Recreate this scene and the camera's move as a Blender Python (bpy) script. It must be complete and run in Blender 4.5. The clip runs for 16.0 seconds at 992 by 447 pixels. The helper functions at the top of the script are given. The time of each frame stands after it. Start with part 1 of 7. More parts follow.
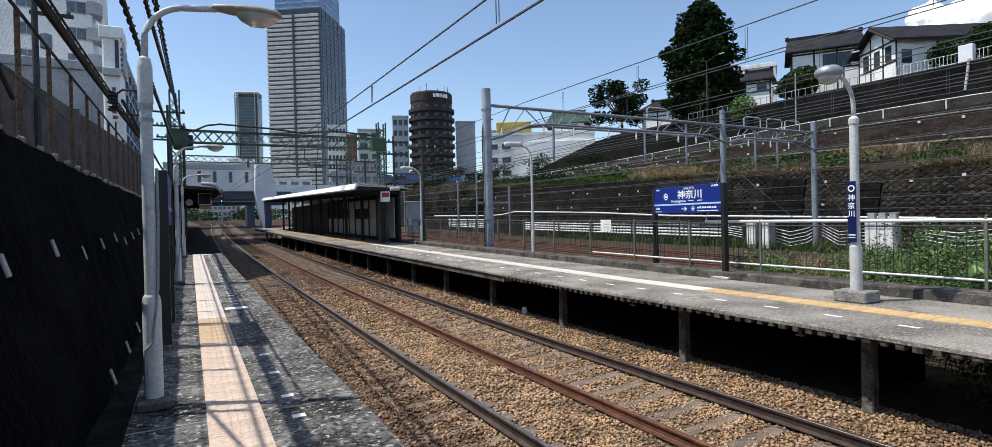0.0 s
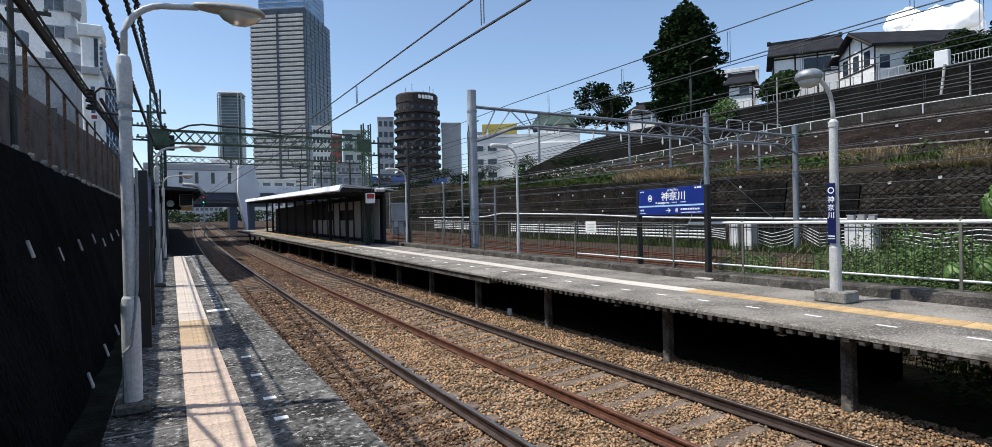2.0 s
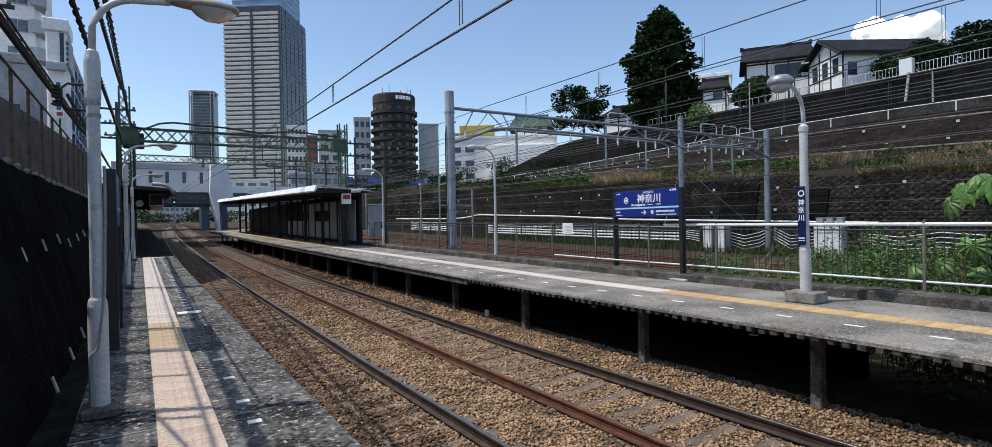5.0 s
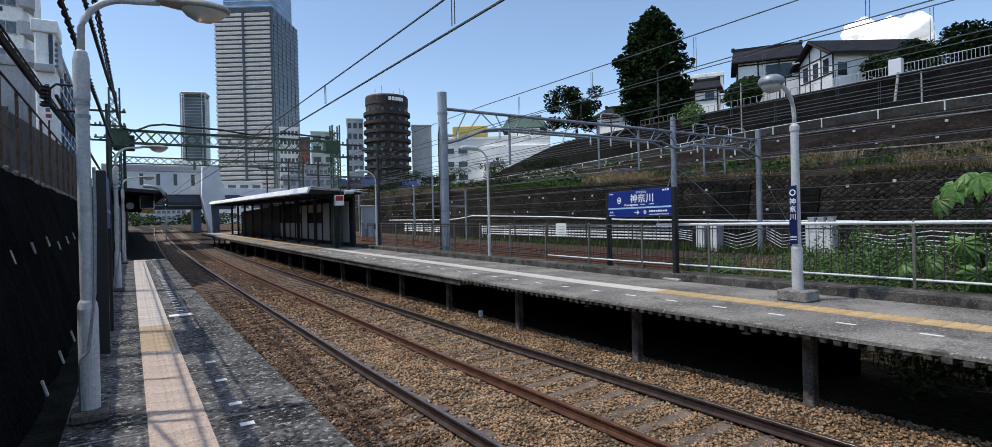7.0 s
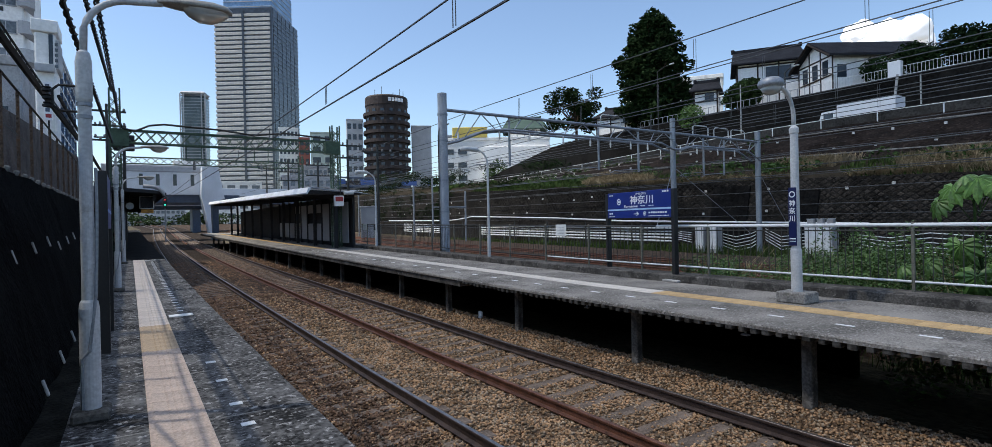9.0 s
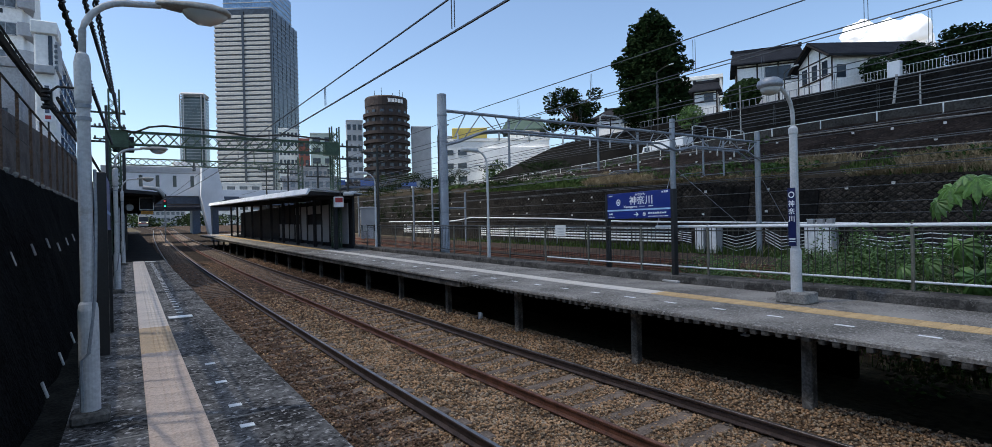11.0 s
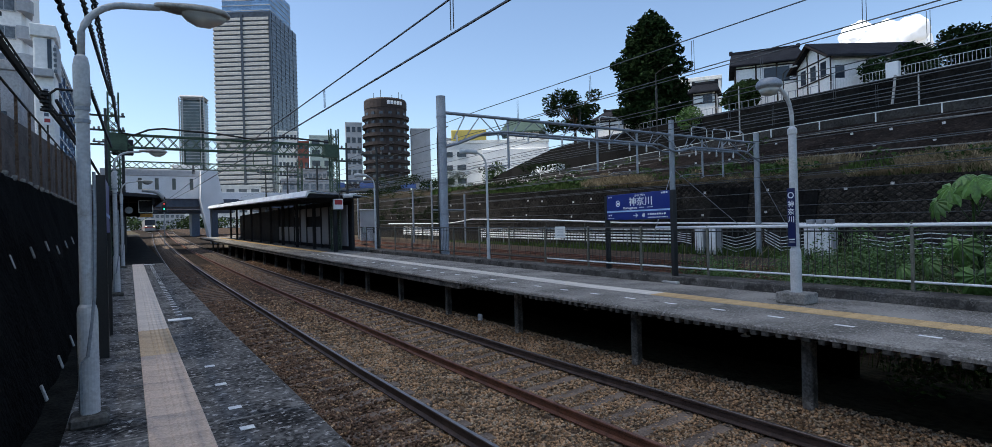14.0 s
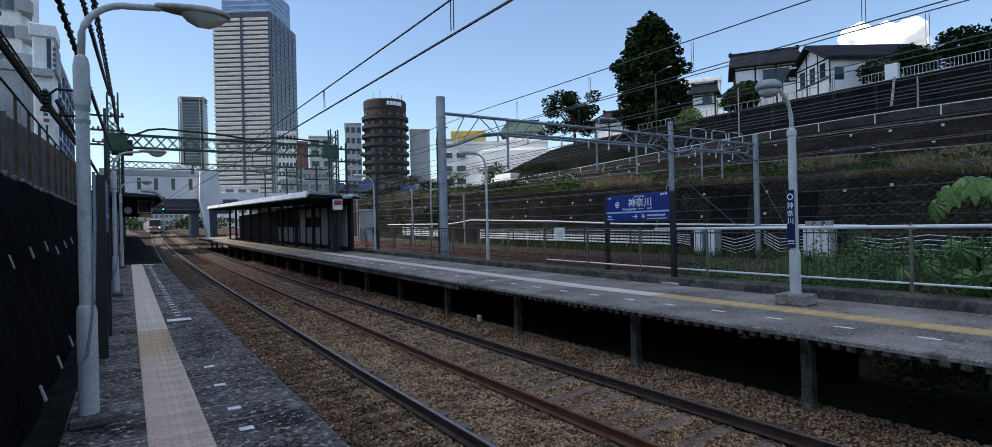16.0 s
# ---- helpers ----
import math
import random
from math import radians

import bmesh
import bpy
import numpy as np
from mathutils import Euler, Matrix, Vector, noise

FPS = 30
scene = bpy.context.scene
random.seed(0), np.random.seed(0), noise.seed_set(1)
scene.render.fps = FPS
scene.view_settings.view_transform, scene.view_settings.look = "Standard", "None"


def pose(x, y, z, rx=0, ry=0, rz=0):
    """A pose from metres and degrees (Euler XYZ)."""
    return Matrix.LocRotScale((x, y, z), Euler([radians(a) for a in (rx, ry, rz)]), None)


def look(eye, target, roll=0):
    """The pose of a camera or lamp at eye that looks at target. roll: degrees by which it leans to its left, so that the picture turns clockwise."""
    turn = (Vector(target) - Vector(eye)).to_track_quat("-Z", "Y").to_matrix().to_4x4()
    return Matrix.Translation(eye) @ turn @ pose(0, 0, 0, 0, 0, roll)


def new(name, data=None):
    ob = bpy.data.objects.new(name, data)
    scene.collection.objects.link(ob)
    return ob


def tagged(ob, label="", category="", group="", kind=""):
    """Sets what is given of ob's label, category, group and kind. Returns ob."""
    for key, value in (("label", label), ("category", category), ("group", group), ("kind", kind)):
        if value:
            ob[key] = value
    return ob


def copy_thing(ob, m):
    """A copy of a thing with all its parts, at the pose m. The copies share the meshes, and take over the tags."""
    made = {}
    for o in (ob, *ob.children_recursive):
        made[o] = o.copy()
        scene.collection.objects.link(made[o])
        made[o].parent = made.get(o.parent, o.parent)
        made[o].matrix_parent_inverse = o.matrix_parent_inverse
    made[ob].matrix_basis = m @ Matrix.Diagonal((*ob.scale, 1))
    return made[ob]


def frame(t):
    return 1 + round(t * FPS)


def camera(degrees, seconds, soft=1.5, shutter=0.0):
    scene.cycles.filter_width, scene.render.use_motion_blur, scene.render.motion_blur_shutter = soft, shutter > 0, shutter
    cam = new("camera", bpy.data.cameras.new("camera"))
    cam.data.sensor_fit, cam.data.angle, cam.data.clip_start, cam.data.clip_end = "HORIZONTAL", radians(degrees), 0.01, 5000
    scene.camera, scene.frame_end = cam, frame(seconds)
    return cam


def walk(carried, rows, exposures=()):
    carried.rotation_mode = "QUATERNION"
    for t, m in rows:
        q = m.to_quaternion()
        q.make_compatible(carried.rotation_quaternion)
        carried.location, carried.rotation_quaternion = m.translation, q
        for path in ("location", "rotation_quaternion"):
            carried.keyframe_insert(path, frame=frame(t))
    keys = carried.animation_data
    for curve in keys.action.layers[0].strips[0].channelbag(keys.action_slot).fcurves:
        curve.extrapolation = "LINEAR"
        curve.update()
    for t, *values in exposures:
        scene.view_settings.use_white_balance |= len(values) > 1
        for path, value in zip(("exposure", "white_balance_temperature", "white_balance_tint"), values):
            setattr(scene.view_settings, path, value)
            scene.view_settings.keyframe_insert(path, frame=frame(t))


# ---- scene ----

cam = camera(82.8366, 16.0, soft=0.5)
PATH = [
    (0.0, pose(0.005, 0.007, 1.524, 89.371, 1.342, -28.601)),
    (0.5, pose(0.009, 0.009, 1.523, 89.377, 1.251, -28.889)),
    (1.0, pose(0.011, 0.000, 1.520, 89.390, 1.228, -29.184)),
    (1.5, pose(0.014, 0.004, 1.520, 89.407, 1.253, -29.590)),
    (2.0, pose(0.011, 0.000, 1.515, 89.516, 1.302, -30.058)),
    (2.5, pose(0.000, 0.000, 1.511, 89.579, 1.311, -30.245)),
    (3.0, pose(0.007, -0.001, 1.510, 89.596, 1.350, -30.446)),
    (3.5, pose(0.011, -0.003, 1.506, 89.621, 1.376, -30.845)),
    (4.0, pose(0.009, 0.001, 1.512, 89.589, 1.055, -31.483)),
    (6.5, pose(0.005, 0.002, 1.501, 89.686, 1.453, -33.026)),
    (7.0, pose(0.009, 0.002, 1.500, 89.711, 1.368, -33.033)),
    (7.5, pose(0.006, -0.000, 1.501, 89.735, 1.313, -33.046)),
    (8.0, pose(0.002, -0.007, 1.505, 89.756, 1.248, -33.063)),
    (8.5, pose(0.001, -0.004, 1.505, 89.770, 1.201, -33.065)),
    (9.0, pose(-0.008, -0.006, 1.502, 89.807, 1.224, -33.091)),
    (11.5, pose(-0.001, -0.010, 1.505, 89.906, 1.384, -33.109)),
    (12.0, pose(-0.002, -0.005, 1.501, 89.951, 1.448, -33.132)),
    (12.5, pose(0.000, -0.002, 1.500, 89.967, 1.464, -33.142)),
    (13.0, pose(-0.000, -0.000, 1.500, 89.971, 1.457, -33.142)),
    (13.5, pose(-0.002, -0.007, 1.504, 90.005, 1.469, -33.152)),
    (14.0, pose(-0.001, -0.007, 1.499, 90.056, 1.523, -33.148)),
    (14.5, pose(-0.006, -0.012, 1.501, 90.052, 1.534, -33.174)),
    (15.0, pose(-0.004, -0.013, 1.501, 90.088, 1.632, -33.175)),
    (15.5, pose(-0.009, -0.003, 1.500, 90.130, 1.524, -33.231)),
    (16.0, pose(-0.006, -0.006, 1.501, 90.140, 1.407, -33.221)),
]
EXPOSURES = [(0.0, 0.0), (4.0, 0.0), (7.0, 0.1), (9.0, 0.15), (12.0, 0.18), (16.0, 0.18)]
walk(cam, PATH, EXPOSURES)

# ---- daylight ----
SUN_TO = Vector((-0.44, 0.20, 0.875)).normalized()
world = bpy.data.worlds.new("daylight")
scene.world = world
world.use_nodes = True
wn = world.node_tree.nodes
sky = wn.new("ShaderNodeTexSky")
sky.sky_type = "NISHITA"
sky.sun_disc = False
sky.sun_elevation = math.asin(SUN_TO.z)
sky.sun_rotation = math.atan2(SUN_TO.x, SUN_TO.y)
sky.air_density, sky.dust_density, sky.ozone_density = 1.0, 0.5, 2.1
world.node_tree.links.new(sky.outputs[0], wn["Background"].inputs[0])
wn["Background"].inputs[1].default_value = 0.172
sun = new("sun", bpy.data.lights.new("sun", "SUN"))
sun.data.energy, sun.data.angle, sun.data.color = 5.3, radians(0.6), (1.0, 0.95, 0.87)
sun.matrix_world = look(SUN_TO * 60, (0, 0, 0))


# ---- materials ----
def mat(name, color, rough=0.8, metal=0.0, var=0.25, scale=3.0, grain=60.0, bump=0.3, stain=None, stain_at=0.55, rand=0.0, depth=0.01, speck=None, speck_at=0.6, speck_scale=30.0):
    """Base colour with broad blotches, fine grain and relief; stain: a second colour in patches; rand: variation from piece to piece."""
    m = bpy.data.materials.new(name)
    m.use_nodes = True
    n, l = m.node_tree.nodes, m.node_tree.links
    b = n["Principled BSDF"]
    co = n.new("ShaderNodeTexCoord")
    big = n.new("ShaderNodeTexNoise")
    big.inputs["Scale"].default_value, big.inputs["Detail"].default_value = scale, 6
    fine = n.new("ShaderNodeTexNoise")
    fine.inputs["Scale"].default_value, fine.inputs["Detail"].default_value = grain, 4
    l.new(co.outputs["Object"], big.inputs["Vector"])
    l.new(co.outputs["Object"], fine.inputs["Vector"])
    add = n.new("ShaderNodeMath")
    add.operation = "ADD"
    l.new(big.outputs["Fac"], add.inputs[0])
    l.new(fine.outputs["Fac"], add.inputs[1])
    fac = add.outputs[0]
    if rand:
        info = n.new("ShaderNodeObjectInfo")
        geo = n.new("ShaderNodeNewGeometry")
        mix = n.new("ShaderNodeMath")
        mix.operation = "ADD"
        l.new(info.outputs["Random"], mix.inputs[0])
        l.new(geo.outputs["Random Per Island"], mix.inputs[1])
        sc = n.new("ShaderNodeMath")
        sc.operation = "MULTIPLY_ADD"
        sc.inputs[1].default_value, sc.inputs[2].default_value = rand, -rand
        l.new(mix.outputs[0], sc.inputs[0])
        a2 = n.new("ShaderNodeMath")
        a2.operation = "ADD"
        l.new(add.outputs[0], a2.inputs[0])
        l.new(sc.outputs[0], a2.inputs[1])
        fac = a2.outputs[0]
    ramp = n.new("ShaderNodeValToRGB")
    c = Vector(color)
    e = ramp.color_ramp.elements
    e[0].position, e[1].position = 0.6, 1.0
    ramp.color_ramp.elements[0].color = (*(c * (1 - var)), 1)
    ramp.color_ramp.elements[1].color = (*[min(1, v) for v in c * (1 + var)], 1)
    half = n.new("ShaderNodeMath")
    half.operation = "MULTIPLY_ADD"
    half.inputs[1].default_value, half.inputs[2].default_value = 1.0, -0.2
    l.new(fac, half.inputs[0])
    l.new(half.outputs[0], ramp.inputs[0])
    out = ramp.outputs[0]
    if stain:
        st = n.new("ShaderNodeTexNoise")
        st.inputs["Scale"].default_value, st.inputs["Detail"].default_value, st.inputs["Roughness"].default_value = scale * 2.1, 10, 0.68
        mp = n.new("ShaderNodeMapping")
        mp.inputs["Location"].default_value = (3.1, 7.7, 1.3)
        l.new(co.outputs["Object"], mp.inputs[0])
        l.new(mp.outputs[0], st.inputs["Vector"])
        cut = n.new("ShaderNodeMapRange")
        cut.inputs[1].default_value, cut.inputs[2].default_value = stain_at, stain_at + 0.12
        l.new(st.outputs["Fac"], cut.inputs[0])
        mx = n.new("ShaderNodeMix")
        mx.data_type = "RGBA"
        l.new(cut.outputs[0], mx.inputs[0])
        l.new(out, mx.inputs[6])
        mx.inputs[7].default_value = (*stain, 1)
        out = mx.outputs[2]
    if speck:
        sp = n.new("ShaderNodeTexNoise")
        sp.inputs["Scale"].default_value, sp.inputs["Detail"].default_value, sp.inputs["Roughness"].default_value = speck_scale, 5, 0.65
        l.new(co.outputs["Object"], sp.inputs["Vector"])
        cut = n.new("ShaderNodeMapRange")
        cut.inputs[1].default_value, cut.inputs[2].default_value = speck_at, speck_at + 0.07
        l.new(sp.outputs["Fac"], cut.inputs[0])
        mx = n.new("ShaderNodeMix")
        mx.data_type = "RGBA"
        l.new(cut.outputs[0], mx.inputs[0])
        l.new(out, mx.inputs[6])
        mx.inputs[7].default_value = (*speck, 1)
        out = mx.outputs[2]
    l.new(out, b.inputs["Base Color"])
    b.inputs["Roughness"].default_value, b.inputs["Metallic"].default_value = rough, metal
    b.inputs["Specular IOR Level"].default_value = 0.08 if rough >= 0.85 else 0.2 if rough >= 0.7 else 0.5
    if bump:
        bp = n.new("ShaderNodeBump")
        bp.inputs["Strength"].default_value, bp.inputs["Distance"].default_value = bump, depth
        l.new(fac, bp.inputs["Height"])
        l.new(bp.outputs[0], b.inputs["Normal"])
    return m


M = {}


def material(key, *a, **k):
    M[key] = mat(key, *a, **k)


material("asphalt_deck", (0.095, 0.093, 0.09), 0.9, var=0.75, scale=1.6, grain=22, bump=0.9, stain=(0.22, 0.215, 0.205), stain_at=0.55, speck=(0.38, 0.37, 0.355), speck_at=0.56, speck_scale=14)
material("asphalt_shade", (0.02, 0.0195, 0.019), 0.9, var=0.5, scale=1.6, grain=22, bump=0.6, stain=(0.03, 0.029, 0.028), stain_at=0.58)
material("rib_concrete", (0.075, 0.07, 0.062), 0.95, var=0.5, scale=3, grain=30, bump=0.6, stain=(0.035, 0.033, 0.029), stain_at=0.5)
material("dirty_concrete", (0.1, 0.093, 0.083), 0.95, var=0.5, scale=1.5, grain=30, bump=0.6, stain=(0.045, 0.042, 0.038), stain_at=0.48, speck=(0.2, 0.19, 0.17), speck_at=0.6, speck_scale=8)
material("deck_concrete", (0.205, 0.19, 0.168), 0.92, var=0.5, scale=0.9, grain=40, bump=0.6, stain=(0.105, 0.098, 0.088), stain_at=0.54, speck=(0.36, 0.34, 0.31), speck_at=0.56, speck_scale=18)
material("wall_foot_dark", (0.012, 0.012, 0.01), 0.95, var=0.6, scale=3, grain=30, bump=0.8)
material("parapet_stone", (0.05, 0.048, 0.045), 0.95, var=0.5, scale=0.5, grain=6, bump=0.5, stain=(0.045, 0.042, 0.038), stain_at=0.5)
material("soil_dark", (0.028, 0.023, 0.016), 0.95, var=0.5, scale=0.6, grain=8, bump=0.8, depth=0.06)
material("plate_grey", (0.55, 0.54, 0.52), 0.85, var=0.25, scale=2, grain=20, bump=0.2)
material("old_concrete", (0.25, 0.24, 0.22), 0.92, var=0.4, scale=1.5, grain=30, bump=0.5, stain=(0.12, 0.115, 0.11), stain_at=0.5)
material("pale_concrete", (0.42, 0.41, 0.39), 0.85, var=0.25, scale=2, grain=40, bump=0.3, stain=(0.33, 0.32, 0.3))
material("tile_orange", (0.5, 0.37, 0.24), 0.7, var=0.2, scale=1.2, grain=50, bump=0.2, rand=0.12, stain=(0.42, 0.29, 0.17), stain_at=0.56)
material("tile_yellow", (0.52, 0.36, 0.18), 0.7, var=0.2, scale=1.2, grain=50, bump=0.2, rand=0.12, stain=(0.4, 0.29, 0.17), stain_at=0.56)
material("tile_cream", (0.56, 0.44, 0.355), 0.7, var=0.2, scale=1.2, grain=50, bump=0.2, rand=0.12, stain=(0.4, 0.31, 0.23), stain_at=0.58)
material("tile_pale", (0.62, 0.54, 0.47), 0.7, var=0.2, scale=1.2, grain=50, bump=0.2, rand=0.12, stain=(0.45, 0.38, 0.32), stain_at=0.58)
material("tile_white", (0.62, 0.57, 0.5), 0.7, var=0.15, scale=1.2, grain=50, bump=0.2, rand=0.1, stain=(0.48, 0.43, 0.37), stain_at=0.6)
material("white_paint", (0.78, 0.78, 0.76), 0.6, var=0.12, scale=4, grain=60, bump=0.1, stain=(0.55, 0.54, 0.5), stain_at=0.62)
material("ballast", (0.12, 0.082, 0.055), 0.95, var=0.5, scale=6, grain=24, bump=1.0, depth=0.05)
material("ballast_stone", (0.35, 0.22, 0.125), 0.95, var=0.5, scale=1.5, grain=30, bump=0.4, rand=0.28)
material("ballast_stone_dark", (0.145, 0.092, 0.062), 0.95, var=0.5, scale=1.5, grain=30, bump=0.4, rand=0.28)
material("ballast_stone_grey", (0.33, 0.25, 0.17), 0.95, var=0.5, scale=1.5, grain=30, bump=0.4, rand=0.3)
material("sleeper", (0.16, 0.125, 0.1), 0.9, var=0.4, scale=3, grain=30, bump=0.4, rand=0.15)
material("ballast_shade", (0.034, 0.027, 0.022), 0.95, var=0.5, scale=2, grain=14, bump=1.0, depth=0.05)
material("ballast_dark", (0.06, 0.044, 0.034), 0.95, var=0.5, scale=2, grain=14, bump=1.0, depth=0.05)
material("rail_rust", (0.13, 0.055, 0.032), 0.6, 0.2, var=0.4, scale=5, grain=50, bump=0.2)
material("rail_dark", (0.065, 0.045, 0.038), 0.6, 0.4, var=0.4, scale=5, grain=50, bump=0.2)
material("rail_head", (0.26, 0.23, 0.21), 0.42, 0.9, var=0.3, scale=4, grain=90, bump=0.05)
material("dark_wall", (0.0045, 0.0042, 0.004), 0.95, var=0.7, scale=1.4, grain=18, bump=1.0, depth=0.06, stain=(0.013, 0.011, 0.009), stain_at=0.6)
material("stone_wall", (0.022, 0.02, 0.018), 0.95, var=0.6, scale=0.5, grain=5, bump=0.9, depth=0.12, stain=(0.02, 0.019, 0.016), stain_at=0.5, speck=(0.06, 0.055, 0.048), speck_at=0.6, speck_scale=3.0)
material("stone_wall_brown", (0.022, 0.017, 0.0145), 0.95, var=0.6, scale=0.4, grain=5, bump=1.0, depth=0.15, stain=(0.014, 0.012, 0.0105), stain_at=0.5, speck=(0.065, 0.05, 0.041), speck_at=0.6, speck_scale=2.5)
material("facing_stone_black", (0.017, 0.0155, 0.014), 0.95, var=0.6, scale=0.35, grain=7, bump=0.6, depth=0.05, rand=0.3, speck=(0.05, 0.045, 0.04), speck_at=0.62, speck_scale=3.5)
material("facing_stone", (0.044, 0.038, 0.032), 0.95, var=0.6, scale=0.35, grain=7, bump=0.6, depth=0.05, rand=0.3, stain=(0.016, 0.015, 0.013), stain_at=0.52, speck=(0.085, 0.077, 0.067), speck_at=0.62, speck_scale=3.5)
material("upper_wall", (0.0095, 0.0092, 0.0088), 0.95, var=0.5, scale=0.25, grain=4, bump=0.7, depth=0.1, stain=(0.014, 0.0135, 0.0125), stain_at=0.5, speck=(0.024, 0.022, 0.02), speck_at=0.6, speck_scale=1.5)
material("earth", (0.07, 0.06, 0.04), 0.95, var=0.5, scale=0.4, grain=8, bump=0.8, depth=0.06)
material("dry_grass", (0.31, 0.245, 0.15), 0.9, var=0.4, scale=1, grain=20, rand=0.3, bump=0)
material("grass", (0.045, 0.07, 0.018), 0.85, var=0.5, scale=1, grain=20, rand=0.3, bump=0)
material("leaf_dark", (0.018, 0.034, 0.012), 0.8, var=0.5, scale=0.6, grain=12, rand=0.3, bump=0)
material("leaf_green", (0.032, 0.064, 0.014), 0.7, var=0.5, scale=0.6, grain=12, rand=0.3, bump=0)
material("leaf_broad", (0.085, 0.17, 0.034), 0.5, var=0.35, scale=3, grain=25, rand=0.3, bump=0.1)
material("leaf_fresh", (0.07, 0.14, 0.025), 0.55, var=0.35, scale=2, grain=20, rand=0.2, bump=0.1)
material("bark", (0.07, 0.05, 0.035), 0.95, var=0.4, scale=3, grain=20, bump=0.6)
material("lamp_paint", (0.52, 0.53, 0.53), 0.5, var=0.15, scale=3, grain=40, bump=0.08, stain=(0.36, 0.35, 0.32), stain_at=0.6)
material("lamp_housing", (0.33, 0.31, 0.27), 0.5, var=0.2, scale=6, grain=40, bump=0.08, stain=(0.22, 0.2, 0.17), stain_at=0.55)
material("steel_grey", (0.29, 0.31, 0.335), 0.5, 0.5, var=0.2, scale=2, grain=30, bump=0.1, stain=(0.26, 0.26, 0.26), stain_at=0.6)
material("mast_concrete", (0.36, 0.38, 0.41), 0.75, var=0.2, scale=2, grain=25, bump=0.2, stain=(0.25, 0.26, 0.27), stain_at=0.6)
material("green_steel", (0.05, 0.085, 0.05), 0.6, 0.1, var=0.35, scale=3, grain=30, bump=0.2, stain=(0.075, 0.06, 0.035), stain_at=0.6)
material("black_paint", (0.012, 0.012, 0.013), 0.45, var=0.3, scale=3, grain=40, bump=0.05)
material("sign_blue", (0.008, 0.025, 0.19), 0.35, var=0.1, scale=2, grain=50, bump=0.02)
material("sign_navy", (0.006, 0.012, 0.07), 0.35, var=0.1, scale=2, grain=50, bump=0.02)
material("sign_white", (0.82, 0.83, 0.85), 0.4, var=0.03, scale=2, grain=50, bump=0)
material("sign_light", (0.38, 0.55, 0.78), 0.4, var=0.03, scale=2, grain=50, bump=0)
material("cable_black", (0.006, 0.006, 0.006), 0.6, var=0.2, bump=0)
material("wire_metal", (0.1, 0.1, 0.1), 0.5, 0.6, var=0.2, bump=0)
material("rail_white", (0.72, 0.73, 0.72), 0.45, var=0.1, scale=3, grain=40, bump=0.05, stain=(0.5, 0.48, 0.44), stain_at=0.63)
material("fence_post", (0.15, 0.145, 0.115), 0.6, 0.2, var=0.3, scale=4, grain=50, bump=0.1, stain=(0.1, 0.08, 0.05), stain_at=0.58)
material("fence_iron", (0.045, 0.045, 0.04), 0.6, 0.3, var=0.3, scale=4, grain=50, bump=0.1)
material("roof_white", (0.8, 0.81, 0.81), 0.5, var=0.12, scale=1, grain=20, bump=0.1, stain=(0.45, 0.44, 0.42), stain_at=0.6)
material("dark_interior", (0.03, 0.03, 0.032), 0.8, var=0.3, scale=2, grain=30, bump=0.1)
material("panel_pale", (0.34, 0.34, 0.34), 0.6, var=0.12, scale=1, grain=20, bump=0.05)
material("bridge_white", (0.74, 0.76, 0.79), 0.6, var=0.1, scale=0.5, grain=10, bump=0.1)
material("bridge_dark", (0.07, 0.09, 0.13), 0.6, var=0.2, bump=0.1)
material("barrier_blue", (0.05, 0.11, 0.32), 0.5, var=0.15, scale=0.5, grain=8, bump=0.02)
material("glass_dark", (0.03, 0.04, 0.055), 0.12, var=0.3, scale=0.2, grain=2, bump=0)
material("glass_blue", (0.17, 0.3, 0.5), 0.1, var=0.3, scale=0.1, grain=1.0, bump=0)
material("glass_mid", (0.13, 0.15, 0.17), 0.2, var=0.4, scale=0.3, grain=3, bump=0)
material("tower_band", (0.46, 0.45, 0.43), 0.6, var=0.12, scale=0.05, grain=0.6, bump=0)
material("tower2_glass", (0.07, 0.1, 0.11), 0.2, var=0.35, scale=0.1, grain=0.8, bump=0)
material("tower_glass", (0.045, 0.055, 0.07), 0.2, var=0.35, scale=0.08, grain=0.5, bump=0)
material("wall_white", (0.72, 0.72, 0.7), 0.75, var=0.12, scale=0.3, grain=4, bump=0.05, stain=(0.52, 0.52, 0.5), stain_at=0.6)
material("wall_bright", (0.86, 0.85, 0.83), 0.75, var=0.1, scale=0.3, grain=4, bump=0.05, stain=(0.76, 0.75, 0.72), stain_at=0.6)
material("wall_grey", (0.42, 0.43, 0.45), 0.75, var=0.12, scale=0.3, grain=4, bump=0.05)
material("wall_taupe", (0.38, 0.365, 0.36), 0.8, var=0.2, scale=0.4, grain=5, bump=0.05, stain=(0.29, 0.275, 0.27), stain_at=0.55)
material("wall_dark", (0.04, 0.032, 0.031), 0.7, var=0.25, scale=0.3, grain=4, bump=0.05)
material("wall_green", (0.45, 0.52, 0.47), 0.75, var=0.12, scale=0.3, grain=4, bump=0.05)
material("wall_red", (0.28, 0.1, 0.08), 0.75, var=0.2, scale=0.3, grain=4, bump=0.05)
material("wall_yellow", (0.58, 0.46, 0.13), 0.7, var=0.12, scale=0.3, grain=4, bump=0.05)
material("roof_tile", (0.028, 0.029, 0.034), 0.9, var=0.3, scale=0.8, grain=6, bump=0.4)
material("roof_green", (0.04, 0.068, 0.058), 0.8, var=0.2, scale=0.5, grain=5, bump=0.2)
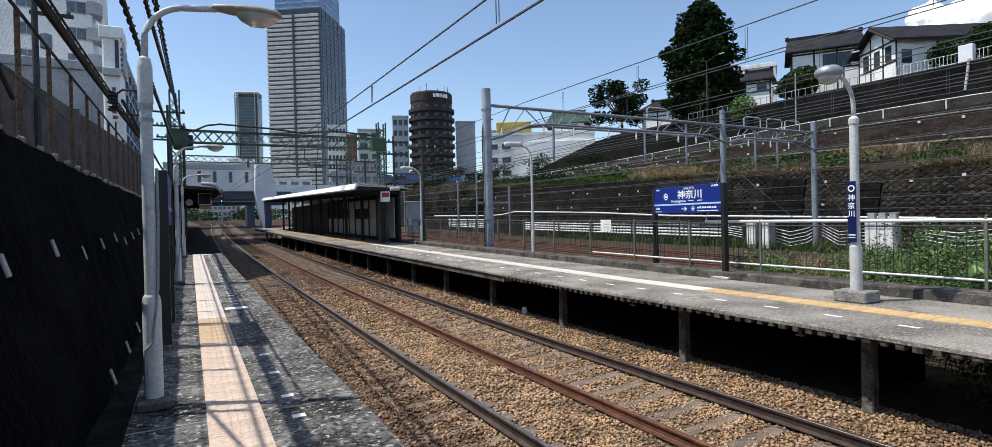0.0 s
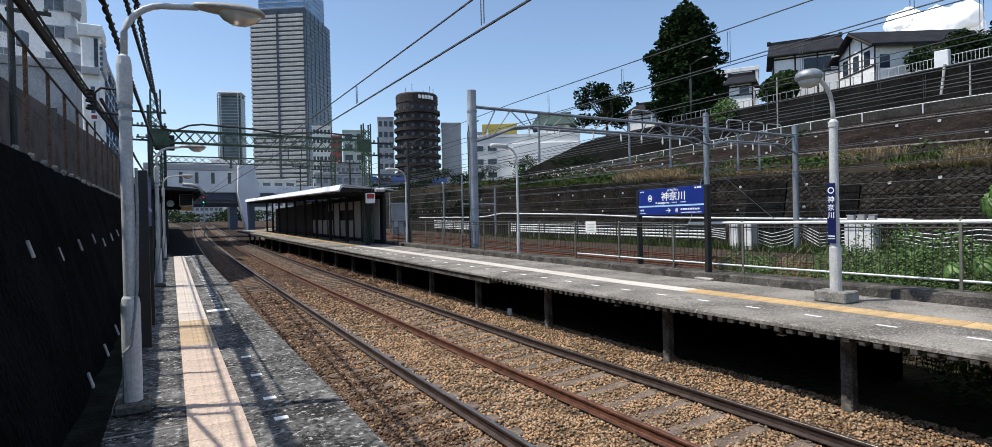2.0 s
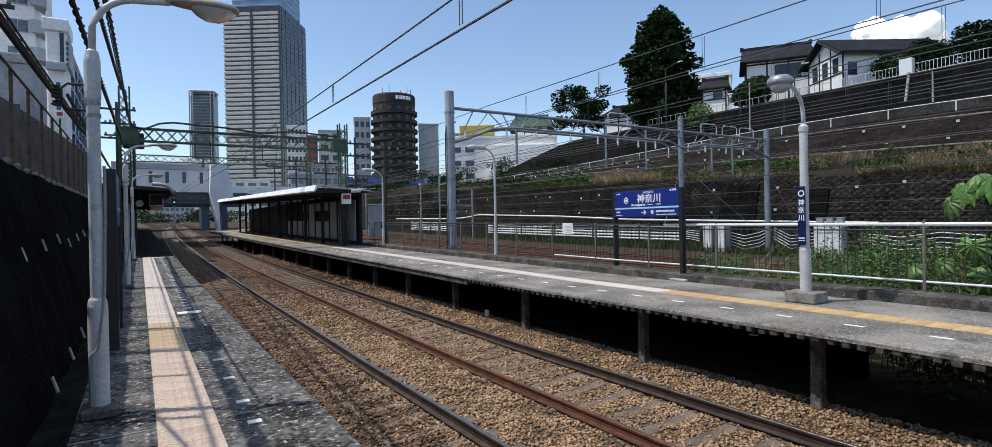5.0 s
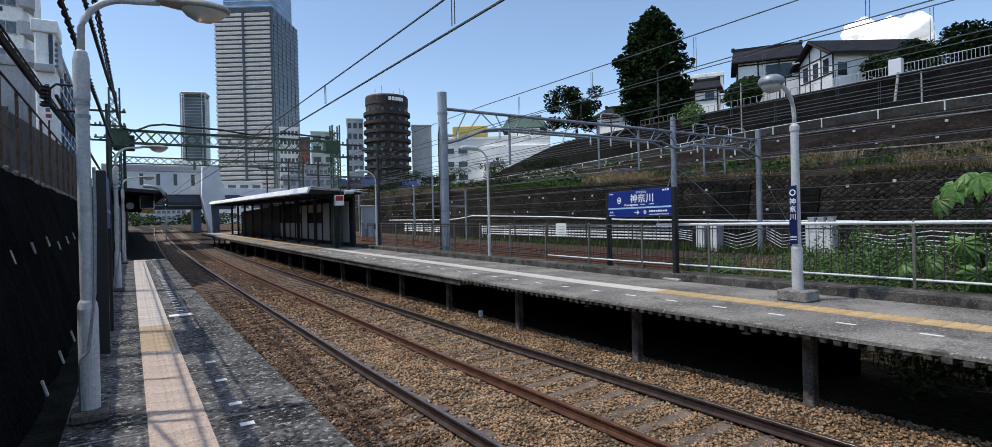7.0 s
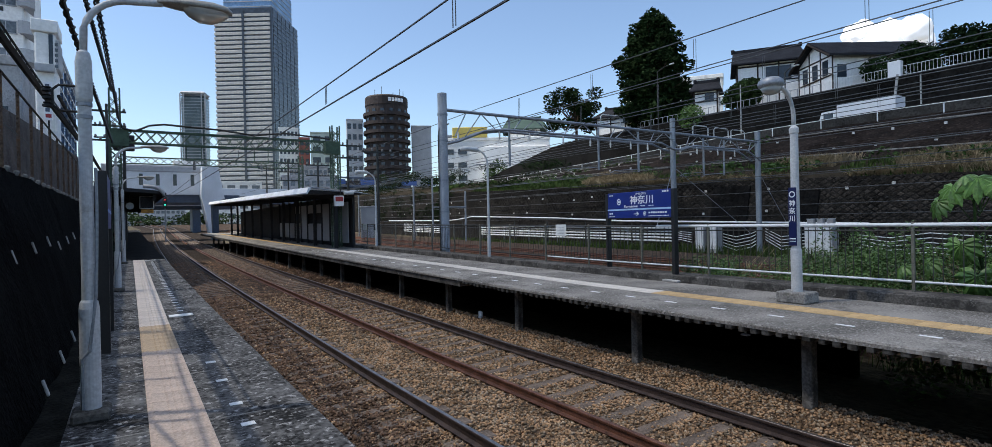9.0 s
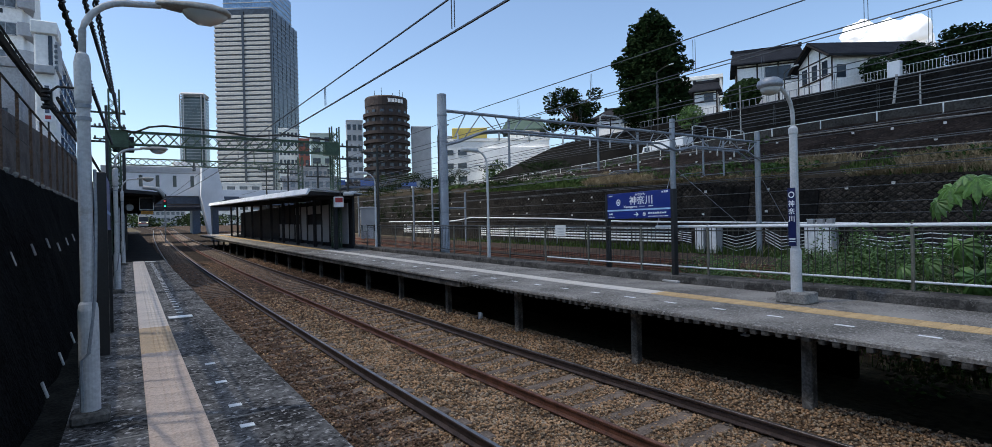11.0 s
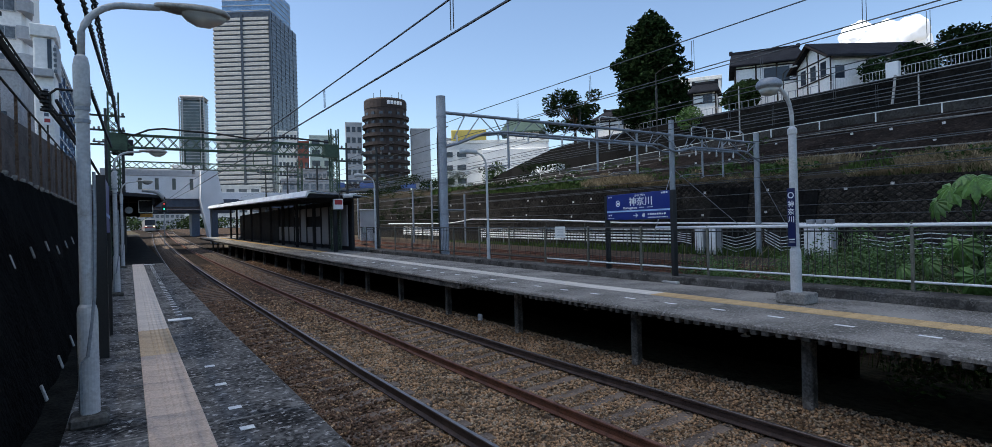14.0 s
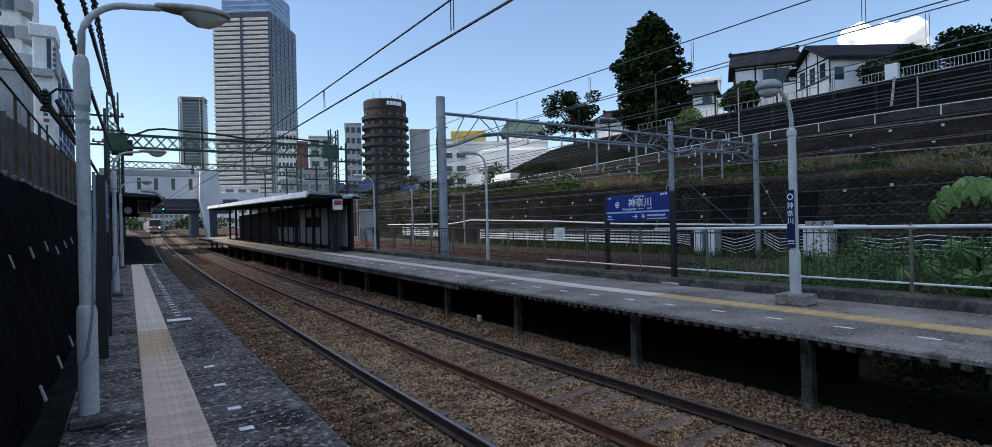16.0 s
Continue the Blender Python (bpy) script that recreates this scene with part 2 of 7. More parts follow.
material("timber_dark", (0.035, 0.025, 0.02), 0.7, var=0.3, scale=2, grain=20, bump=0.1)
material("road_asphalt", (0.07, 0.07, 0.07), 0.9, var=0.25, scale=0.5, grain=20, bump=0.3)
material("fence_brown", (0.125, 0.1, 0.088), 0.85, var=0.45, scale=1.2, grain=20, bump=0.3, rand=0.2)
material("fence_rust", (0.13, 0.09, 0.065), 0.85, var=0.5, scale=3, grain=30, bump=0.3, stain=(0.17, 0.08, 0.03), stain_at=0.52)
material("truck_white", (0.78, 0.79, 0.8), 0.4, var=0.05, scale=1, grain=10, bump=0)
material("rubber", (0.02, 0.02, 0.02), 0.85, var=0.2, bump=0)
material("train_red", (0.35, 0.02, 0.025), 0.35, var=0.1, scale=1, grain=10, bump=0)
material("train_steel", (0.3, 0.3, 0.3), 0.4, 0.3, var=0.1, scale=1, grain=10, bump=0)
material("orange_paint", (0.55, 0.24, 0.03), 0.6, var=0.2, scale=3, grain=30, bump=0)
material("paper", (0.75, 0.76, 0.72), 0.7, var=0.05, bump=0)
# rough porous surfaces have hardly any gloss
for key in ("dark_wall", "stone_wall", "stone_wall_brown", "facing_stone", "facing_stone_black", "upper_wall", "wall_foot_dark", "soil_dark", "ballast_shade", "ballast_dark", "ballast", "ballast_stone", "ballast_stone_dark", "ballast_stone_grey", "parapet_stone", "asphalt_deck", "leaf_dark"):
    M[key].node_tree.nodes["Principled BSDF"].inputs["Specular IOR Level"].default_value = 0.03


def glow(key, color, power):
    m = bpy.data.materials.new(key)
    m.use_nodes = True
    b = m.node_tree.nodes["Principled BSDF"]
    b.inputs["Base Color"].default_value = (*color, 1)
    b.inputs["Emission Color"].default_value = (*color, 1)
    b.inputs["Emission Strength"].default_value = power
    M[key] = m


glow("lamp_warm", (1.0, 0.8, 0.45), 3.0)
glow("signal_red", (1.0, 0.06, 0.05), 1.0)
glow("signal_green", (0.05, 0.9, 0.6), 1.6)
lens = bpy.data.materials.new("lamp_lens")
lens.use_nodes = True
lb = lens.node_tree.nodes["Principled BSDF"]
lb.inputs["Base Color"].default_value = (0.75, 0.74, 0.68, 1)
lb.inputs["Roughness"].default_value = 0.2
lb.inputs["Transmission Weight"].default_value = 0.5
M["lamp_lens"] = lens


# ---- mesh building ----
class Build:
    """Vertices and faces of one part."""

    def __init__(self):
        self.v, self.f = [], []

    def add(self, vs, fs):
        k = len(self.v)
        self.v += [tuple(p) for p in vs]
        self.f += [tuple(i + k for i in q) for q in fs]
        return self

    def box(self, x0, x1, y0, y1, z0, z1, c=0.0, rz=0.0, at=None):
        """A box, chamfered by c, turned by rz about at."""
        cx, cy, cz = (x0 + x1) / 2, (y0 + y1) / 2, (z0 + z1) / 2
        hx, hy, hz = abs(x1 - x0) / 2, abs(y1 - y0) / 2, abs(z1 - z0) / 2
        if c <= 0:
            vs = [(sx * hx, sy * hy, sz * hz) for sz in (-1, 1) for sy in (-1, 1) for sx in (-1, 1)]
            fs = [(0, 2, 3, 1), (4, 5, 7, 6), (0, 1, 5, 4), (2, 6, 7, 3), (0, 4, 6, 2), (1, 3, 7, 5)]
        else:
            c = min(c, hx * 0.9, hy * 0.9, hz * 0.9)
            vs, ids = [], {}
            for sx in (-1, 1):
                for sy in (-1, 1):
                    for sz in (-1, 1):
                        for a in range(3):
                            h = [hx - c, hy - c, hz - c]
                            h[a] += c
                            ids[sx, sy, sz, a] = len(vs)
                            vs.append((sx * h[0], sy * h[1], sz * h[2]))
            fs = []
            for a in range(3):
                o = [i for i in range(3) if i != a]
                for s in (-1, 1):
                    q = []
                    for u, w in ((-1, -1), (1, -1), (1, 1), (-1, 1)):
                        k = [0, 0, 0]
                        k[a], k[o[0]], k[o[1]] = s, u, w
                        q.append(ids[(*k, a)])
                    fs.append(tuple(q if (s > 0) == (a != 1) else q[::-1]))
                b, d = o
                for sb in (-1, 1):
                    for sd in (-1, 1):
                        def key(sa, ax):
                            k = [0, 0, 0]
                            k[a], k[b], k[d] = sa, sb, sd
                            return ids[(*k, ax)]
                        q = [key(-1, b), key(1, b), key(1, d), key(-1, d)]
                        fs.append(tuple(q if (sb * sd > 0) == (a != 1) else q[::-1]))
            for sx in (-1, 1):
                for sy in (-1, 1):
                    for sz in (-1, 1):
                        q = [ids[sx, sy, sz, a] for a in range(3)]
                        fs.append(tuple(q if sx * sy * sz > 0 else q[::-1]))
        co, si = math.cos(radians(rz)), math.sin(radians(rz))
        ax, ay = at if at else (cx, cy)
        out = []
        for x, y, z in vs:
            x, y = x + cx - ax, y + cy - ay
            out.append((ax + x * co - y * si, ay + x * si + y * co, z + cz))
        return self.add(out, fs)

    def tube(self, pts, r, n=8, r1=None, cap=True):
        """A round bar along the points."""
        pts = [Vector(p) for p in pts]
        vs, fs = [], []
        for i, p in enumerate(pts):
            d = (pts[min(i + 1, len(pts) - 1)] - pts[max(i - 1, 0)]).normalized()
            a = d.cross(Vector((0, 0, 1)) if abs(d.z) < 0.95 else Vector((0, 1, 0))).normalized()
            b = a.cross(d)
            rr = r if r1 is None else r + (r1 - r) * i / (len(pts) - 1)
            vs += [p + rr * (a * math.cos(math.tau * k / n) + b * math.sin(math.tau * k / n)) for k in range(n)]
        for i in range(len(pts) - 1):
            fs += [(i * n + k, i * n + (k + 1) % n, (i + 1) * n + (k + 1) % n, (i + 1) * n + k) for k in range(n)]
        if cap:
            fs += [tuple(range(n))[::-1], tuple(range((len(pts) - 1) * n, len(pts) * n))]
        return self.add(vs, fs)

    def lathe(self, prof, n=16, at=(0, 0, 0)):
        """A turned form from (radius, height) pairs."""
        vs = [(at[0] + r * math.cos(math.tau * k / n), at[1] + r * math.sin(math.tau * k / n), at[2] + z) for r, z in prof for k in range(n)]
        fs = [(i * n + k, i * n + (k + 1) % n, (i + 1) * n + (k + 1) % n, (i + 1) * n + k) for i in range(len(prof) - 1) for k in range(n)]
        fs += [tuple(range(n))[::-1], tuple(range((len(prof) - 1) * n, len(prof) * n))]
        return self.add(vs, fs)

    def sweep(self, prof, ys, rise, x0=0.0, close=True, bend=lambda y: 0.0):
        """A cross-section of (x, z) pairs drawn along y; rise(y) lifts it."""
        n = len(prof)
        vs = [(x0 + x + bend(y), y, z + rise(y)) for y in ys for x, z in prof]
        fs = [(i * n + k, i * n + (k + 1) % n, (i + 1) * n + (k + 1) % n, (i + 1) * n + k)[::-1] for i in range(len(ys) - 1) for k in range(n if close else n - 1)]
        if close:
            fs += [tuple(range(n)), tuple(range((len(ys) - 1) * n, len(ys) * n))[::-1]]
        return self.add(vs, fs)

    def mesh(self, name, material=None, smooth=False):
        me = bpy.data.meshes.new(name)
        me.from_pydata(self.v, [], self.f)
        if material:
            me.materials.append(M[material])
        if smooth:
            me.polygons.foreach_set("use_smooth", [True] * len(me.polygons))
        me.update()
        return me


def part(name, b, material, parent=None, label="", smooth=False):
    ob = new(name, b if isinstance(b, bpy.types.Mesh) else b.mesh(name, material, smooth))
    if parent is not None:
        ob.parent = parent
    if label:
        ob["label"] = label
    return ob


def thing(name, label, category, group="", kind="", at=None):
    ob = tagged(new(name), label, category, group, kind)
    if at is not None:
        ob.matrix_world = at
    return ob


def G(y):
    """Rise of the line: level by the camera, then uphill."""
    u = max(0.0, min(y, 230.0) - 10.0)
    return 0.009 * u + 4.2e-5 * u * u


def S(y):
    """Sideways drift of the line in the distance."""
    u = max(0.0, y - 30.0)
    return 3.4 * (u / 148) ** 1.5 if u < 148 else 3.4 - 0.045 * (u - 148)


def steps(a, b, d):
    n = max(1, round((b - a) / d))
    return [a + (b - a) * i / n for i in range(n + 1)]


# ---- large structure ----
FAR = 230.0
YS = steps(-12, 10, 2) + steps(12, FAR, 4)

# ground: one sheet to the horizon, rising with the line
gx = [-3000, -600, -120, -30, -6, 1.0, 9.0, 12, 20, 30, 39.5, 80, 300, 900, 3000]
gy = [-3000, -600, -100, -12, 0, 10] + steps(16, FAR, 8) + [400, 900, 1600, 3000]
gb = Build()
gb.add([(x, y, -1.42 + G(y)) for y in gy for x in gx],
       [(j * len(gx) + i, j * len(gx) + i + 1, (j + 1) * len(gx) + i + 1, (j + 1) * len(gx) + i) for j in range(len(gy) - 1) for i in range(len(gx) - 1)])
tagged(part("ground", gb, "earth"), "bare brown earth and gravel of the railway cutting", "ground", kind="structure")

# ballast bed of the two tracks, with its shoulders
bb = Build()
bb.sweep([(1.2, -1.6), (1.2, -1.40), (2.06, -1.37), (3.54, -1.30), (4.4, -1.33), (5.25, -1.37), (6.73, -1.30), (7.2, -1.22), (7.8, -1.12), (8.1, -1.15), (8.5, -1.6)][::-1], [y for y in YS if y < 24], G, close=False, bend=S)
tagged(part("ballast_bed", bb, "ballast"), "brown crushed-stone ballast under two railway tracks", "ballast", kind="structure")
bb = Build()
END_PROFILE = [(-9, -1.5), (1.2, -1.40), (2.06, -1.37), (3.54, -1.30), (4.4, -1.33), (5.25, -1.37), (6.73, -1.30), (7.7, -1.33), (8.5, -1.28), (12, -1.6)][::-1]
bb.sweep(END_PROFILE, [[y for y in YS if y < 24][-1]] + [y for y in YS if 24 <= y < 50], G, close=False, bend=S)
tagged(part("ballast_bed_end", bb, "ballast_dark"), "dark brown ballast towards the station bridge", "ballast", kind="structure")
# bed coloured black to carry the shade of bridge and canopy
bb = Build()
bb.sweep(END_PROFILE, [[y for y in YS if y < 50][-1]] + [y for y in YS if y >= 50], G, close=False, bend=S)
tagged(part("ballast_bed_station", bb, "ballast_shade"), "black ballast under and beyond the bridge, station shade in its colour", "ballast", kind="structure")
bb = Build()
bb.sweep([(12.2, -1.5), (13.0, -1.3), (24.5, -1.28), (35, -1.3), (36, -1.5)][::-1], YS, G, close=False)
tagged(part("ballast_bed_far", bb, "ballast_dark"), "brown ballast bed of the main line beyond the fence", "ballast", kind="structure")

# near platform: solid, with a slightly raised coping
pb = Build()
pb.sweep([(1.27, -1.42), (1.27, -0.03), (1.24, 0.0), (-0.75, 0.0), (-0.75, -1.42)][::-1], steps(-8, 10, 3) + steps(14, 112, 4), G)
near_platform = tagged(part("platform_near", pb, "asphalt_deck"), "worn dark asphalt station platform with pale patches", "platform", kind="structure")
# strip laid on the deck to paint the wall's shade at its foot
foot_b = Build()
foot_b.sweep([(-0.74, -0.05), (-0.74, 0.006), (-0.45, 0.006), (-0.42, -0.05)][::-1], steps(-8, 10, 3) + steps(14, 60, 4), G)
part("gutter", foot_b, "wall_foot_dark", near_platform, "near-black strip painted for the shade along the wall foot")
# near-black overlay puts the canopy's shade into the deck colour
part("sheltered_deck", Build().sweep([(1.276, -1.3), (1.276, -0.02), (1.245, 0.006), (-0.7, 0.006), (-0.7, -0.1)][::-1], [28.5] + steps(30, 111, 4), G), "asphalt_shade", near_platform, "darker copy of the asphalt, coloured for the canopy's shade")
# far platform: thin concrete deck on columns
pb = Build()
pb.sweep([(7.24, -0.065), (7.24, -0.02), (7.26, 0.0), (10.62, 0.0), (10.62, 0.16), (11.25, 0.16), (11.25, -0.3), (7.7, -0.2), (7.6, -0.065)][::-1], steps(-10, 10, 2.5) + steps(14, 78, 4), G)
far_platform = tagged(part("platform_far", pb, "deck_concrete"), "weathered grey concrete platform deck with a low kerb, on short columns", "platform", kind="structure")
part("kerb", Build().sweep([(10.6, -0.02), (10.6, 0.15), (10.63, 0.168), (11.27, 0.168), (11.27, -0.2)][::-1], steps(-10, 10, 2.5) + steps(14, 31, 4), G), "dirty_concrete", far_platform, "stained kerb under the fence")
# corrugated edge form under the deck's lip
eb = Build()
y = -8.0
while y < 13.0:
    eb.box(7.246 + 0.006 * math.sin(y * 7.3), 7.6, y, y + 0.095 + 0.014 * math.sin(y * 11.7), -0.132 + 0.01 * math.sin(y * 5.1) + G(y), -0.055 + G(y), 0.006)
    y += 0.185
part("edge_rib", eb, "rib_concrete", far_platform, "notched concrete rib under the platform edge")["kind"] = "stuff"
eb = Build()
eb.sweep([(7.28, -0.22), (7.28, -0.09), (7.6, -0.09), (7.6, -0.22)][::-1], steps(13.0, 78, 5), G)
part("edge_beam", eb, "dirty_concrete", far_platform)
col = Build()
col.box(-0.075, 0.075, -0.075, 0.075, -1.4, -0.1, 0.015)
colm = col.mesh("column", "dirty_concrete")
for y in [-6.2, -2.6, 0.84, 4.12, 7.25, 10.98, 14.5, 17.9, 21.1, 24.3, 27.5, 30.8, 34, 37.4, 41, 45, 49, 53, 57, 61, 65, 69]:
    o = part("column", colm, None, far_platform)
    o.location = (7.75, y, G(y) - 0.02)
# black sheet added behind the columns so the void reads as deep shade
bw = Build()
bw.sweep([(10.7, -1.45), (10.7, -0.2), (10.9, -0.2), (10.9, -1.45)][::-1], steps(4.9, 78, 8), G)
part("back_wall", bw, "dark_wall", far_platform, "near-black sheet added to darken the void under the deck")


# tactile strip tiles
def tactile_tile(w, l, rows, cols, material):
    b = Build()
    b.box(-w / 2, w / 2, -l / 2 + 0.003, l / 2 - 0.003, -0.02, 0.006, 0.004)
    for i in range(cols):
        for j in range(rows):
            x, y = -w / 2 + w * (0.32 + 0.68 * (i + 0.5) / cols), -l / 2 + l * (j + 0.5) / rows
            r = 0.0115
            b.add([(x - r, y - r, 0.006), (x + r, y - r, 0.006), (x + r, y + r, 0.006), (x - r, y + r, 0.006),
                   (x - r / 2, y - r / 2, 0.011), (x + r / 2, y - r / 2, 0.011), (x + r / 2, y + r / 2, 0.011), (x - r / 2, y + r / 2, 0.011)],
                  [(0, 1, 5, 4), (1, 2, 6, 5), (2, 3, 7, 6), (3, 0, 4, 7), (4, 5, 6, 7)])
    b.box(-w / 2 + 0.04, -w / 2 + 0.075, -l / 2 + 0.004, l / 2 - 0.004, 0.0, 0.011)
    return b.mesh("tactile_tile", material)


TILE_N = {k: tactile_tile(0.40, 0.30, 6, 5, k) for k in ("tile_orange", "tile_cream", "tile_pale")}
y = -2.0
while y < 28.4:
    o = part("tactile_tile", TILE_N["tile_orange" if 7.9 < y < 10.2 else ("tile_pale" if y > 10 else "tile_cream")], None, near_platform)
    o.matrix_local = pose(0.285, y, G(y) + 0.004, math.degrees(math.atan2(G(y + 0.15) - G(y - 0.15), 0.3)))
    y += 0.30
TILE_F = {k: tactile_tile(0.46, 0.30, 6, 5, k) for k in ("tile_yellow", "tile_white")}
y = -5.0
while y < 74:
    o = part("tactile_tile", TILE_F["tile_yellow" if y < 7.6 or y > 31 else "tile_white"], None, far_platform)
    o.matrix_local = pose(8.94, y, G(y) + 0.004, math.degrees(math.atan2(G(y + 0.15) - G(y - 0.15), 0.3)), 0, 180)
    y += 0.30


# ---- tracks ----
RAIL = [(-0.07, -0.15), (0.07, -0.15), (0.07, -0.138), (0.012, -0.118), (0.010, -0.045), (0.032, -0.032), (0.0325, -0.006), (0.027, 0.0), (-0.027, 0.0), (-0.0325, -0.006), (-0.032, -0.032), (-0.010, -0.045), (-0.012, -0.118), (-0.07, -0.138)]
sl = Build()
sl.box(-1.15, 1.15, -0.12, 0.12, -0.12, 0.0, 0.02)
for sx in (-0.75, 0.75):
    sl.box(sx - 0.11, sx - 0.075, -0.03, 0.03, 0.0, 0.02, 0.006)
    sl.box(sx + 0.075, sx + 0.11, -0.03, 0.03, 0.0, 0.02, 0.006)
SLEEPER = sl.mesh("sleeper", "sleeper")


def track(name, label, xl, xr, zl, zr, y0, y1, mats, start=0.0, gap=0.62, drift=S):
    t = thing(name, label, "railway track", "railway tracks", "structure")
    for x, z, mt in ((xl, zl, mats[0]), (xr, zr, mats[1])):
        r = part("rail", Build().sweep(RAIL, steps(y0, 10, 4) + steps(14, y1, 4), lambda y: G(y) + z, x, True, drift), mt, t, "rusty steel rail")
        part("railhead", Build().sweep([(-0.026, 0.0), (0.026, 0.0), (0.024, 0.002), (-0.024, 0.002)], steps(y0, 10, 4) + steps(14, y1, 4), lambda y: G(y) + z, x, True, drift), "rail_head" if mt == "rail_dark" else "rail_rust", r)
    y = y0 + start
    lean = math.degrees(math.atan2(zr - zl, xr - xl))
    while y < min(y1, y0 + 175):
        o = part("sleeper", SLEEPER, None, t)
        o.matrix_local = pose((xl + xr) / 2 + drift(y), y, G(y) + (zl + zr) / 2 - 0.184, 0, -lean)
        y += gap


track("track_near", "near railway track with dark polished rails on ballast", 2.06, 3.54, -1.18, -1.10, -8, 232, ("rail_dark", "rail_dark"))
track("track_far", "railway track with a rust-red rail on concrete sleepers", 5.25, 6.73, -1.18, -1.10, -8, 232, ("rail_rust", "rail_dark"), 0.25)
for k, x in enumerate((14.6, 18.6, 23.4, 27.4)):
    track("track_main", "main-line track with rusty rails beyond the fence", x - 0.53, x + 0.53, -1.12, -1.12, -10, 150, ("rail_rust", "rail_rust"), 0.1 * k, 1.0, lambda y: 0.0)


# ---- hillside ----
def guard_z(y):
    return 9.3 + 0.6 * math.exp(-((y - 30) / 22) ** 2) - 0.012 * max(0, y - 20)


def road_z(y):
    return guard_z(y) - 0.95


HY = steps(-120, 150, 6)


def terrain(name, label, category, prof, material, kind="structure", ys=HY, bumpy=0.0):
    """A strip along the line; prof: functions of y for x and z."""
    b = Build()
    n = len(prof)
    b.add([(px(y) + bumpy * noise.noise((0.3 * y, i, 1)), y, pz(y) + bumpy * noise.noise((0.3 * y, i, 5))) for y in ys for i, (px, pz) in enumerate(prof)],
          [(j * n + i, j * n + i + 1, (j + 1) * n + i + 1, (j + 1) * n + i) for j in range(len(ys) - 1) for i in range(n - 1)])
    return tagged(part(name, b, material), label, category, kind=kind)


def w1(y):
    return 3.7 + 0.035 * max(0, y - 10)


def c(v):
    return lambda y: v


terrain("wall_lower", "dark leaning stone retaining wall beside the main line", "retaining wall", [(c(39.0), lambda y: -1.6 + G(y)), (c(40.2), w1), (c(40.7), w1)], "stone_wall")
terrain("grass_slope", "overgrown slope with dry grass between two stone walls", "slope", [(c(40.6), lambda y: w1(y) - 0.05), (c(43), lambda y: w1(y) + 0.8), (c(45.6), lambda y: w1(y) + 1.5)], "soil_dark", ys=steps(-30, 150, 2), bumpy=0.25)
terrain("wall_middle", "brown stepped stone revetment below the road", "retaining wall", [(c(45.3), lambda y: w1(y) + 1.2), (c(47.5), lambda y: (w1(y) + 1.5 + road_z(y)) / 2), (c(47.9), lambda y: (w1(y) + 1.7 + road_z(y)) / 2), (c(51.7), lambda y: road_z(y) + 0.3), (c(52.1), lambda y: road_z(y) + 0.3), (c(52.1), lambda y: road_z(y) - 0.2)], "stone_wall_brown")
terrain("hill_road", "grey asphalt road along the hillside", "road", [(c(52.0), road_z), (c(60.2), road_z)], "road_asphalt")
W3 = 14.4


def wt(y):
    """Top of the upper wall; it runs down to the road beyond the last house."""
    return W3 if y < 74 else W3 + (road_z(y) + 0.6 - W3) * min(1, (y - 74) / 36)


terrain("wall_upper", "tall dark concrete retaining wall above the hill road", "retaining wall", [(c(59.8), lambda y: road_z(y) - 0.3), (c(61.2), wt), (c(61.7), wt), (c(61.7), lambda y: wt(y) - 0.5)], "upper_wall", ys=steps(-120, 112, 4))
terrain("hill_terrace", "levelled earth terrace on top of the hill", "ground", [(c(61.6), lambda y: wt(y) - 0.25), (c(80), lambda y: wt(y) - 0.2), (c(130), lambda y: wt(y) + 2), (c(600), c(2))], "earth", ys=steps(-120, 112, 4))
terrain("hill_foot", "earth slope beyond the end of the wall", "slope", [(c(59.9), lambda y: road_z(y) - 0.05), (c(75), lambda y: road_z(y) + 0.5), (c(400), c(4))], "earth", ys=steps(110, 150, 6))

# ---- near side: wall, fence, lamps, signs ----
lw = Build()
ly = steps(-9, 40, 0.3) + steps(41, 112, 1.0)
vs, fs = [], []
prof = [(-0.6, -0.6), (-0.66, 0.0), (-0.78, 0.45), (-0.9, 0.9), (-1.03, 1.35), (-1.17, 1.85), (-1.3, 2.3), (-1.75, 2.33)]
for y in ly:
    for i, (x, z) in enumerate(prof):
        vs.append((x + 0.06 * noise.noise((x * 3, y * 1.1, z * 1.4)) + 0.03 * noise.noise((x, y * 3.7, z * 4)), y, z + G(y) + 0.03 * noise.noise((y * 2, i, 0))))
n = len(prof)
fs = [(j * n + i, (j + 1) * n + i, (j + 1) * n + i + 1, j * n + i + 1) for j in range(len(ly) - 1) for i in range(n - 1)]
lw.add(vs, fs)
near_wall = tagged(part("wall_near", lw, "dark_wall"), "rough near-black retaining wall behind the platform", "retaining wall", kind="structure")


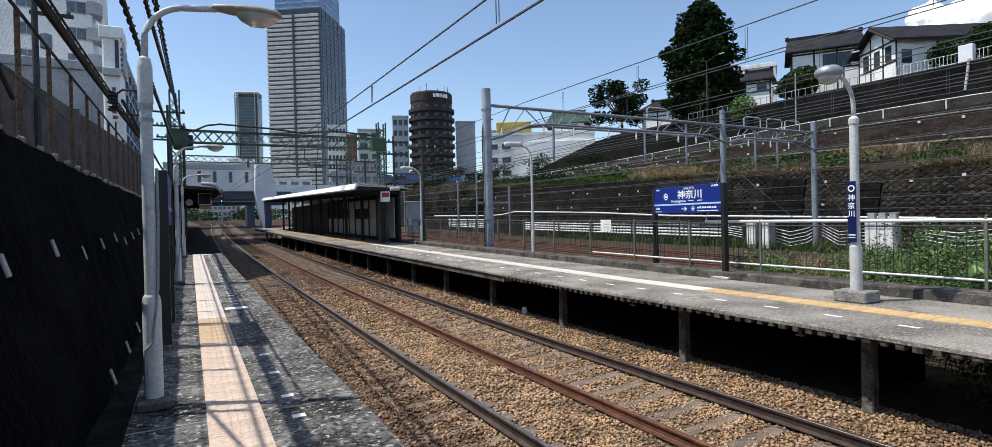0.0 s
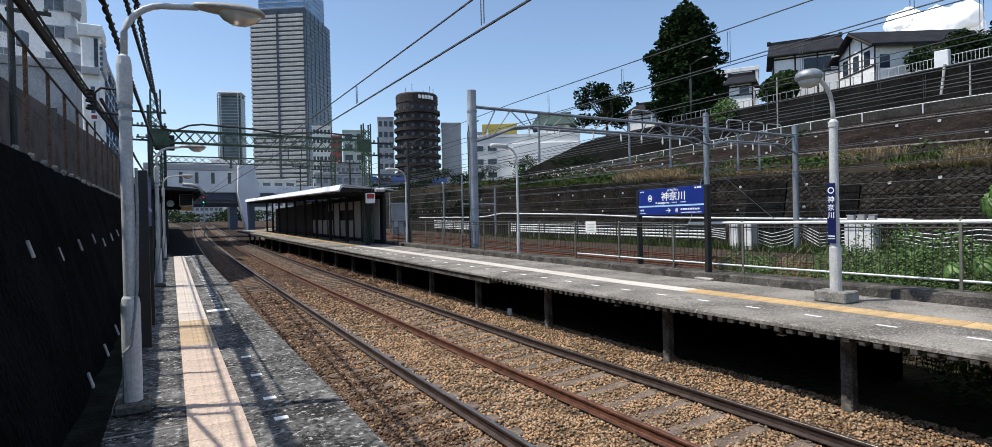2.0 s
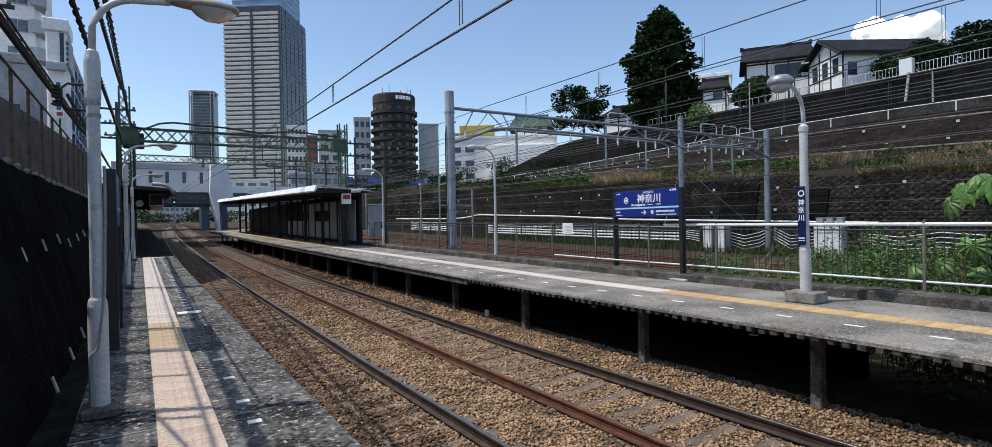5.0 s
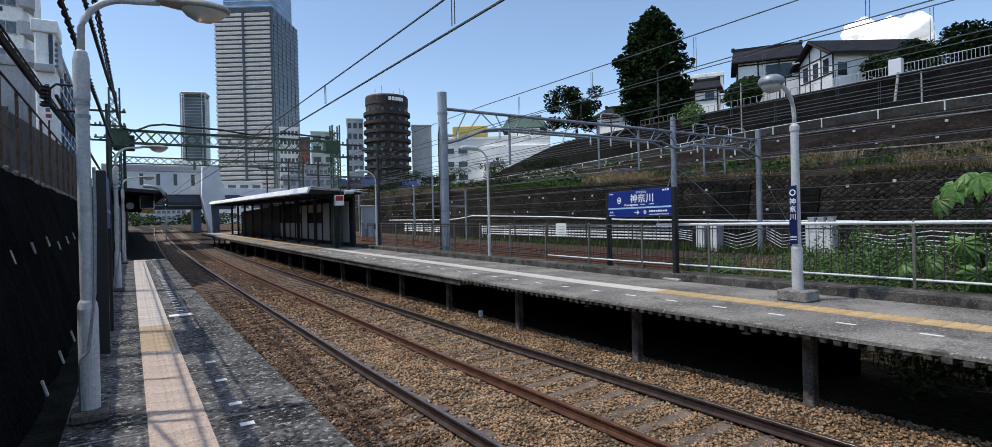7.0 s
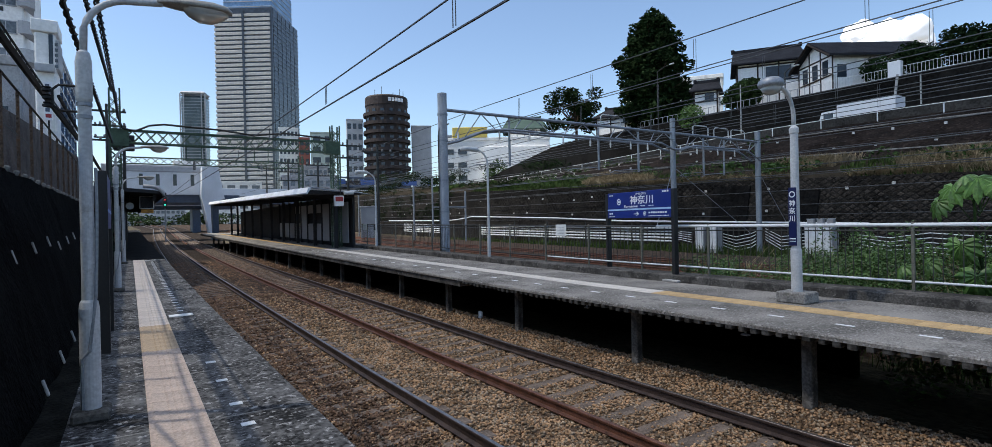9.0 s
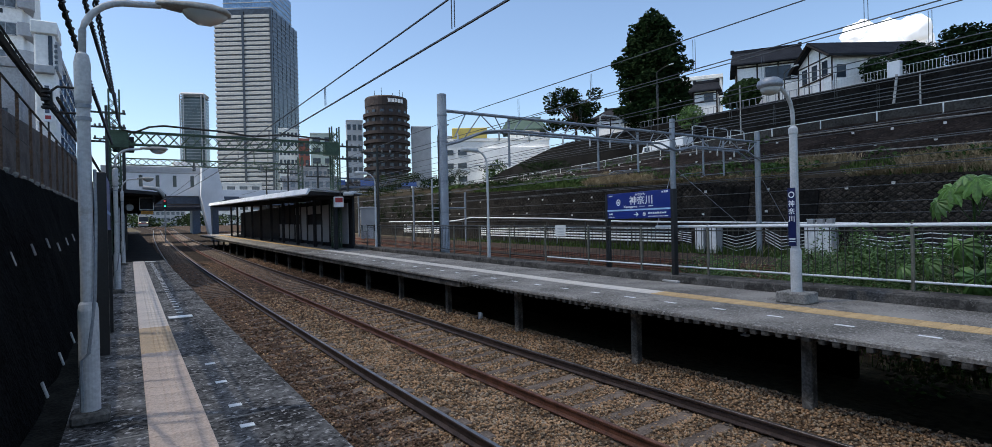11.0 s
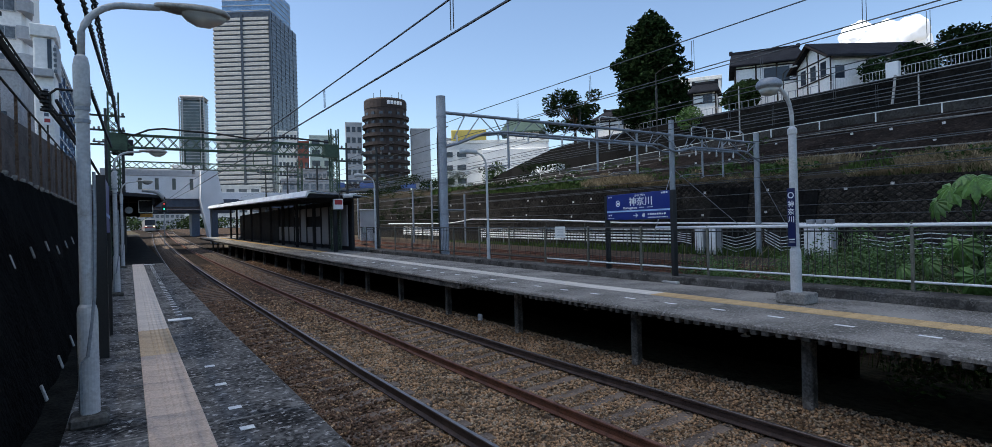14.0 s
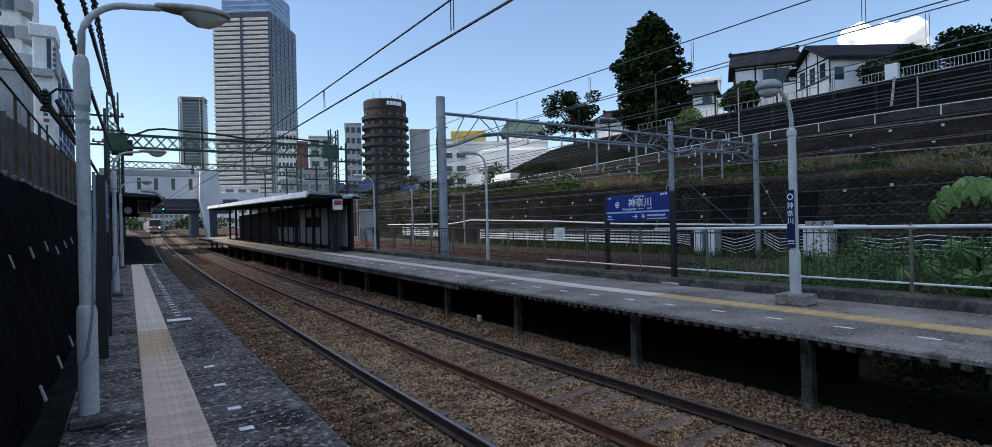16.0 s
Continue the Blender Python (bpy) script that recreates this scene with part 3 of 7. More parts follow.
def lamp_post(arm=0.95, post_h=2.86):
    t = thing("street_lamp", "grey painted platform lamp with a curved arm and oval head", "lamp", "platform lamps")
    part("base_block", Build().box(-0.13, 0.13, -0.14, 0.14, 0.0, 0.09, 0.02), "dirty_concrete", t)
    part("lower_tube", Build().lathe([(0.07, 0.09), (0.07, 0.88), (0.062, 0.93), (0.05, 0.95)], 20), "lamp_paint", t, smooth=False)
    part("upper_tube", Build().lathe([(0.048, 0.94), (0.046, post_h - 0.32)], 20), "lamp_paint", t)
    part("sleeve", Build().lathe([(0.05, post_h - 0.34), (0.057, post_h - 0.32), (0.057, post_h - 0.02), (0.045, post_h + 0.05), (0.025, post_h + 0.07)], 20), "lamp_paint", t)
    pts = [(0, 0, post_h + 0.03)]
    for k in range(1, 9):
        a = math.pi / 2 * k / 8
        pts.append((0.34 * (1 - math.cos(a)), 0, post_h + 0.18 + 0.34 * math.sin(a)))
    pts.append((arm - 0.4, 0, post_h + 0.545))
    part("arm", Build().tube(pts, 0.027, 12), "lamp_paint", t, smooth=True)
    h = Build()
    x0, zc = arm - 0.44, post_h + 0.55
    prof = [(0.0, 0.03, 0.03), (0.03, 0.055, 0.04), (0.14, 0.095, 0.05), (0.28, 0.12, 0.065), (0.42, 0.125, 0.07), (0.53, 0.1, 0.055), (0.58, 0.04, 0.025)]
    m = 14
    vs = [(x0 + x, w * math.cos(math.tau * k / m), zc + (hh * math.sin(math.tau * k / m) if math.sin(math.tau * k / m) > 0 else 0.35 * hh * math.sin(math.tau * k / m))) for x, w, hh in prof for k in range(m)]
    fs = [(i * m + k, (i + 1) * m + k, (i + 1) * m + (k + 1) % m, i * m + (k + 1) % m) for i in range(len(prof) - 1) for k in range(m)]
    fs += [tuple(range(m)), tuple(range((len(prof) - 1) * m, len(prof) * m))[::-1]]
    h.add(vs, fs)
    head = part("head", h, "lamp_housing", t, "weathered grey-brown lamp housing", smooth=True)
    bl = Build()
    prof = [(0.2, 0.04, 0.02), (0.24, 0.09, 0.06), (0.32, 0.11, 0.1), (0.42, 0.11, 0.1), (0.5, 0.08, 0.06), (0.55, 0.03, 0.02)]
    vs = [(x0 + x, w * math.cos(math.pi * k / 8), zc - 0.015 - hh * math.sin(math.pi * k / 8)) for x, w, hh in prof for k in range(9)]
    fs = [(i * 9 + k, i * 9 + k + 1, (i + 1) * 9 + k + 1, (i + 1) * 9 + k) for i in range(len(prof) - 1) for k in range(8)]
    bl.add(vs, fs)
    part("diffuser", bl, "lamp_lens", head, "clear glass bowl", smooth=True)
    for z in (post_h - 0.36, post_h - 0.46):
        part("clamp_band", Build().lathe([(0.054, z - 0.015), (0.054, z + 0.015)], 16), "steel_grey", t)
    return t


lamp_n = lamp_post()
lamp_n.matrix_world = pose(-0.29, 5.51, 0.0)
# insulator bracket with cable hooks on the nearest pole, and a cable pipe
ins = Build()
ins.tube([(0, 0, 2.44), (-0.16, 0, 2.44), (-0.2, 0, 2.48), (-0.2, 0, 2.6), (-0.16, 0, 2.64), (0, 0, 2.64)], 0.01, 6)
part("bracket", ins, "cable_black", lamp_n)
for z in (2.48, 2.54, 2.6):
    part("insulator", Build().lathe([(0.014, -0.022), (0.034, -0.016), (0.034, 0.0), (0.02, 0.005), (0.03, 0.016), (0.014, 0.022)], 10, (-0.23, 0, z)), "cable_black", lamp_n)
cp = Build()
cp.tube([(-0.05, -0.065, 0.1), (-0.05, -0.07, 0.5), (0.0, -0.075, 0.55), (0.05, -0.05, 1.0), (0.065, -0.02, 1.6), (0.065, -0.02, 2.0)], 0.012, 6)
part("cable_pipe", cp, "steel_grey", lamp_n)
for y, x in ((15.9, -0.26), (26.5, -0.22)):
    copy_thing(lamp_n, pose(x, y, G(y)))


def lamp_far(y, x, base=0.25, sign=False):
    t = thing("street_lamp", "tall grey platform lamp with a round head, on a concrete block" if sign else "slim grey platform lamp with an angled head", "lamp", "platform lamps", at=pose(x, y, G(y)))
    part("base_block", Build().box(-0.22, 0.22, -0.26, 0.26, 0.0, 0.19, 0.02) if sign else Build().box(-0.25, 0.25, -0.25, 0.25, 0.0, 0.14, 0.02), "old_concrete", t)
    H = 3.0 if sign else 3.35
    r = 0.07 if sign else 0.045
    part("lower_tube", Build().lathe([(r + 0.02, 0.14), (r + 0.02, 0.9), (r, 0.95)], 16), "lamp_paint", t)
    part("upper_tube", Build().lathe([(r, 0.94), (r * 0.92, H - 0.1), (r * 1.1, H - 0.08), (r * 1.1, H), (r * 0.5, H + 0.05)], 16), "lamp_paint", t)
    pts = [(0, 0, H)] + [(-0.5 * (1 - math.cos(math.pi / 2 * k / 6)), 0, H + 0.18 + 0.5 * math.sin(math.pi / 2 * k / 6)) for k in range(7)]
    part("arm", Build().tube(pts, 0.035, 10), "lamp_paint", t, smooth=True)
    hx, hz = pts[-1][0] - 0.17, pts[-1][2] + 0.0
    if sign:
        head = part("head", Build().lathe([(0.16, -0.06), (0.2, -0.03), (0.205, 0.0), (0.19, 0.06), (0.13, 0.105), (0.05, 0.12)], 20, (hx, 0, hz)), "steel_grey", t, smooth=True)
        part("diffuser", Build().lathe([(0.05, -0.17), (0.13, -0.14), (0.165, -0.055)], 20, (hx, 0, hz)), "lamp_lens", head, "clear glass bowl", smooth=True)
    else:
        head = part("head", Build().tube([(hx + 0.25, 0, hz), (hx + 0.15, 0, hz + 0.01), (hx - 0.2, 0, hz + 0.02), (hx - 0.4, 0, hz)], 0.085, 10), "lamp_paint", t, smooth=True)
    return t


lamp_sign = lamp_far(5.30, 9.62, sign=True)
name_plate = part("name_plate", Build().box(-0.1, -0.09, -0.07, 0.07, 0.98, 1.98, 0.004), "sign_navy", lamp_sign, "narrow navy name plate with white characters")
part("caption_bar", Build().box(-0.103, -0.1, -0.055, 0.055, 1.05, 1.062), "sign_white", name_plate)
part("caption_bar", Build().box(-0.103, -0.1, -0.055, 0.055, 1.09, 1.11), "sign_white", name_plate)
lamp_far(17.3, 10.95)
lamp_far(28.2, 10.85)


def put_text(body, size, material, m, parent, width=None):
    """Built-in lettering turned into a mesh; m: the pose of its middle, facing +z."""
    cu = bpy.data.curves.new("lettering", "FONT")
    cu.body, cu.size, cu.align_x, cu.align_y, cu.extrude, cu.offset = body, size, "CENTER", "CENTER", 0.002, size * 0.014
    tmp = bpy.data.objects.new("lettering", cu)
    scene.collection.objects.link(tmp)
    me = bpy.data.meshes.new_from_object(tmp.evaluated_get(bpy.context.evaluated_depsgraph_get()))
    bpy.data.objects.remove(tmp)
    me.materials.clear()
    me.materials.append(M[material])
    if width and len(me.vertices):
        xs = [v.co.x for v in me.vertices]
        k = width / max(0.001, max(xs) - min(xs))
        for v in me.vertices:
            v.co.x *= k
    o = new("lettering", me)
    o.parent = parent
    o.matrix_local = m
    return o


def station_sign(length, back=False):
    """Name board on two black legs; runs along its own x, faces -y."""
    t = thing("station_sign", "dark blue station name board with white lettering on black legs", "sign", "station name boards")
    for sx in (-1, 1):
        part("leg", Build().box(sx * length / 2 - 0.055, sx * length / 2 + 0.055, -0.06, 0.06, 0.05, 2.2, 0.008), "black_paint", t)
        if not back:
            part("foot_pad", Build().box(sx * length / 2 - 0.28, sx * length / 2 + 0.28, -0.2, 0.2, 0.0, 0.06, 0.015), "pale_concrete", t)
    board = part("board", Build().box(-length / 2 + 0.055, length / 2 - 0.055, -0.05, 0.05, 1.52, 2.2, 0.006), "sign_blue", t)
    F = -0.052
    L = length - 0.11
    flat = lambda u, v: pose((u - 0.5) * L, F, 1.52 + 0.68 * v, 90)
    part("stripe", Build().box(-L / 2, L / 2, F - 0.003, F, 1.52 + 0.68 * 0.30, 1.52 + 0.68 * 0.36, 0), "sign_light", board, "pale blue stripe")
    if not back:
        put_text("神奈川", 0.235, "sign_white", flat(0.57, 0.66), board, 0.36 * L)
        put_text("Kanagawa", 0.085, "sign_white", flat(0.40, 0.45), board, 0.22 * L)
        put_text("かながわ", 0.07, "sign_white", flat(0.56, 0.90), board, 0.16 * L)
        put_text("→", 0.17, "sign_white", flat(0.49, 0.15), board, 0.08 * L)
        for u0, u1, v, h in ((0.55, 0.63, 0.45, 0.04), (0.68, 0.76, 0.45, 0.04), (0.68, 0.95, 0.19, 0.08), (0.68, 0.97, 0.07, 0.04), (0.03, 0.1, 0.19, 0.08), (0.02, 0.13, 0.07, 0.04), (0.03, 0.1, 0.91, 0.06), (0.88, 0.98, 0.93, 0.08)):
            n_ = max(2, round((u1 - u0) / (h * 0.42)))
            bars = Build()
            for k in range(n_):
                ua = u0 + (u1 - u0) * k / n_
                bars.box((ua - 0.5) * L, (ua + (u1 - u0) / n_ * 0.72 - 0.5) * L, F - 0.003, F, 1.52 + 0.68 * (v - h * 0.42), 1.52 + 0.68 * (v + h * (0.42 if k % 3 else 0.3)))
            part("caption_bar", bars, "sign_white", board)
        for u, v, r in ((0.2, 0.64, 0.088), (0.62, 0.16, 0.055)):
            ring = Build()
            k = 24
            vs = [((u - 0.5) * L + rr * 1.0 * math.cos(math.tau * i / k), F - 0.003, 1.52 + 0.68 * v + rr * math.sin(math.tau * i / k)) for rr in (r, r * 0.7) for i in range(k)]
            ring.add(vs, [(i, (i + 1) % k, k + (i + 1) % k, k + i) for i in range(k)])
            ring.box((u - 0.5) * L - r * 0.5, (u - 0.5) * L + r * 0.5, F - 0.003, F - 0.001, 1.52 + 0.68 * v - r * 0.3, 1.52 + 0.68 * v + r * 0.3)
            part("number_ring", ring, "sign_white", board)
    return t


s = station_sign(2.62)
a, b2 = Vector((11.16, 11.4)), Vector((10.76, 8.8))
ang = math.degrees(math.atan2(b2.y - a.y, b2.x - a.x))
s.matrix_world = pose((a.x + b2.x) / 2, (a.y + b2.y) / 2, G(10), 0, 0, ang)
s2 = station_sign(1.75, True)
s2.matrix_world = pose(-0.28, 8.95, 0.0, 0, 0, 90)
for u, ch in ((1.70, "神"), (1.57, "奈"), (1.44, "川")):
    put_text(ch, 0.115, "sign_white", pose(-0.102, 0, u, 90, 0, -90), lamp_sign)
rg = Build()
rg.add([(-0.102, rr * math.cos(math.tau * i / 20), 1.86 + rr * math.sin(math.tau * i / 20)) for rr in (0.055, 0.036) for i in range(20)], [(i, (i + 1) % 20, 20 + (i + 1) % 20, 20 + i) for i in range(20)])
part("number_ring", rg, "sign_white", lamp_sign)

# ---- fence along the far platform ----
FX = 11.05
fence = thing("platform_fence", "iron railing with white top and bottom rails behind the platform", "fence")
for z, r, mt, a_, b_ in ((1.30, 0.032, "rail_white", -8, 9.6), (1.30, 0.024, "fence_iron", 9.6, 31), (0.34, 0.02, "rail_white", -8, 14), (0.34, 0.018, "fence_iron", 14, 31), (1.2, 0.014, "fence_iron", -8, 31)):
    part("rail", Build().tube([(FX, y, z + G(y)) for y in steps(a_, b_, 3)], r, 8), mt, fence, "white painted rail" if mt == "rail_white" else "")
pm = Build().box(-0.024, 0.024, -0.024, 0.024, 0.1, 1.31, 0.005).lathe([(0.03, 1.31), (0.03, 1.33), (0.015, 1.35)], 8).mesh("post", "fence_post")
y = -7.9
while y < 31:
    part("post", pm, None, fence).location = (FX, y, G(y))
    y += 2.0
bm_ = Build().tube([(0, 0, 0.34), (0, 0, 1.29)], 0.008, 5).mesh("baluster", "fence_iron")
y = -5.9
k = 0
while y < 31:
    part("baluster", bm_, None, fence).location = (FX, y, G(y))
    y += 0.135

# ---- masts and gantry of the main line ----
GY = 22.6


def mast(name, label, x, y, z0, z1, r, material, cat="mast"):
    t = tagged(part(name, Build().lathe([(r, 0), (r * 0.96, z1 - z0)], 18), material, smooth=False), label, cat, "line masts")
    t.matrix_world = pose(x, y, z0)
    return t


mast("line_mast", "thick grey concrete catenary mast", 11.95, GY, -1.2, 7.35, 0.22, "mast_concrete")
mast("line_mast", "galvanised steel catenary mast", 27.6, GY, -1.2, 7.5, 0.17, "steel_grey")
mast("line_mast", "galvanised steel catenary mast", 36.4, GY, -1.2, 7.3, 0.19, "steel_grey")
mc = bpy.data.objects["line_mast"]
part("conduit", Build().tube([(-0.26, -0.05, 0.2), (-0.26, -0.05, 6.6), (-0.18, -0.05, 7.0), (0.3, -0.05, 7.2)], 0.03, 6), "fence_iron", mc)
for z_ in (1.5, 3.2, 4.6, 6.4, 7.6):
    part("band", Build().lathe([(0.235, z_ - 0.04), (0.235, z_ + 0.04)], 18), "steel_grey", mc)
part("cross_arm", Build().tube([(-0.6, 0, 3.4), (1.1, 0, 3.4)], 0.04, 6), "steel_grey", mc)
gantry = thing("gantry", "grey tubular steel truss gantry across the main line", "gantry")
part("top_chord", Build().tube([(12.0, GY, 6.62), (36.4, GY, 6.62)], 0.075, 10), "steel_grey", gantry)
for s_ in (-0.32, 0.32):
    part("bottom_chord", Build().tube([(12.0, GY + s_, 5.05), (12.6, GY + s_, 5.2), (14.0, GY + s_, 5.75), (15.2, GY + s_, 5.9), (26.2, GY + s_, 5.9), (27.2, GY + s_, 5.6), (28, GY + s_, 5.6), (29.2, GY + s_, 5.9), (34.6, GY + s_, 5.9), (36.2, GY + s_, 5.3)], 0.06, 8), "steel_grey", gantry)
for i in range(30):
    x = 12.4 + i * 0.8
    s_ = 0.32 if i % 2 else -0.32
    part("brace", Build().tube([(x, GY + s_, 5.85 if x > 15 else 5.4), (x + 0.8, GY, 6.6)] if i % 4 < 2 else [(x + 0.8, GY + s_, 5.85 if x > 15 else 5.7), (x, GY, 6.6)], 0.028, 6), "steel_grey", gantry)
for x in (15.6, 21.5, 24.6, 30.5, 32.6):
    part("drop_bar", Build().tube([(x, GY, 6.5), (x, GY, 4.2)], 0.06, 8), "steel_grey", gantry)
    part("registration_arm", Build().tube([(x, GY, 4.35), (x - 1.9, GY, 4.2), (x - 2.3, GY, 4.05)], 0.022, 6), "steel_grey", gantry)
for x in (21.7, 29.5, 31.6, 33.4):
    part("stirrup", Build().tube([(x, GY, 6.66), (x, GY, 7.15), (x + 0.15, GY, 7.25), (x + 1.35, GY, 7.25), (x + 1.5, GY, 7.15), (x + 1.5, GY, 6.66)], 0.035, 8), "lamp_paint", gantry)

for x in (13.3, 15.6, 17.4, 19.6, 21.5, 23.0, 24.6, 26.0, 28.9, 30.5, 32.6, 34.4):
    part("insulator", Build().lathe([(0.02, -0.03), (0.02, 0.0), (0.06, 0.02), (0.03, 0.06), (0.065, 0.085), (0.03, 0.12), (0.055, 0.15), (0.02, 0.42)], 10, (x - 0.5, GY + 0.1, 5.25 if x < 15 else 5.5)), "rail_white", gantry, "white porcelain insulator")
for x0_, x1_ in ((27.6, 33.8), (27.6, 24.6), (36.4, 38.6)):
    part("stay_wire", Build().tube([(x0_, GY, 4.6), (x1_, GY - 1.0, 0.4)], 0.02, 5), "steel_grey", gantry)

# ---- green lattice portal over the near line ----
PY = 32.2


def lattice_post(parent, x, y, z0, z1, w=0.42):
    for sx in (-1, 1):
        for sy in (-1, 1):
            part("angle_bar", Build().box(x + sx * w / 2 - 0.035, x + sx * w / 2 + 0.035, y + sy * w / 2 - 0.035, y + sy * w / 2 + 0.035, z0, z1), "green_steel", parent)
    b = Build()
    z, s_ = z0, 1
    while z < z1 - w:
        for sy in (-1, 1):
            b.tube([(x - s_ * w / 2, y + sy * w / 2, z), (x + s_ * w / 2, y + sy * w / 2, z + w)], 0.018, 5)
            b.tube([(x + s_ * w / 2, y + sy * w / 2, z), (x - s_ * w / 2, y + sy * w / 2, z + w)], 0.018, 5)
        for sx in (-1, 1):
            b.tube([(x + sx * w / 2, y - s_ * w / 2, z), (x + sx * w / 2, y + s_ * w / 2, z + w)], 0.018, 5)
        z += w
        s_ = -s_
    part("lacing", b, "green_steel", parent)["kind"] = "stuff"


def lattice_beam(parent, x0, x1, y, z0, z1, w=0.4, step=0.5):
    for z in (z0, z1):
        for sy in (-1, 1):
            part("chord", Build().box(x0, x1, y + sy * w / 2 - 0.035, y + sy * w / 2 + 0.035, z - 0.035, z + 0.035), "green_steel", parent)
    b = Build()
    x = x0
    while x < x1 - step * 0.9:
        for sy in (-1, 1):
            b.tube([(x, y + sy * w / 2, z0), (x + step, y + sy * w / 2, z1)], 0.02, 5)
            b.tube([(x, y + sy * w / 2, z1), (x + step, y + sy * w / 2, z0)], 0.02, 5)
        x += step
    part("lacing", b, "green_steel", parent)["kind"] = "stuff"


portal = thing("green_portal", "green riveted lattice portal carrying the overhead line", "gantry")
lattice_post(portal, -0.5, PY, G(PY), 8.2)
lattice_post(portal, 10.0, PY, G(PY), 7.2)
lattice_beam(portal, -0.3, 9.8, PY, 5.65, 6.25)
part("gusset", Build().box(-0.74, 0.05, PY - 0.24, PY + 0.24, 5.45, 6.3, 0.02), "green_steel", portal)
part("gusset", Build().box(9.4, 10.23, PY - 0.24, PY + 0.24, 5.55, 6.3, 0.02), "green_steel", portal)
pc = Build()
pc.tube([(-0.45, PY - 0.3, 8.0), (-0.4, PY - 0.3, 6.9), (-0.2, PY - 0.3, 6.3), (0.3, PY - 0.3, 6.2), (0.9, PY - 0.3, 6.5), (1.5, PY - 0.3, 6.6), (4, PY - 0.3, 6.5), (5.6, PY - 0.3, 6.33), (7.2, PY - 0.3, 6.55), (9.6, PY - 0.3, 6.4)], 0.05, 6)
part("feeder_cable", pc, "cable_black", portal, "thick black cable lying along the beam")
for x in (2.8, 6.0):
    part("hanger_frame", Build().tube([(x - 0.35, PY, 5.65), (x - 0.35, PY, 4.9), (x + 0.35, PY, 4.9), (x + 0.35, PY, 5.65)], 0.03, 6), "green_steel", portal)
    part("insulator", Build().lathe([(0.05, 4.45), (0.09, 4.5), (0.05, 4.6), (0.09, 4.65), (0.05, 4.75), (0.04, 4.9)], 10, (x, PY, 0)), "old_concrete", portal)
portal2 = thing("green_portal", "distant green lattice portal carrying the overhead line", "gantry")
lattice_post(portal2, -0.5, 62, G(62), 9.0)
lattice_post(portal2, 15.5, 62, G(62), 9.0)
lattice_beam(portal2, -0.3, 15.3, 62, 7.6, 8.2, step=0.7)

def line_pole(x, y, z, h, arms, r=0.1):
    t = thing("line_pole", "dark steel line pole with cross-arms and insulators", "pole", "line poles", at=pose(x, y, z))
    part("pole", Build().tube([(0, 0, 0), (0, 0, h)], r, 8, r * 0.7), "fence_iron", t)
    for k in range(arms):
        zz = h - 0.4 - 0.8 * k
        part("cross_arm", Build().box(-0.9, 0.9, -0.05, 0.05, zz - 0.05, zz + 0.05), "fence_iron", t)
        for xx in (-0.8, -0.3, 0.3, 0.8):
            part("insulator", Build().lathe([(0.05, 0.05), (0.07, 0.1), (0.05, 0.2)], 8, (xx, 0, zz)), "old_concrete", t)


for x, y, h, n_ in ((-0.95, 37.5, 8.2, 3), (-1.0, 46, 8.6, 2), (12.0, 36, 7.0, 2), (12.3, 44, 6.4, 2), (12.6, 55, 7.5, 3), (13.2, 68, 8.0, 2), (11.9, 30.5, 6.0, 1)):
    line_pole(x, y, G(y) - 0.05 if x < 0 else G(y) - 1.4, h if x < 0 else h + 1.2, n_)
tbx = thing("transformer_box", "dark transformer box on a pole platform", "transformer", at=pose(-0.2, 41, G(41)))
part("stand", Build().tube([(0, 0, 0), (0, 0, 6.0)], 0.09, 8), "fence_iron", tbx)
part("box", Build().box(-0.55, 0.55, -0.4, 0.4, 6.0, 6.9, 0.05), "dark_interior", tbx)

# ---- overhead wires ----


def wires(name, label, runs, material="wire_metal", cat="overhead wire"):
    t = thing(name, label, cat, "overhead wires")
    for pts, r in runs:
        part("wire", Build().tube(pts, r, 5), material, t)
    return t


def span(x, za, zb, y0, y1, sag=0.0, x1=None):
    x1 = x if x1 is None else x1
    return [(x + (x1 - x) * u, y0 + (y1 - y0) * u, za + (zb - za) * u - 4 * sag * u * (1 - u)) for u in [i / 12 for i in range(13)]]


cat_l = wires("catenary", "dark catenary wires with droppers over the near track", [(span(2.8, 4.05, 4.15, -30, PY, 0.3), 0.011), (span(2.8, 3.1, 3.72, -30, PY), 0.013), (span(2.8, 4.15, 5.3, PY, 90, 0.3), 0.012), (span(2.8, 3.72, 4.7, PY, 90), 0.012)])
for y in (0.5, 5.0, 9.45, 14, 18.5, 23, 27.5):
    part("dropper", Build().tube([(2.8, y - 0.03, 3.45 + 0.0084 * y), (2.8, y - 0.03, 3.82)], 0.006, 5).tube([(2.8, y + 0.03, 3.45 + 0.0084 * y), (2.8, y + 0.03, 3.82)], 0.006, 5), "wire_metal", cat_l)
for xm in (14.0, 17.5, 22.2, 25.6):
    ct = wires("catenary", "catenary wires over the main line", [(span(xm, 6.75, 6.9, -40, GY, 0.1), 0.018), (span(xm, 5.7, 5.9, -40, GY), 0.016), (span(xm, 6.9, 7.4, GY, 90, 0.4), 0.016), (span(xm, 5.9, 6.4, GY, 90), 0.014)])
    for y in (1.5, 6, 10.6, 15, 19.5):
        part("dropper", Build().tube([(xm, y - 0.04, 5.8), (xm, y - 0.04, 6.74)], 0.008, 5).tube([(xm, y + 0.04, 5.8), (xm, y + 0.04, 6.74)], 0.008, 5), "wire_metal", ct)
trough = thing("cable_pipe_run", "white cable pipe carried above the main line's far side", "pipe")
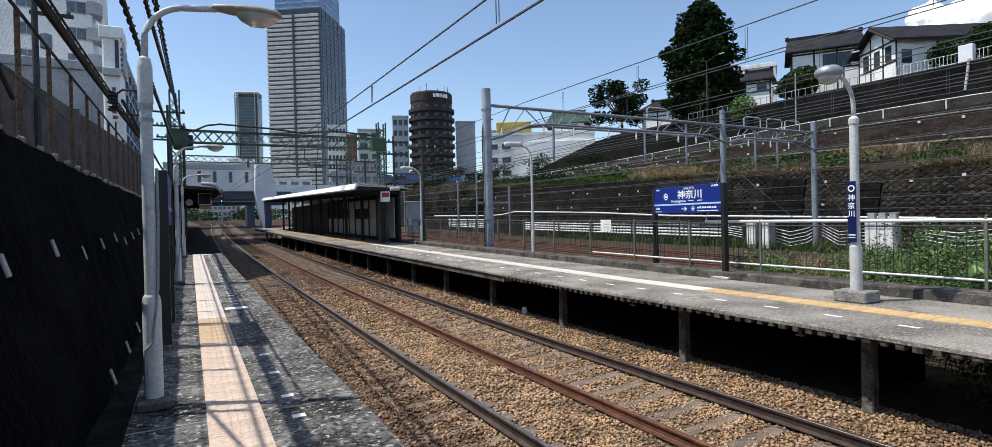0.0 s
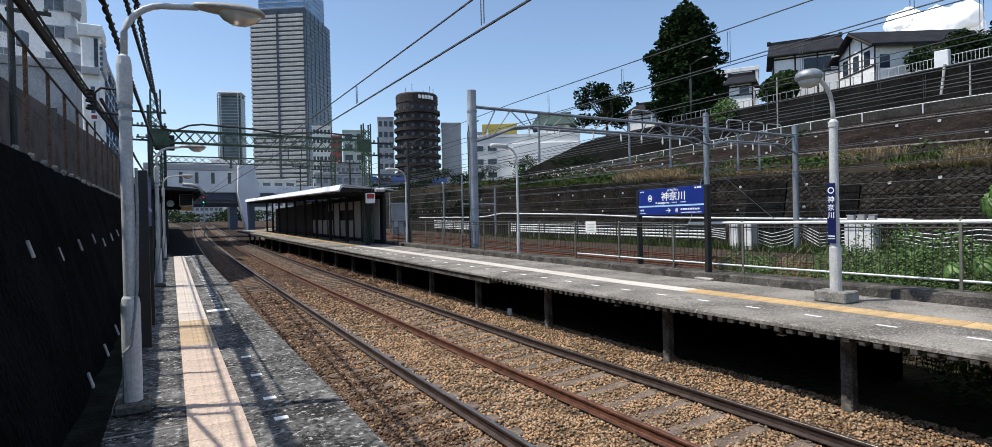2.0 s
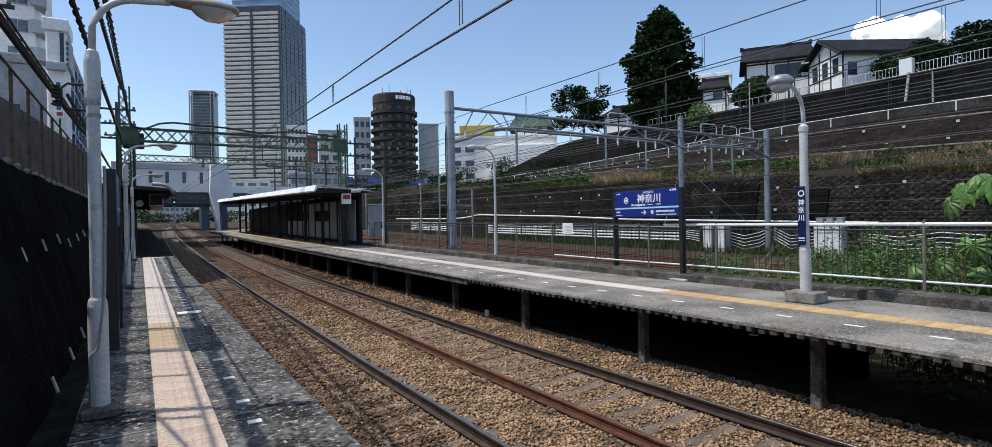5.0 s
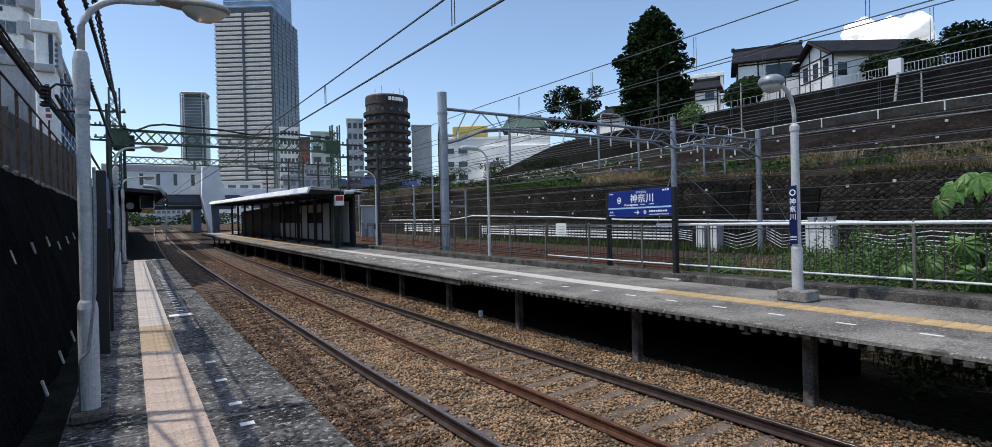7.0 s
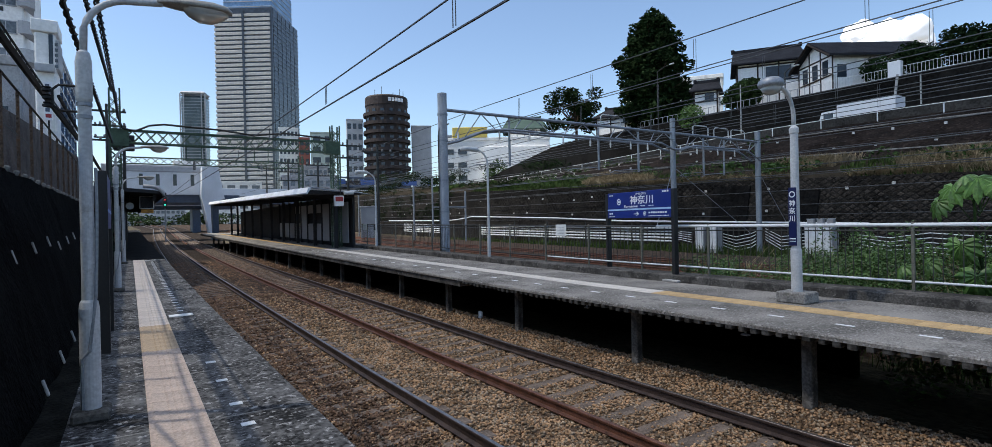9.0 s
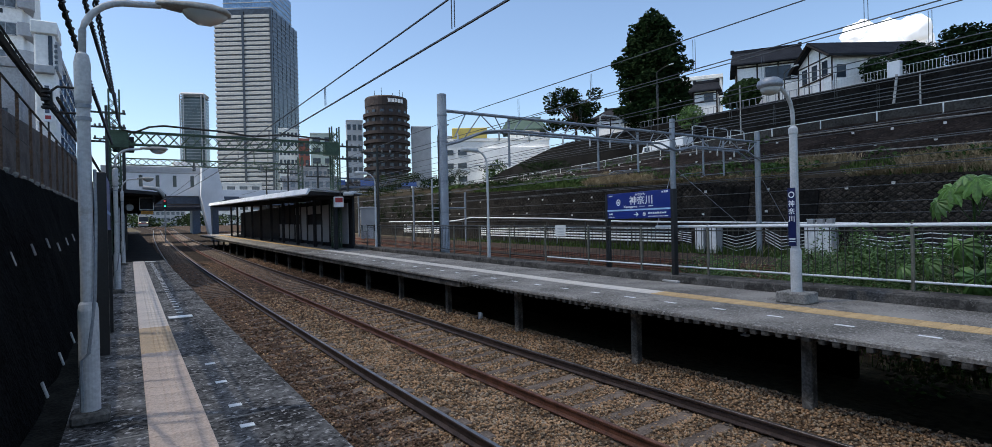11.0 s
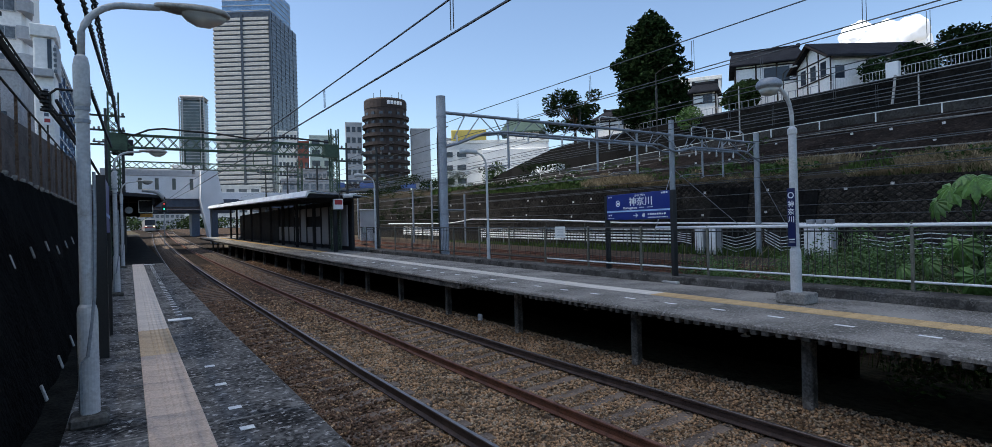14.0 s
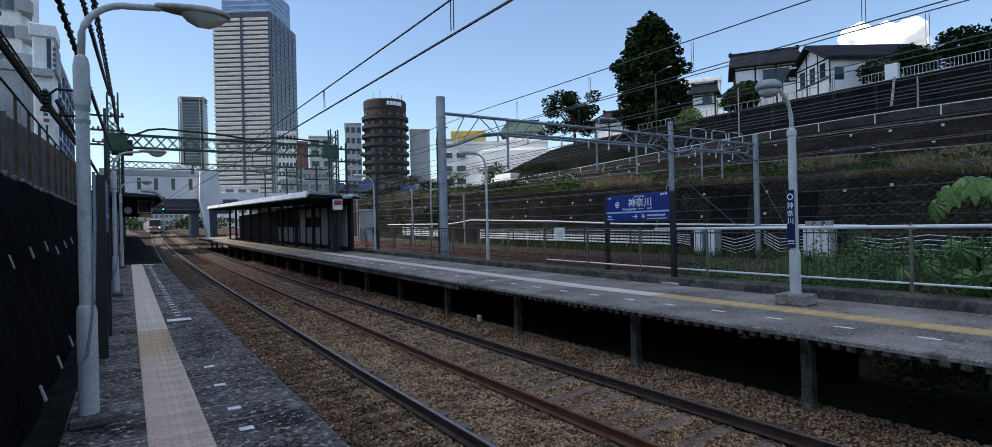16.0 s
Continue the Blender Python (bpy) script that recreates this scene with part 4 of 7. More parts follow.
part("pipe", Build().tube([(37, 90, 2.02), (37, 69, 1.78), (37, 66, 1.9), (37, 62.5, 2.2), (37, 46, 1.76), (37, 36, 1.32), (37, 16, 0.9)], 0.07, 8), "rail_white", trough)
for y in steps(17, 89, 6):
    part("bracket", Build().box(37.02, 37.12, y - 0.04, y + 0.04, -1.35 + G(y) * 0.5, 0.9 + (y - 16) * 0.0165), "fence_iron", trough)
wires("feeder_lines", "thin feeder wires above the main line", [(span(x, z, z + 0.3, -40, 100, 0.3), 0.024) for x, z in ((29, 7.0), (32, 5.2), (34, 4.2), (37, 6.7), (38.2, 6.0), (38.6, 1.7), (30, 8.0), (31.5, 7.3), (33, 6.4), (35.5, 5.6), (36.5, 8.6), (38, 5.0), (38.4, 4.4), (38.5, 3.4), (38.6, 2.4))])
wires("trunk_cables", "black bundled cables hanging above the wall", [(span(-0.6, 3.7, 5.6, 0, 32.2, 0.05), 0.025), (span(-0.6, 4.3, 8.05, 0, 32.1, 0.05), 0.03), (span(-1.2, 3.6, 4.4, 0, 26, 0.12), 0.05), (span(-1.2, 3.75, 4.5, 0, 26, 0.12), 0.015), (span(-1.2, 4.4, 4.9, 26, 45, 0.1), 0.045), (span(-0.28, 3.5, 6.45, 0, 32.1), 0.02), (span(-0.45, 2.55, 3.2, 5.51, 32, 0.1), 0.014), (span(-1.25, 5.0, 2.6, 0, 6, 0), 0.018)], "cable_black")

tk = bpy.data.objects["trunk_cables"]
ma, mb = span(-1.2, 3.6, 4.4, 0, 26, 0.12), span(-1.2, 3.75, 4.5, 0, 26, 0.12)
tie = Build()
for k in range(12):
    for q in range(5):
        pa, pb = Vector(ma[k]).lerp(Vector(ma[k + 1]), q / 5), Vector(mb[k]).lerp(Vector(mb[k + 1]), q / 5)
        tie.tube([pa - Vector((0, 0, 0.05)), pb], 0.008, 4)
part("hanger_ties", tie, "cable_black", tk, "small ties between bundle and carrier wire")["kind"] = "stuff"

for ca, cb_, rr in ((Vector((-0.6, 0, 4.3)), Vector((-0.6, 32.1, 8.05)), 0.042), (Vector((-0.28, 0, 3.5)), Vector((-0.28, 32.1, 6.45)), 0.03), (Vector((-0.6, 0, 3.7)), Vector((-0.6, 32.2, 5.6)), 0.035)):
    wrap = []
    for i in range(560):
        u = i / 559
        a = u * 32 / 0.42 * math.tau
        wrap.append(ca.lerp(cb_, u) + Vector((rr * math.cos(a), 0, rr * math.sin(a) - 0.2 * u * (1 - u))))
    part("wrap_wire", Build().tube(wrap, 0.013, 4), "cable_black", tk, "wire wound round the cable")

# ---- fence on the wall ----
wf = thing("wall_fence", "chain-link fence on rusty concrete posts above the wall", "fence")
pm = Build().box(-0.022, 0.022, -0.024, 0.024, 0, 1.45, 0.006).mesh("post", "fence_rust")
ys = [7.28 - 1.465 * 6 + 1.465 * k for k in range(48)]
for y in ys:
    part("post", pm, None, wf).location = (-1.47, y, 2.28 + G(y) * 0.75)
for z, r_ in ((1.46, 0.02), (0.75, 0.007), (0.1, 0.007)):
    part("line_wire", Build().tube([(-1.47, y, 2.28 + z + G(y) * 0.75) for y in ys], r_, 6), "fence_iron", wf)
mesh_b = Build()
y = ys[0]
while y < 34:
    for s_ in (-1, 1):
        z = 2.32 + G(y) * 0.75
        mesh_b.add([(-1.47, y, z), (-1.47, y + 0.004, z), (-1.47, y + 0.004 + s_ * 1.36, z + 1.36), (-1.47, y + s_ * 1.36, z + 1.36)], [(0, 1, 2, 3)])
    y += 0.11
part("chain_link", mesh_b, "wire_metal", wf, "thin diamond wire mesh")["kind"] = "stuff"
# pale drain plates let into the wall, and joint marks along its coping
tagm = Build().box(-0.01, 0.01, -0.028, 0.028, -0.075, 0.075, 0.004).mesh("drain_plate", "pale_concrete")
for k in range(16):
    y = 4.45 + 1.465 * k
    for z, x, t_ in ((1.3 + 0.06 * math.sin(k * 2.1), -0.99, 16), (0.1, -0.665, 16))[:2 if k in (1, 2, 3) else 1]:
        o = part("drain_plate", tagm, None, near_wall)
        o.matrix_local = pose(x, y + (0.5 if z < 1 else 0), z + G(y), 0, -t_, 0)
capm = Build().box(-0.03, 0.03, -0.035, 0.035, -0.03, 0.045, 0.01).mesh("coping_stub", "old_concrete")
for k in range(34):
    y = 4.3 + 0.73 * k
    o = part("coping_stub", capm, None, near_wall)
    o.matrix_local = pose(-1.31, y, 2.31 + G(y), 8 * math.sin(k), 20, 0)
# ground and a blank old wall behind the fence
terr = Build()
terr.add([(x, y, z + G(y) * 0.75) for y in steps(-20, 120, 10) for x, z in ((-1.7, 2.3), (-4.2, 2.4), (-60, 2.4))], [(j * 3 + i, j * 3 + i + 1, j * 3 + i + 4, j * 3 + i + 3) for j in range(14) for i in range(2)])
tagged(part("upper_ground", terr, "earth"), "bare ground of the upper street behind the fence", "ground", kind="structure")
ob_ = Build()
ob_.add([(x, y, z) for y, h in ((8, 4.6), (34.8, 6.3), (64, 7.9)) for x, z in ((-3.7, 2.0), (-3.45, 2.0), (-3.45, h), (-3.7, h))], [(0, 1, 2, 3), (11, 10, 9, 8)] + [(i * 4 + k, i * 4 + 4 + k, i * 4 + 4 + (k + 1) % 4, i * 4 + (k + 1) % 4) for i in range(2) for k in range(4)])
old_wall = tagged(part("wall_street", ob_, "fence_brown"), "brown weathered boundary wall behind the fence", "wall", kind="structure")

# ---- station: canopy, bridge, stairs ----
canopy = thing("platform_canopy", "platform shelter with a white-edged roof and dark walls", "shelter")
cb, ceil_b = Build(), Build()
CE = [(29.0, 3.46), (71.0, 4.42)]
n = 8
for i in range(n + 1):
    u = i / n
    y, z = CE[0][0] + (CE[1][0] - CE[0][0]) * u, CE[0][1] + (CE[1][1] - CE[0][1]) * u
    cb.v += [(7.55, y, z - 0.36), (7.5, y, z - 0.3), (7.62, y, z - 0.02), (7.8, y, z + 0.02), (9.3, y + 0.6, z - 0.06), (11.0, y + 1.6, z - 0.14), (11.0, y + 1.6, z - 0.2), (7.7, y, z - 0.14)]
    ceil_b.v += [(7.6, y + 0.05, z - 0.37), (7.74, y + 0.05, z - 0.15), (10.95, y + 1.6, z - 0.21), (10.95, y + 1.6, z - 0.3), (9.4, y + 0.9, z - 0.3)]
for i in range(n):
    cb.f += [(i * 8 + k, i * 8 + (k + 1) % 8, (i + 1) * 8 + (k + 1) % 8, (i + 1) * 8 + k) for k in range(8)]
    ceil_b.f += [(i * 5 + k, i * 5 + (k + 1) % 5, (i + 1) * 5 + (k + 1) % 5, (i + 1) * 5 + k) for k in range(5)]
cb.f += [tuple(range(8))[::-1], tuple(n * 8 + k for k in range(8))]
ceil_b.f += [(4, 3, 2, 1, 0), tuple(n * 5 + k for k in range(5))]
part("roof", cb, "roof_white", canopy)
# soffit coloured near-black to put the roof's shade into it
part("soffit", ceil_b, "dark_interior", canopy, "underside of the roof, coloured dark for its shade")
part("end_rail", Build().tube([(7.7, 28.95, 3.42), (9.2, 29.5, 3.3), (11.3, 30.6, 3.24)], 0.03, 6), "steel_grey", canopy)
for y in steps(31, 69, 4.2):
    z = 3.2 + (y - 29) * 0.0229
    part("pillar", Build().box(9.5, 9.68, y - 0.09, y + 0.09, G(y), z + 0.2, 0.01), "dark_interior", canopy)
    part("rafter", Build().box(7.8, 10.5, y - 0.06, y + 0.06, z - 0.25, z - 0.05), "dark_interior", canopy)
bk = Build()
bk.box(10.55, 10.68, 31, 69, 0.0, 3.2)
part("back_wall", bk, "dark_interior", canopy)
for i, y in enumerate(steps(31.4, 47.2, 1.75)):
    z0 = G(y) + 0.25
    part("wall_panel", Build().box(10.40, 10.46, y, y + 1.5, z0, z0 + (2.35 if i in (0, 1, 2, 5) else 1.1), 0.01), "panel_pale", canopy, "pale grey panel")
    part("stile", Build().box(10.36, 10.48, y + 1.52, y + 1.72, G(y), z0 + 2.7, 0.01), "dark_interior", canopy)
    if i in (3, 4, 6):
        part("upper_panel", Build().box(10.40, 10.46, y, y + 1.5, z0 + 1.8, z0 + 2.35, 0.01), "panel_pale", canopy)

bridge = thing("station_bridge", "white enclosed footbridge of the station with dark slit windows", "bridge")
BY = 92.0
part("body", Build().box(-3.0, 9.6, BY, BY + 5, 6.3, 10.4, 0.05), "bridge_white", bridge)
part("parapet", Build().box(-3.1, 9.7, BY - 0.1, BY + 5.1, 9.5, 10.45, 0.05), "wall_grey", bridge)
part("lower_girder", Build().box(-3, 14, BY + 6, BY + 7, 4.35, 5.0, 0.03), "bridge_dark", bridge)
part("girder", Build().box(-3, 14, BY + 0.4, BY + 4.6, 5.2, 6.3), "bridge_dark", bridge)
for x in (1.2, 3.2, 5.3, 7.5):
    part("window", Build().box(x, x + 0.45, BY - 0.04, BY + 0.1, 7.6, 9.2), "glass_dark", bridge)
part("roof_box", Build().box(5.5, 9.0, BY + 1, BY + 4, 10.4, 11.3, 0.05), "wall_white", bridge)
for x in (-1.0, 10.8):
    part("pier", Build().box(x - 0.4, x + 0.4, BY + 1, BY + 4, -0.5, 5.3, 0.03), "bridge_dark", bridge)
st = Build()
SP = [(9.64, 0.7), (9.9, 0.7), (9.75, 5.05), (11.65, 5.68), (10.85, 10.35), (8.8, 10.2), (8.62, 6.13)]
st.add([(x, y, z) for y in (89.9, 93.0) for x, z in SP], [tuple(range(7)), tuple(range(13, 6, -1))] + [(i, 7 + i, 7 + (i + 1) % 7, (i + 1) % 7) for i in range(7)])
part("stair_cladding", st, "bridge_white", bridge, "white slanted stair cladding")
ncan = thing("near_canopy", "low dark canopy over the platform with a pale end trim", "shelter")
NY = [31.2] + steps(34, 92, 4)
roof_n = Build()
roof_n.sweep([(-1.6, 3.02), (-1.6, 3.16), (0.2, 3.2), (1.3, 3.1), (1.5, 3.0), (1.5, 2.9), (1.3, 2.96)][::-1], NY, G)
roof_n.add([(-1.6, 28.9, 3.02 + G(29)), (-1.6, 28.9, 3.16 + G(29)), (-0.8, 28.9, 3.17 + G(29)), (-0.8, 28.9, 3.0 + G(29)), (-1.6, 31.25, 3.02 + G(31)), (-1.6, 31.25, 3.16 + G(31)), (1.3, 31.25, 3.1 + G(31)), (1.3, 31.25, 2.97 + G(31))],
           [(0, 1, 2, 3), (4, 7, 6, 5), (1, 5, 6, 2), (0, 3, 7, 4), (2, 6, 7, 3), (0, 4, 5, 1)])
part("roof", roof_n, "dark_interior", ncan)
trim_n = Build().tube([(0.55, 31.1, 3.32 + 0.2), (0.95, 31.1, 3.29 + 0.2), (1.2, 31.1, 3.2 + 0.2), (1.37, 31.12, 3.02 + 0.2), (1.4, 31.14, 2.86 + 0.2)], 0.085, 8)
part("end_trim", trim_n, "pale_concrete", ncan, "pale rounded trim at the roof's end", smooth=True)
part("end_wall", Build().sweep([(-1.3, 0.0), (-1.3, 3.1), (-1.1, 3.1), (-1.1, 0.0)][::-1], NY, G), "dark_interior", ncan)
part("eaves_beam", Build().sweep([(0.95, 2.62), (0.95, 2.95), (1.05, 2.95), (1.05, 2.62)][::-1], NY, G), "dark_interior", ncan)
for y in steps(33, 90, 5.2):
    part("pillar", Build().box(-0.62, -0.48, y - 0.07, y + 0.07, G(y), 3.1 + G(y), 0.01), "dark_interior", ncan)
    part("rafter", Build().box(-1.2, 1.2, y - 0.05, y + 0.05, 2.82 + G(y), 3.04 + G(y)), "dark_interior", ncan)

viaduct = thing("road_viaduct", "dark steel road viaduct crossing behind the station", "viaduct")
part("deck", Build().box(-40, 60, 138, 150, 6.6, 9.3, 0.1), "bridge_dark", viaduct)
part("parapet", Build().box(-40, 60, 137.8, 138, 8.4, 10.2, 0.02), "bridge_white", viaduct)
for x in (-6, 12.5, 28, 44):
    part("pier", Build().box(x - 0.8, x + 0.8, 141, 147, -1, 6.7, 0.1), "bridge_dark", viaduct)

# steel road bridge, huts and posts where the cutting opens to the city
steel_bridge = thing("road_bridge", "dark steel truss road bridge with blue panels beyond the cutting", "bridge")
for z_ in (12.6, 15.2):
    part("chord", Build().box(44, 96, 160, 160.6, z_ - 0.25, z_ + 0.25, 0.03), "bridge_dark", steel_bridge)
part("deck", Build().box(44, 96, 160.6, 168, 12.2, 12.9, 0.05), "bridge_dark", steel_bridge)
for k in range(13):
    x_ = 44 + 4 * k
    part("brace", Build().tube([(x_, 160.3, 12.6), (x_ + 2, 160.3, 15.2), (x_ + 4, 160.3, 12.6)], 0.14, 5), "bridge_dark", steel_bridge)
for x_, w_ in ((49, 3.5), (57, 4.5), (70, 5.0), (79, 2.5)):
    part("panel", Build().box(x_, x_ + w_, 159.7, 159.9, 13.2, 14.7, 0.02), "barrier_blue", steel_bridge, "blue panel")
for x_ in (46, 70, 94):
    part("pier", Build().box(x_ - 0.7, x_ + 0.7, 161, 167, -0.5, 12.3, 0.05), "wall_grey", steel_bridge)


def hut(x, y, w, d, z1, turn, label):
    t = thing("relay_hut", label, "hut", "railway huts", at=pose(x, y, G(y) - 1.45, 0, 0, turn))
    part("wall", Build().box(-w / 2, w / 2, -d / 2, d / 2, 0, z1, 0.04), "panel_pale", t)
    part("roof", Build().box(-w / 2 - 0.15, w / 2 + 0.15, -d / 2 - 0.15, d / 2 + 0.15, z1, z1 + 0.15, 0.03), "wall_grey", t)
    part("door", Build().box(-0.45, 0.45, -d / 2 - 0.05, -d / 2, 0.1, 2.1, 0.01), "wall_grey", t)
    part("window", Build().box(w * 0.25, w * 0.42, -d / 2 - 0.04, -d / 2, 1.3, 2.2), "glass_dark", t)


hut(29.0, 78, 2.4, 2.6, 4.6, -20, "pale grey railway hut beside the main line")
hut(24.5, 82, 2.6, 2.6, 3.6, -16, "small pale railway hut near the platform end")
for x_, y_, h_ in ((30.5, 66, 7.5), (33.5, 58, 6.5), (35.2, 70, 9.0), (31.0, 88, 8.0)):
    mast("line_mast", "slim grey signal post beside the main line", x_, y_, -1.3 + G(y_) * 0.5, -1.3 + h_, 0.12, "steel_grey")

# ---- moving train, far up the line ----
train = thing("train", "silver commuter train with a red stripe and lit headlamps, approaching", "train")
tb = Build()
tb.box(-1.4, 1.4, 0.0, 75, 0.9, 3.7, 0.12)
part("body", tb, "train_steel", train)
part("skirt", Build().box(-1.35, 1.35, -0.02, 75, 0.2, 0.9, 0.05), "train_steel", train)
part("windscreen", Build().box(-1.3, 1.3, -0.03, 0.05, 1.9, 3.5, 0.02), "glass_dark", train)
part("stripe", Build().box(-1.41, 1.41, -0.04, 74, 1.15, 1.4, 0.01), "train_red", train)
part("bogie", Build().box(-1.1, 1.1, 1, 4, 0.0, 0.3, 0.05), "rubber", train)
for sx in (-1, 1):
    part("headlamp", Build().lathe([(0.16, -0.02), (0.16, 0.02)], 12), "lamp_warm", train).matrix_local = pose(sx * 1.0, -0.05, 1.5, 90)

# ---- moving lorry on the hill road ----
lorry = thing("lorry", "small white box lorry driving along the hill road", "lorry")
part("box_body", Build().box(-0.95, 0.95, -3.1, 1.6, 0.85, 2.6, 0.04), "truck_white", lorry)
cabm = Build()
cabm.add([(x, y, z) for x in (-0.9, 0.9) for y, z in ((1.7, 0.5), (3.2, 0.5), (3.25, 1.2), (2.95, 2.1), (1.7, 2.15))],
         [(0, 1, 2, 3, 4), (9, 8, 7, 6, 5)] + [(i, 5 + i, 5 + (i + 1) % 5, (i + 1) % 5) for i in range(5)])
part("cab", cabm, "truck_white", lorry)
part("side_window", Build().box(-0.92, 0.92, 1.95, 2.8, 1.35, 1.95, 0.02), "glass_dark", lorry)
part("chassis", Build().box(-0.7, 0.7, -3.0, 3.0, 0.45, 0.86, 0.02), "rubber", lorry)
for y in (-1.6, 2.3):
    for sx in (-0.85, 0.85):
        part("wheel", Build().lathe([(0.3, -0.1), (0.36, -0.08), (0.36, 0.08), (0.3, 0.1)], 16), "rubber", lorry).matrix_local = pose(sx, y, 0.36, 0, 90)


# ---- city ----
def block(name, label, cat, pts_az, w, d, z0, z1, material, floors, cols, win="glass_dark", turn=0.0, roof=True, side_cols=0, group="city buildings"):
    """A plain building with recessed-looking windows; pts_az: its near front middle."""
    x, y = pts_az
    t = thing(name, label, cat, group, at=pose(x, y, z0, 0, 0, turn))
    H = z1 - z0
    part("wall", Build().box(-w / 2, w / 2, 0, d, 0, H, 0.1), material, t)
    if roof:
        part("roof", Build().box(-w / 2 - 0.15, w / 2 + 0.15, -0.15, d + 0.15, H, H + 0.8, 0.05), material, t)
    if cols:
        fw, fh = w / cols, H / floors
        me = Build().box(-fw * 0.32, fw * 0.32, -0.12, 0.2, -fh * 0.25, fh * 0.25).mesh("window", win)
        for i in range(cols):
            for j in range(floors):
                part("window", me, None, t).location = (-w / 2 + fw * (i + 0.5), 0, fh * (j + 0.5))
    if side_cols:
        fw, fh = d / side_cols, H / floors
        me = Build().box(-0.12, 0.2, -fw * 0.32, fw * 0.32, -fh * 0.25, fh * 0.25).mesh("window", win)
        for sx in (-1, 1):
            for i in range(side_cols):
                for j in range(floors):
                    part("window", me, None, t).location = (sx * (w / 2 - 0.04), fw * (i + 0.5), fh * (j + 0.5))
    return t


# high-rise with horizontal bands
tower = thing("high_rise", "very tall grey high-rise with horizontal bands and a glass crown", "skyscraper", "city buildings", at=pose(65.5, 402.6, 0, 0, 0, -34.5))
part("core", Build().box(-19.0, 19.0, 0.5, 46.5, 0, 147, 0.3), "tower_glass", tower)
bandm = Build().box(-19.4, 18.0, 0, 47.0, -0.95, 0.95, 0.1).mesh("floor_band", "tower_band")
for i in range(43):
    part("floor_band", bandm, None, tower).location = (0, 0, 16 + i * 3.0)
part("slot", Build().box(-0.8, 0.8, -0.3, 1, 14, 145), "tower_glass", tower)
part("corner_pier", Build().box(18.0, 19.4, -0.1, 1.2, 0, 147, 0.1), "tower_glass", tower)
for k in range(6):
    part("mullion", Build().box(19.0, 19.3, 3 + k * 7.2, 3.4 + k * 7.2, 0, 147), "glass_mid", tower)
for i in range(43):
    part("side_band", Build().box(18.9, 19.25, 1.0, 46.5, 16 + i * 3.0, 16.5 + i * 3.0), "glass_mid", tower)
part("crown", Build().box(-14, 18.5, 2, 37, 147, 165, 0.3), "glass_blue", tower)
for k in range(5):
    part("crown_rail", Build().box(-14.2, 18.7, 1.8, 37.2, 148 + 3.5 * k, 148.4 + 3.5 * k), "tower_band", tower)
tower2 = thing("office_tower", "distant slim blue-grey office tower with rows of glazing", "skyscraper", "city buildings", at=pose(52, 600, 0, 0, 0, -20))
part("core", Build().box(-10.5, 10.5, 0, 18, 0, 128, 3.0), "tower2_glass", tower2)
bm2 = Build().box(-10.6, 10.6, -0.12, 18.1, -0.16, 0.16, 0.1).mesh("floor_band", "wall_grey")
for i in range(42):
    part("floor_band", bm2, None, tower2).location = (0, 0, 6 + i * 2.95)
for x_ in (-10.9, -7.9, 7.6, 10.6):
    part("edge_pier", Build().box(x_ - 0.35, x_ + 0.55, -0.25, 1.0, 0, 128.5, 0.1), "wall_grey", tower2, "pale vertical pier")
part("plant_room", Build().box(-11, 11, 0, 18, 128, 131, 1.4), "wall_grey", tower2)

drum = thing("apartment_block", "dark brown round-fronted apartment block with ringed balconies", "apartment building", "city buildings", at=pose(97.3, 237, 0, 0, 0, -22))
part("wall", Build().lathe([(9.2, 0), (9.2, 53.5)], 32).box(-9, 9, 0, 16, 0, 53.5), "wall_dark", drum)
dm = Build().lathe([(9.3, 0), (10.2, 0.05), (10.3, 0.1), (10.3, 1.55), (10.1, 1.55), (10.1, 0.2), (9.3, 0.2)], 32).mesh("balcony", "wall_dark")
for i in range(9):
    part("balcony", dm, None, drum).location = (0, 0, 17.5 + i * 3.9)
wm = Build().box(-0.8, 0.8, -0.15, 0.1, 0, 1.4).mesh("window", "glass_dark")
for i in range(9):
    for a in range(-60, 61, 24):
        o = part("window", wm, None, drum)
        o.matrix_local = pose(9.2 * math.sin(radians(a)), -9.2 * math.cos(radians(a)), 19 + i * 3.9, 0, 0, a)
for a_, h_ in ((-5, 4.5), (-2, 6), (3, 3.5), (6, 5), (7.5, 4)):
    part("aerial", Build().tube([(a_, 2, 57.4), (a_, 2, 57.4 + h_)], 0.12, 5), "fence_iron", drum)
part("crown", Build().lathe([(9.4, 53.5), (9.4, 57), (9.0, 57.6)], 32), "wall_dark", drum)
bar = Build()
for k in range(5):
    a = 8 + k * 9
    bar.box(-0.6, 0.6, -0.1, 0.1, 54.6, 56.2, 0, a, (0, 0))
    for i in range(8):
        x, y, z = bar.v[-8 + i]
        bar.v[-8 + i] = (x + 9.5 * math.sin(radians(a)), y - 9.5 * math.cos(radians(a)), z)
part("roof_sign", bar, "sign_white", drum, "illegible white rooftop lettering")

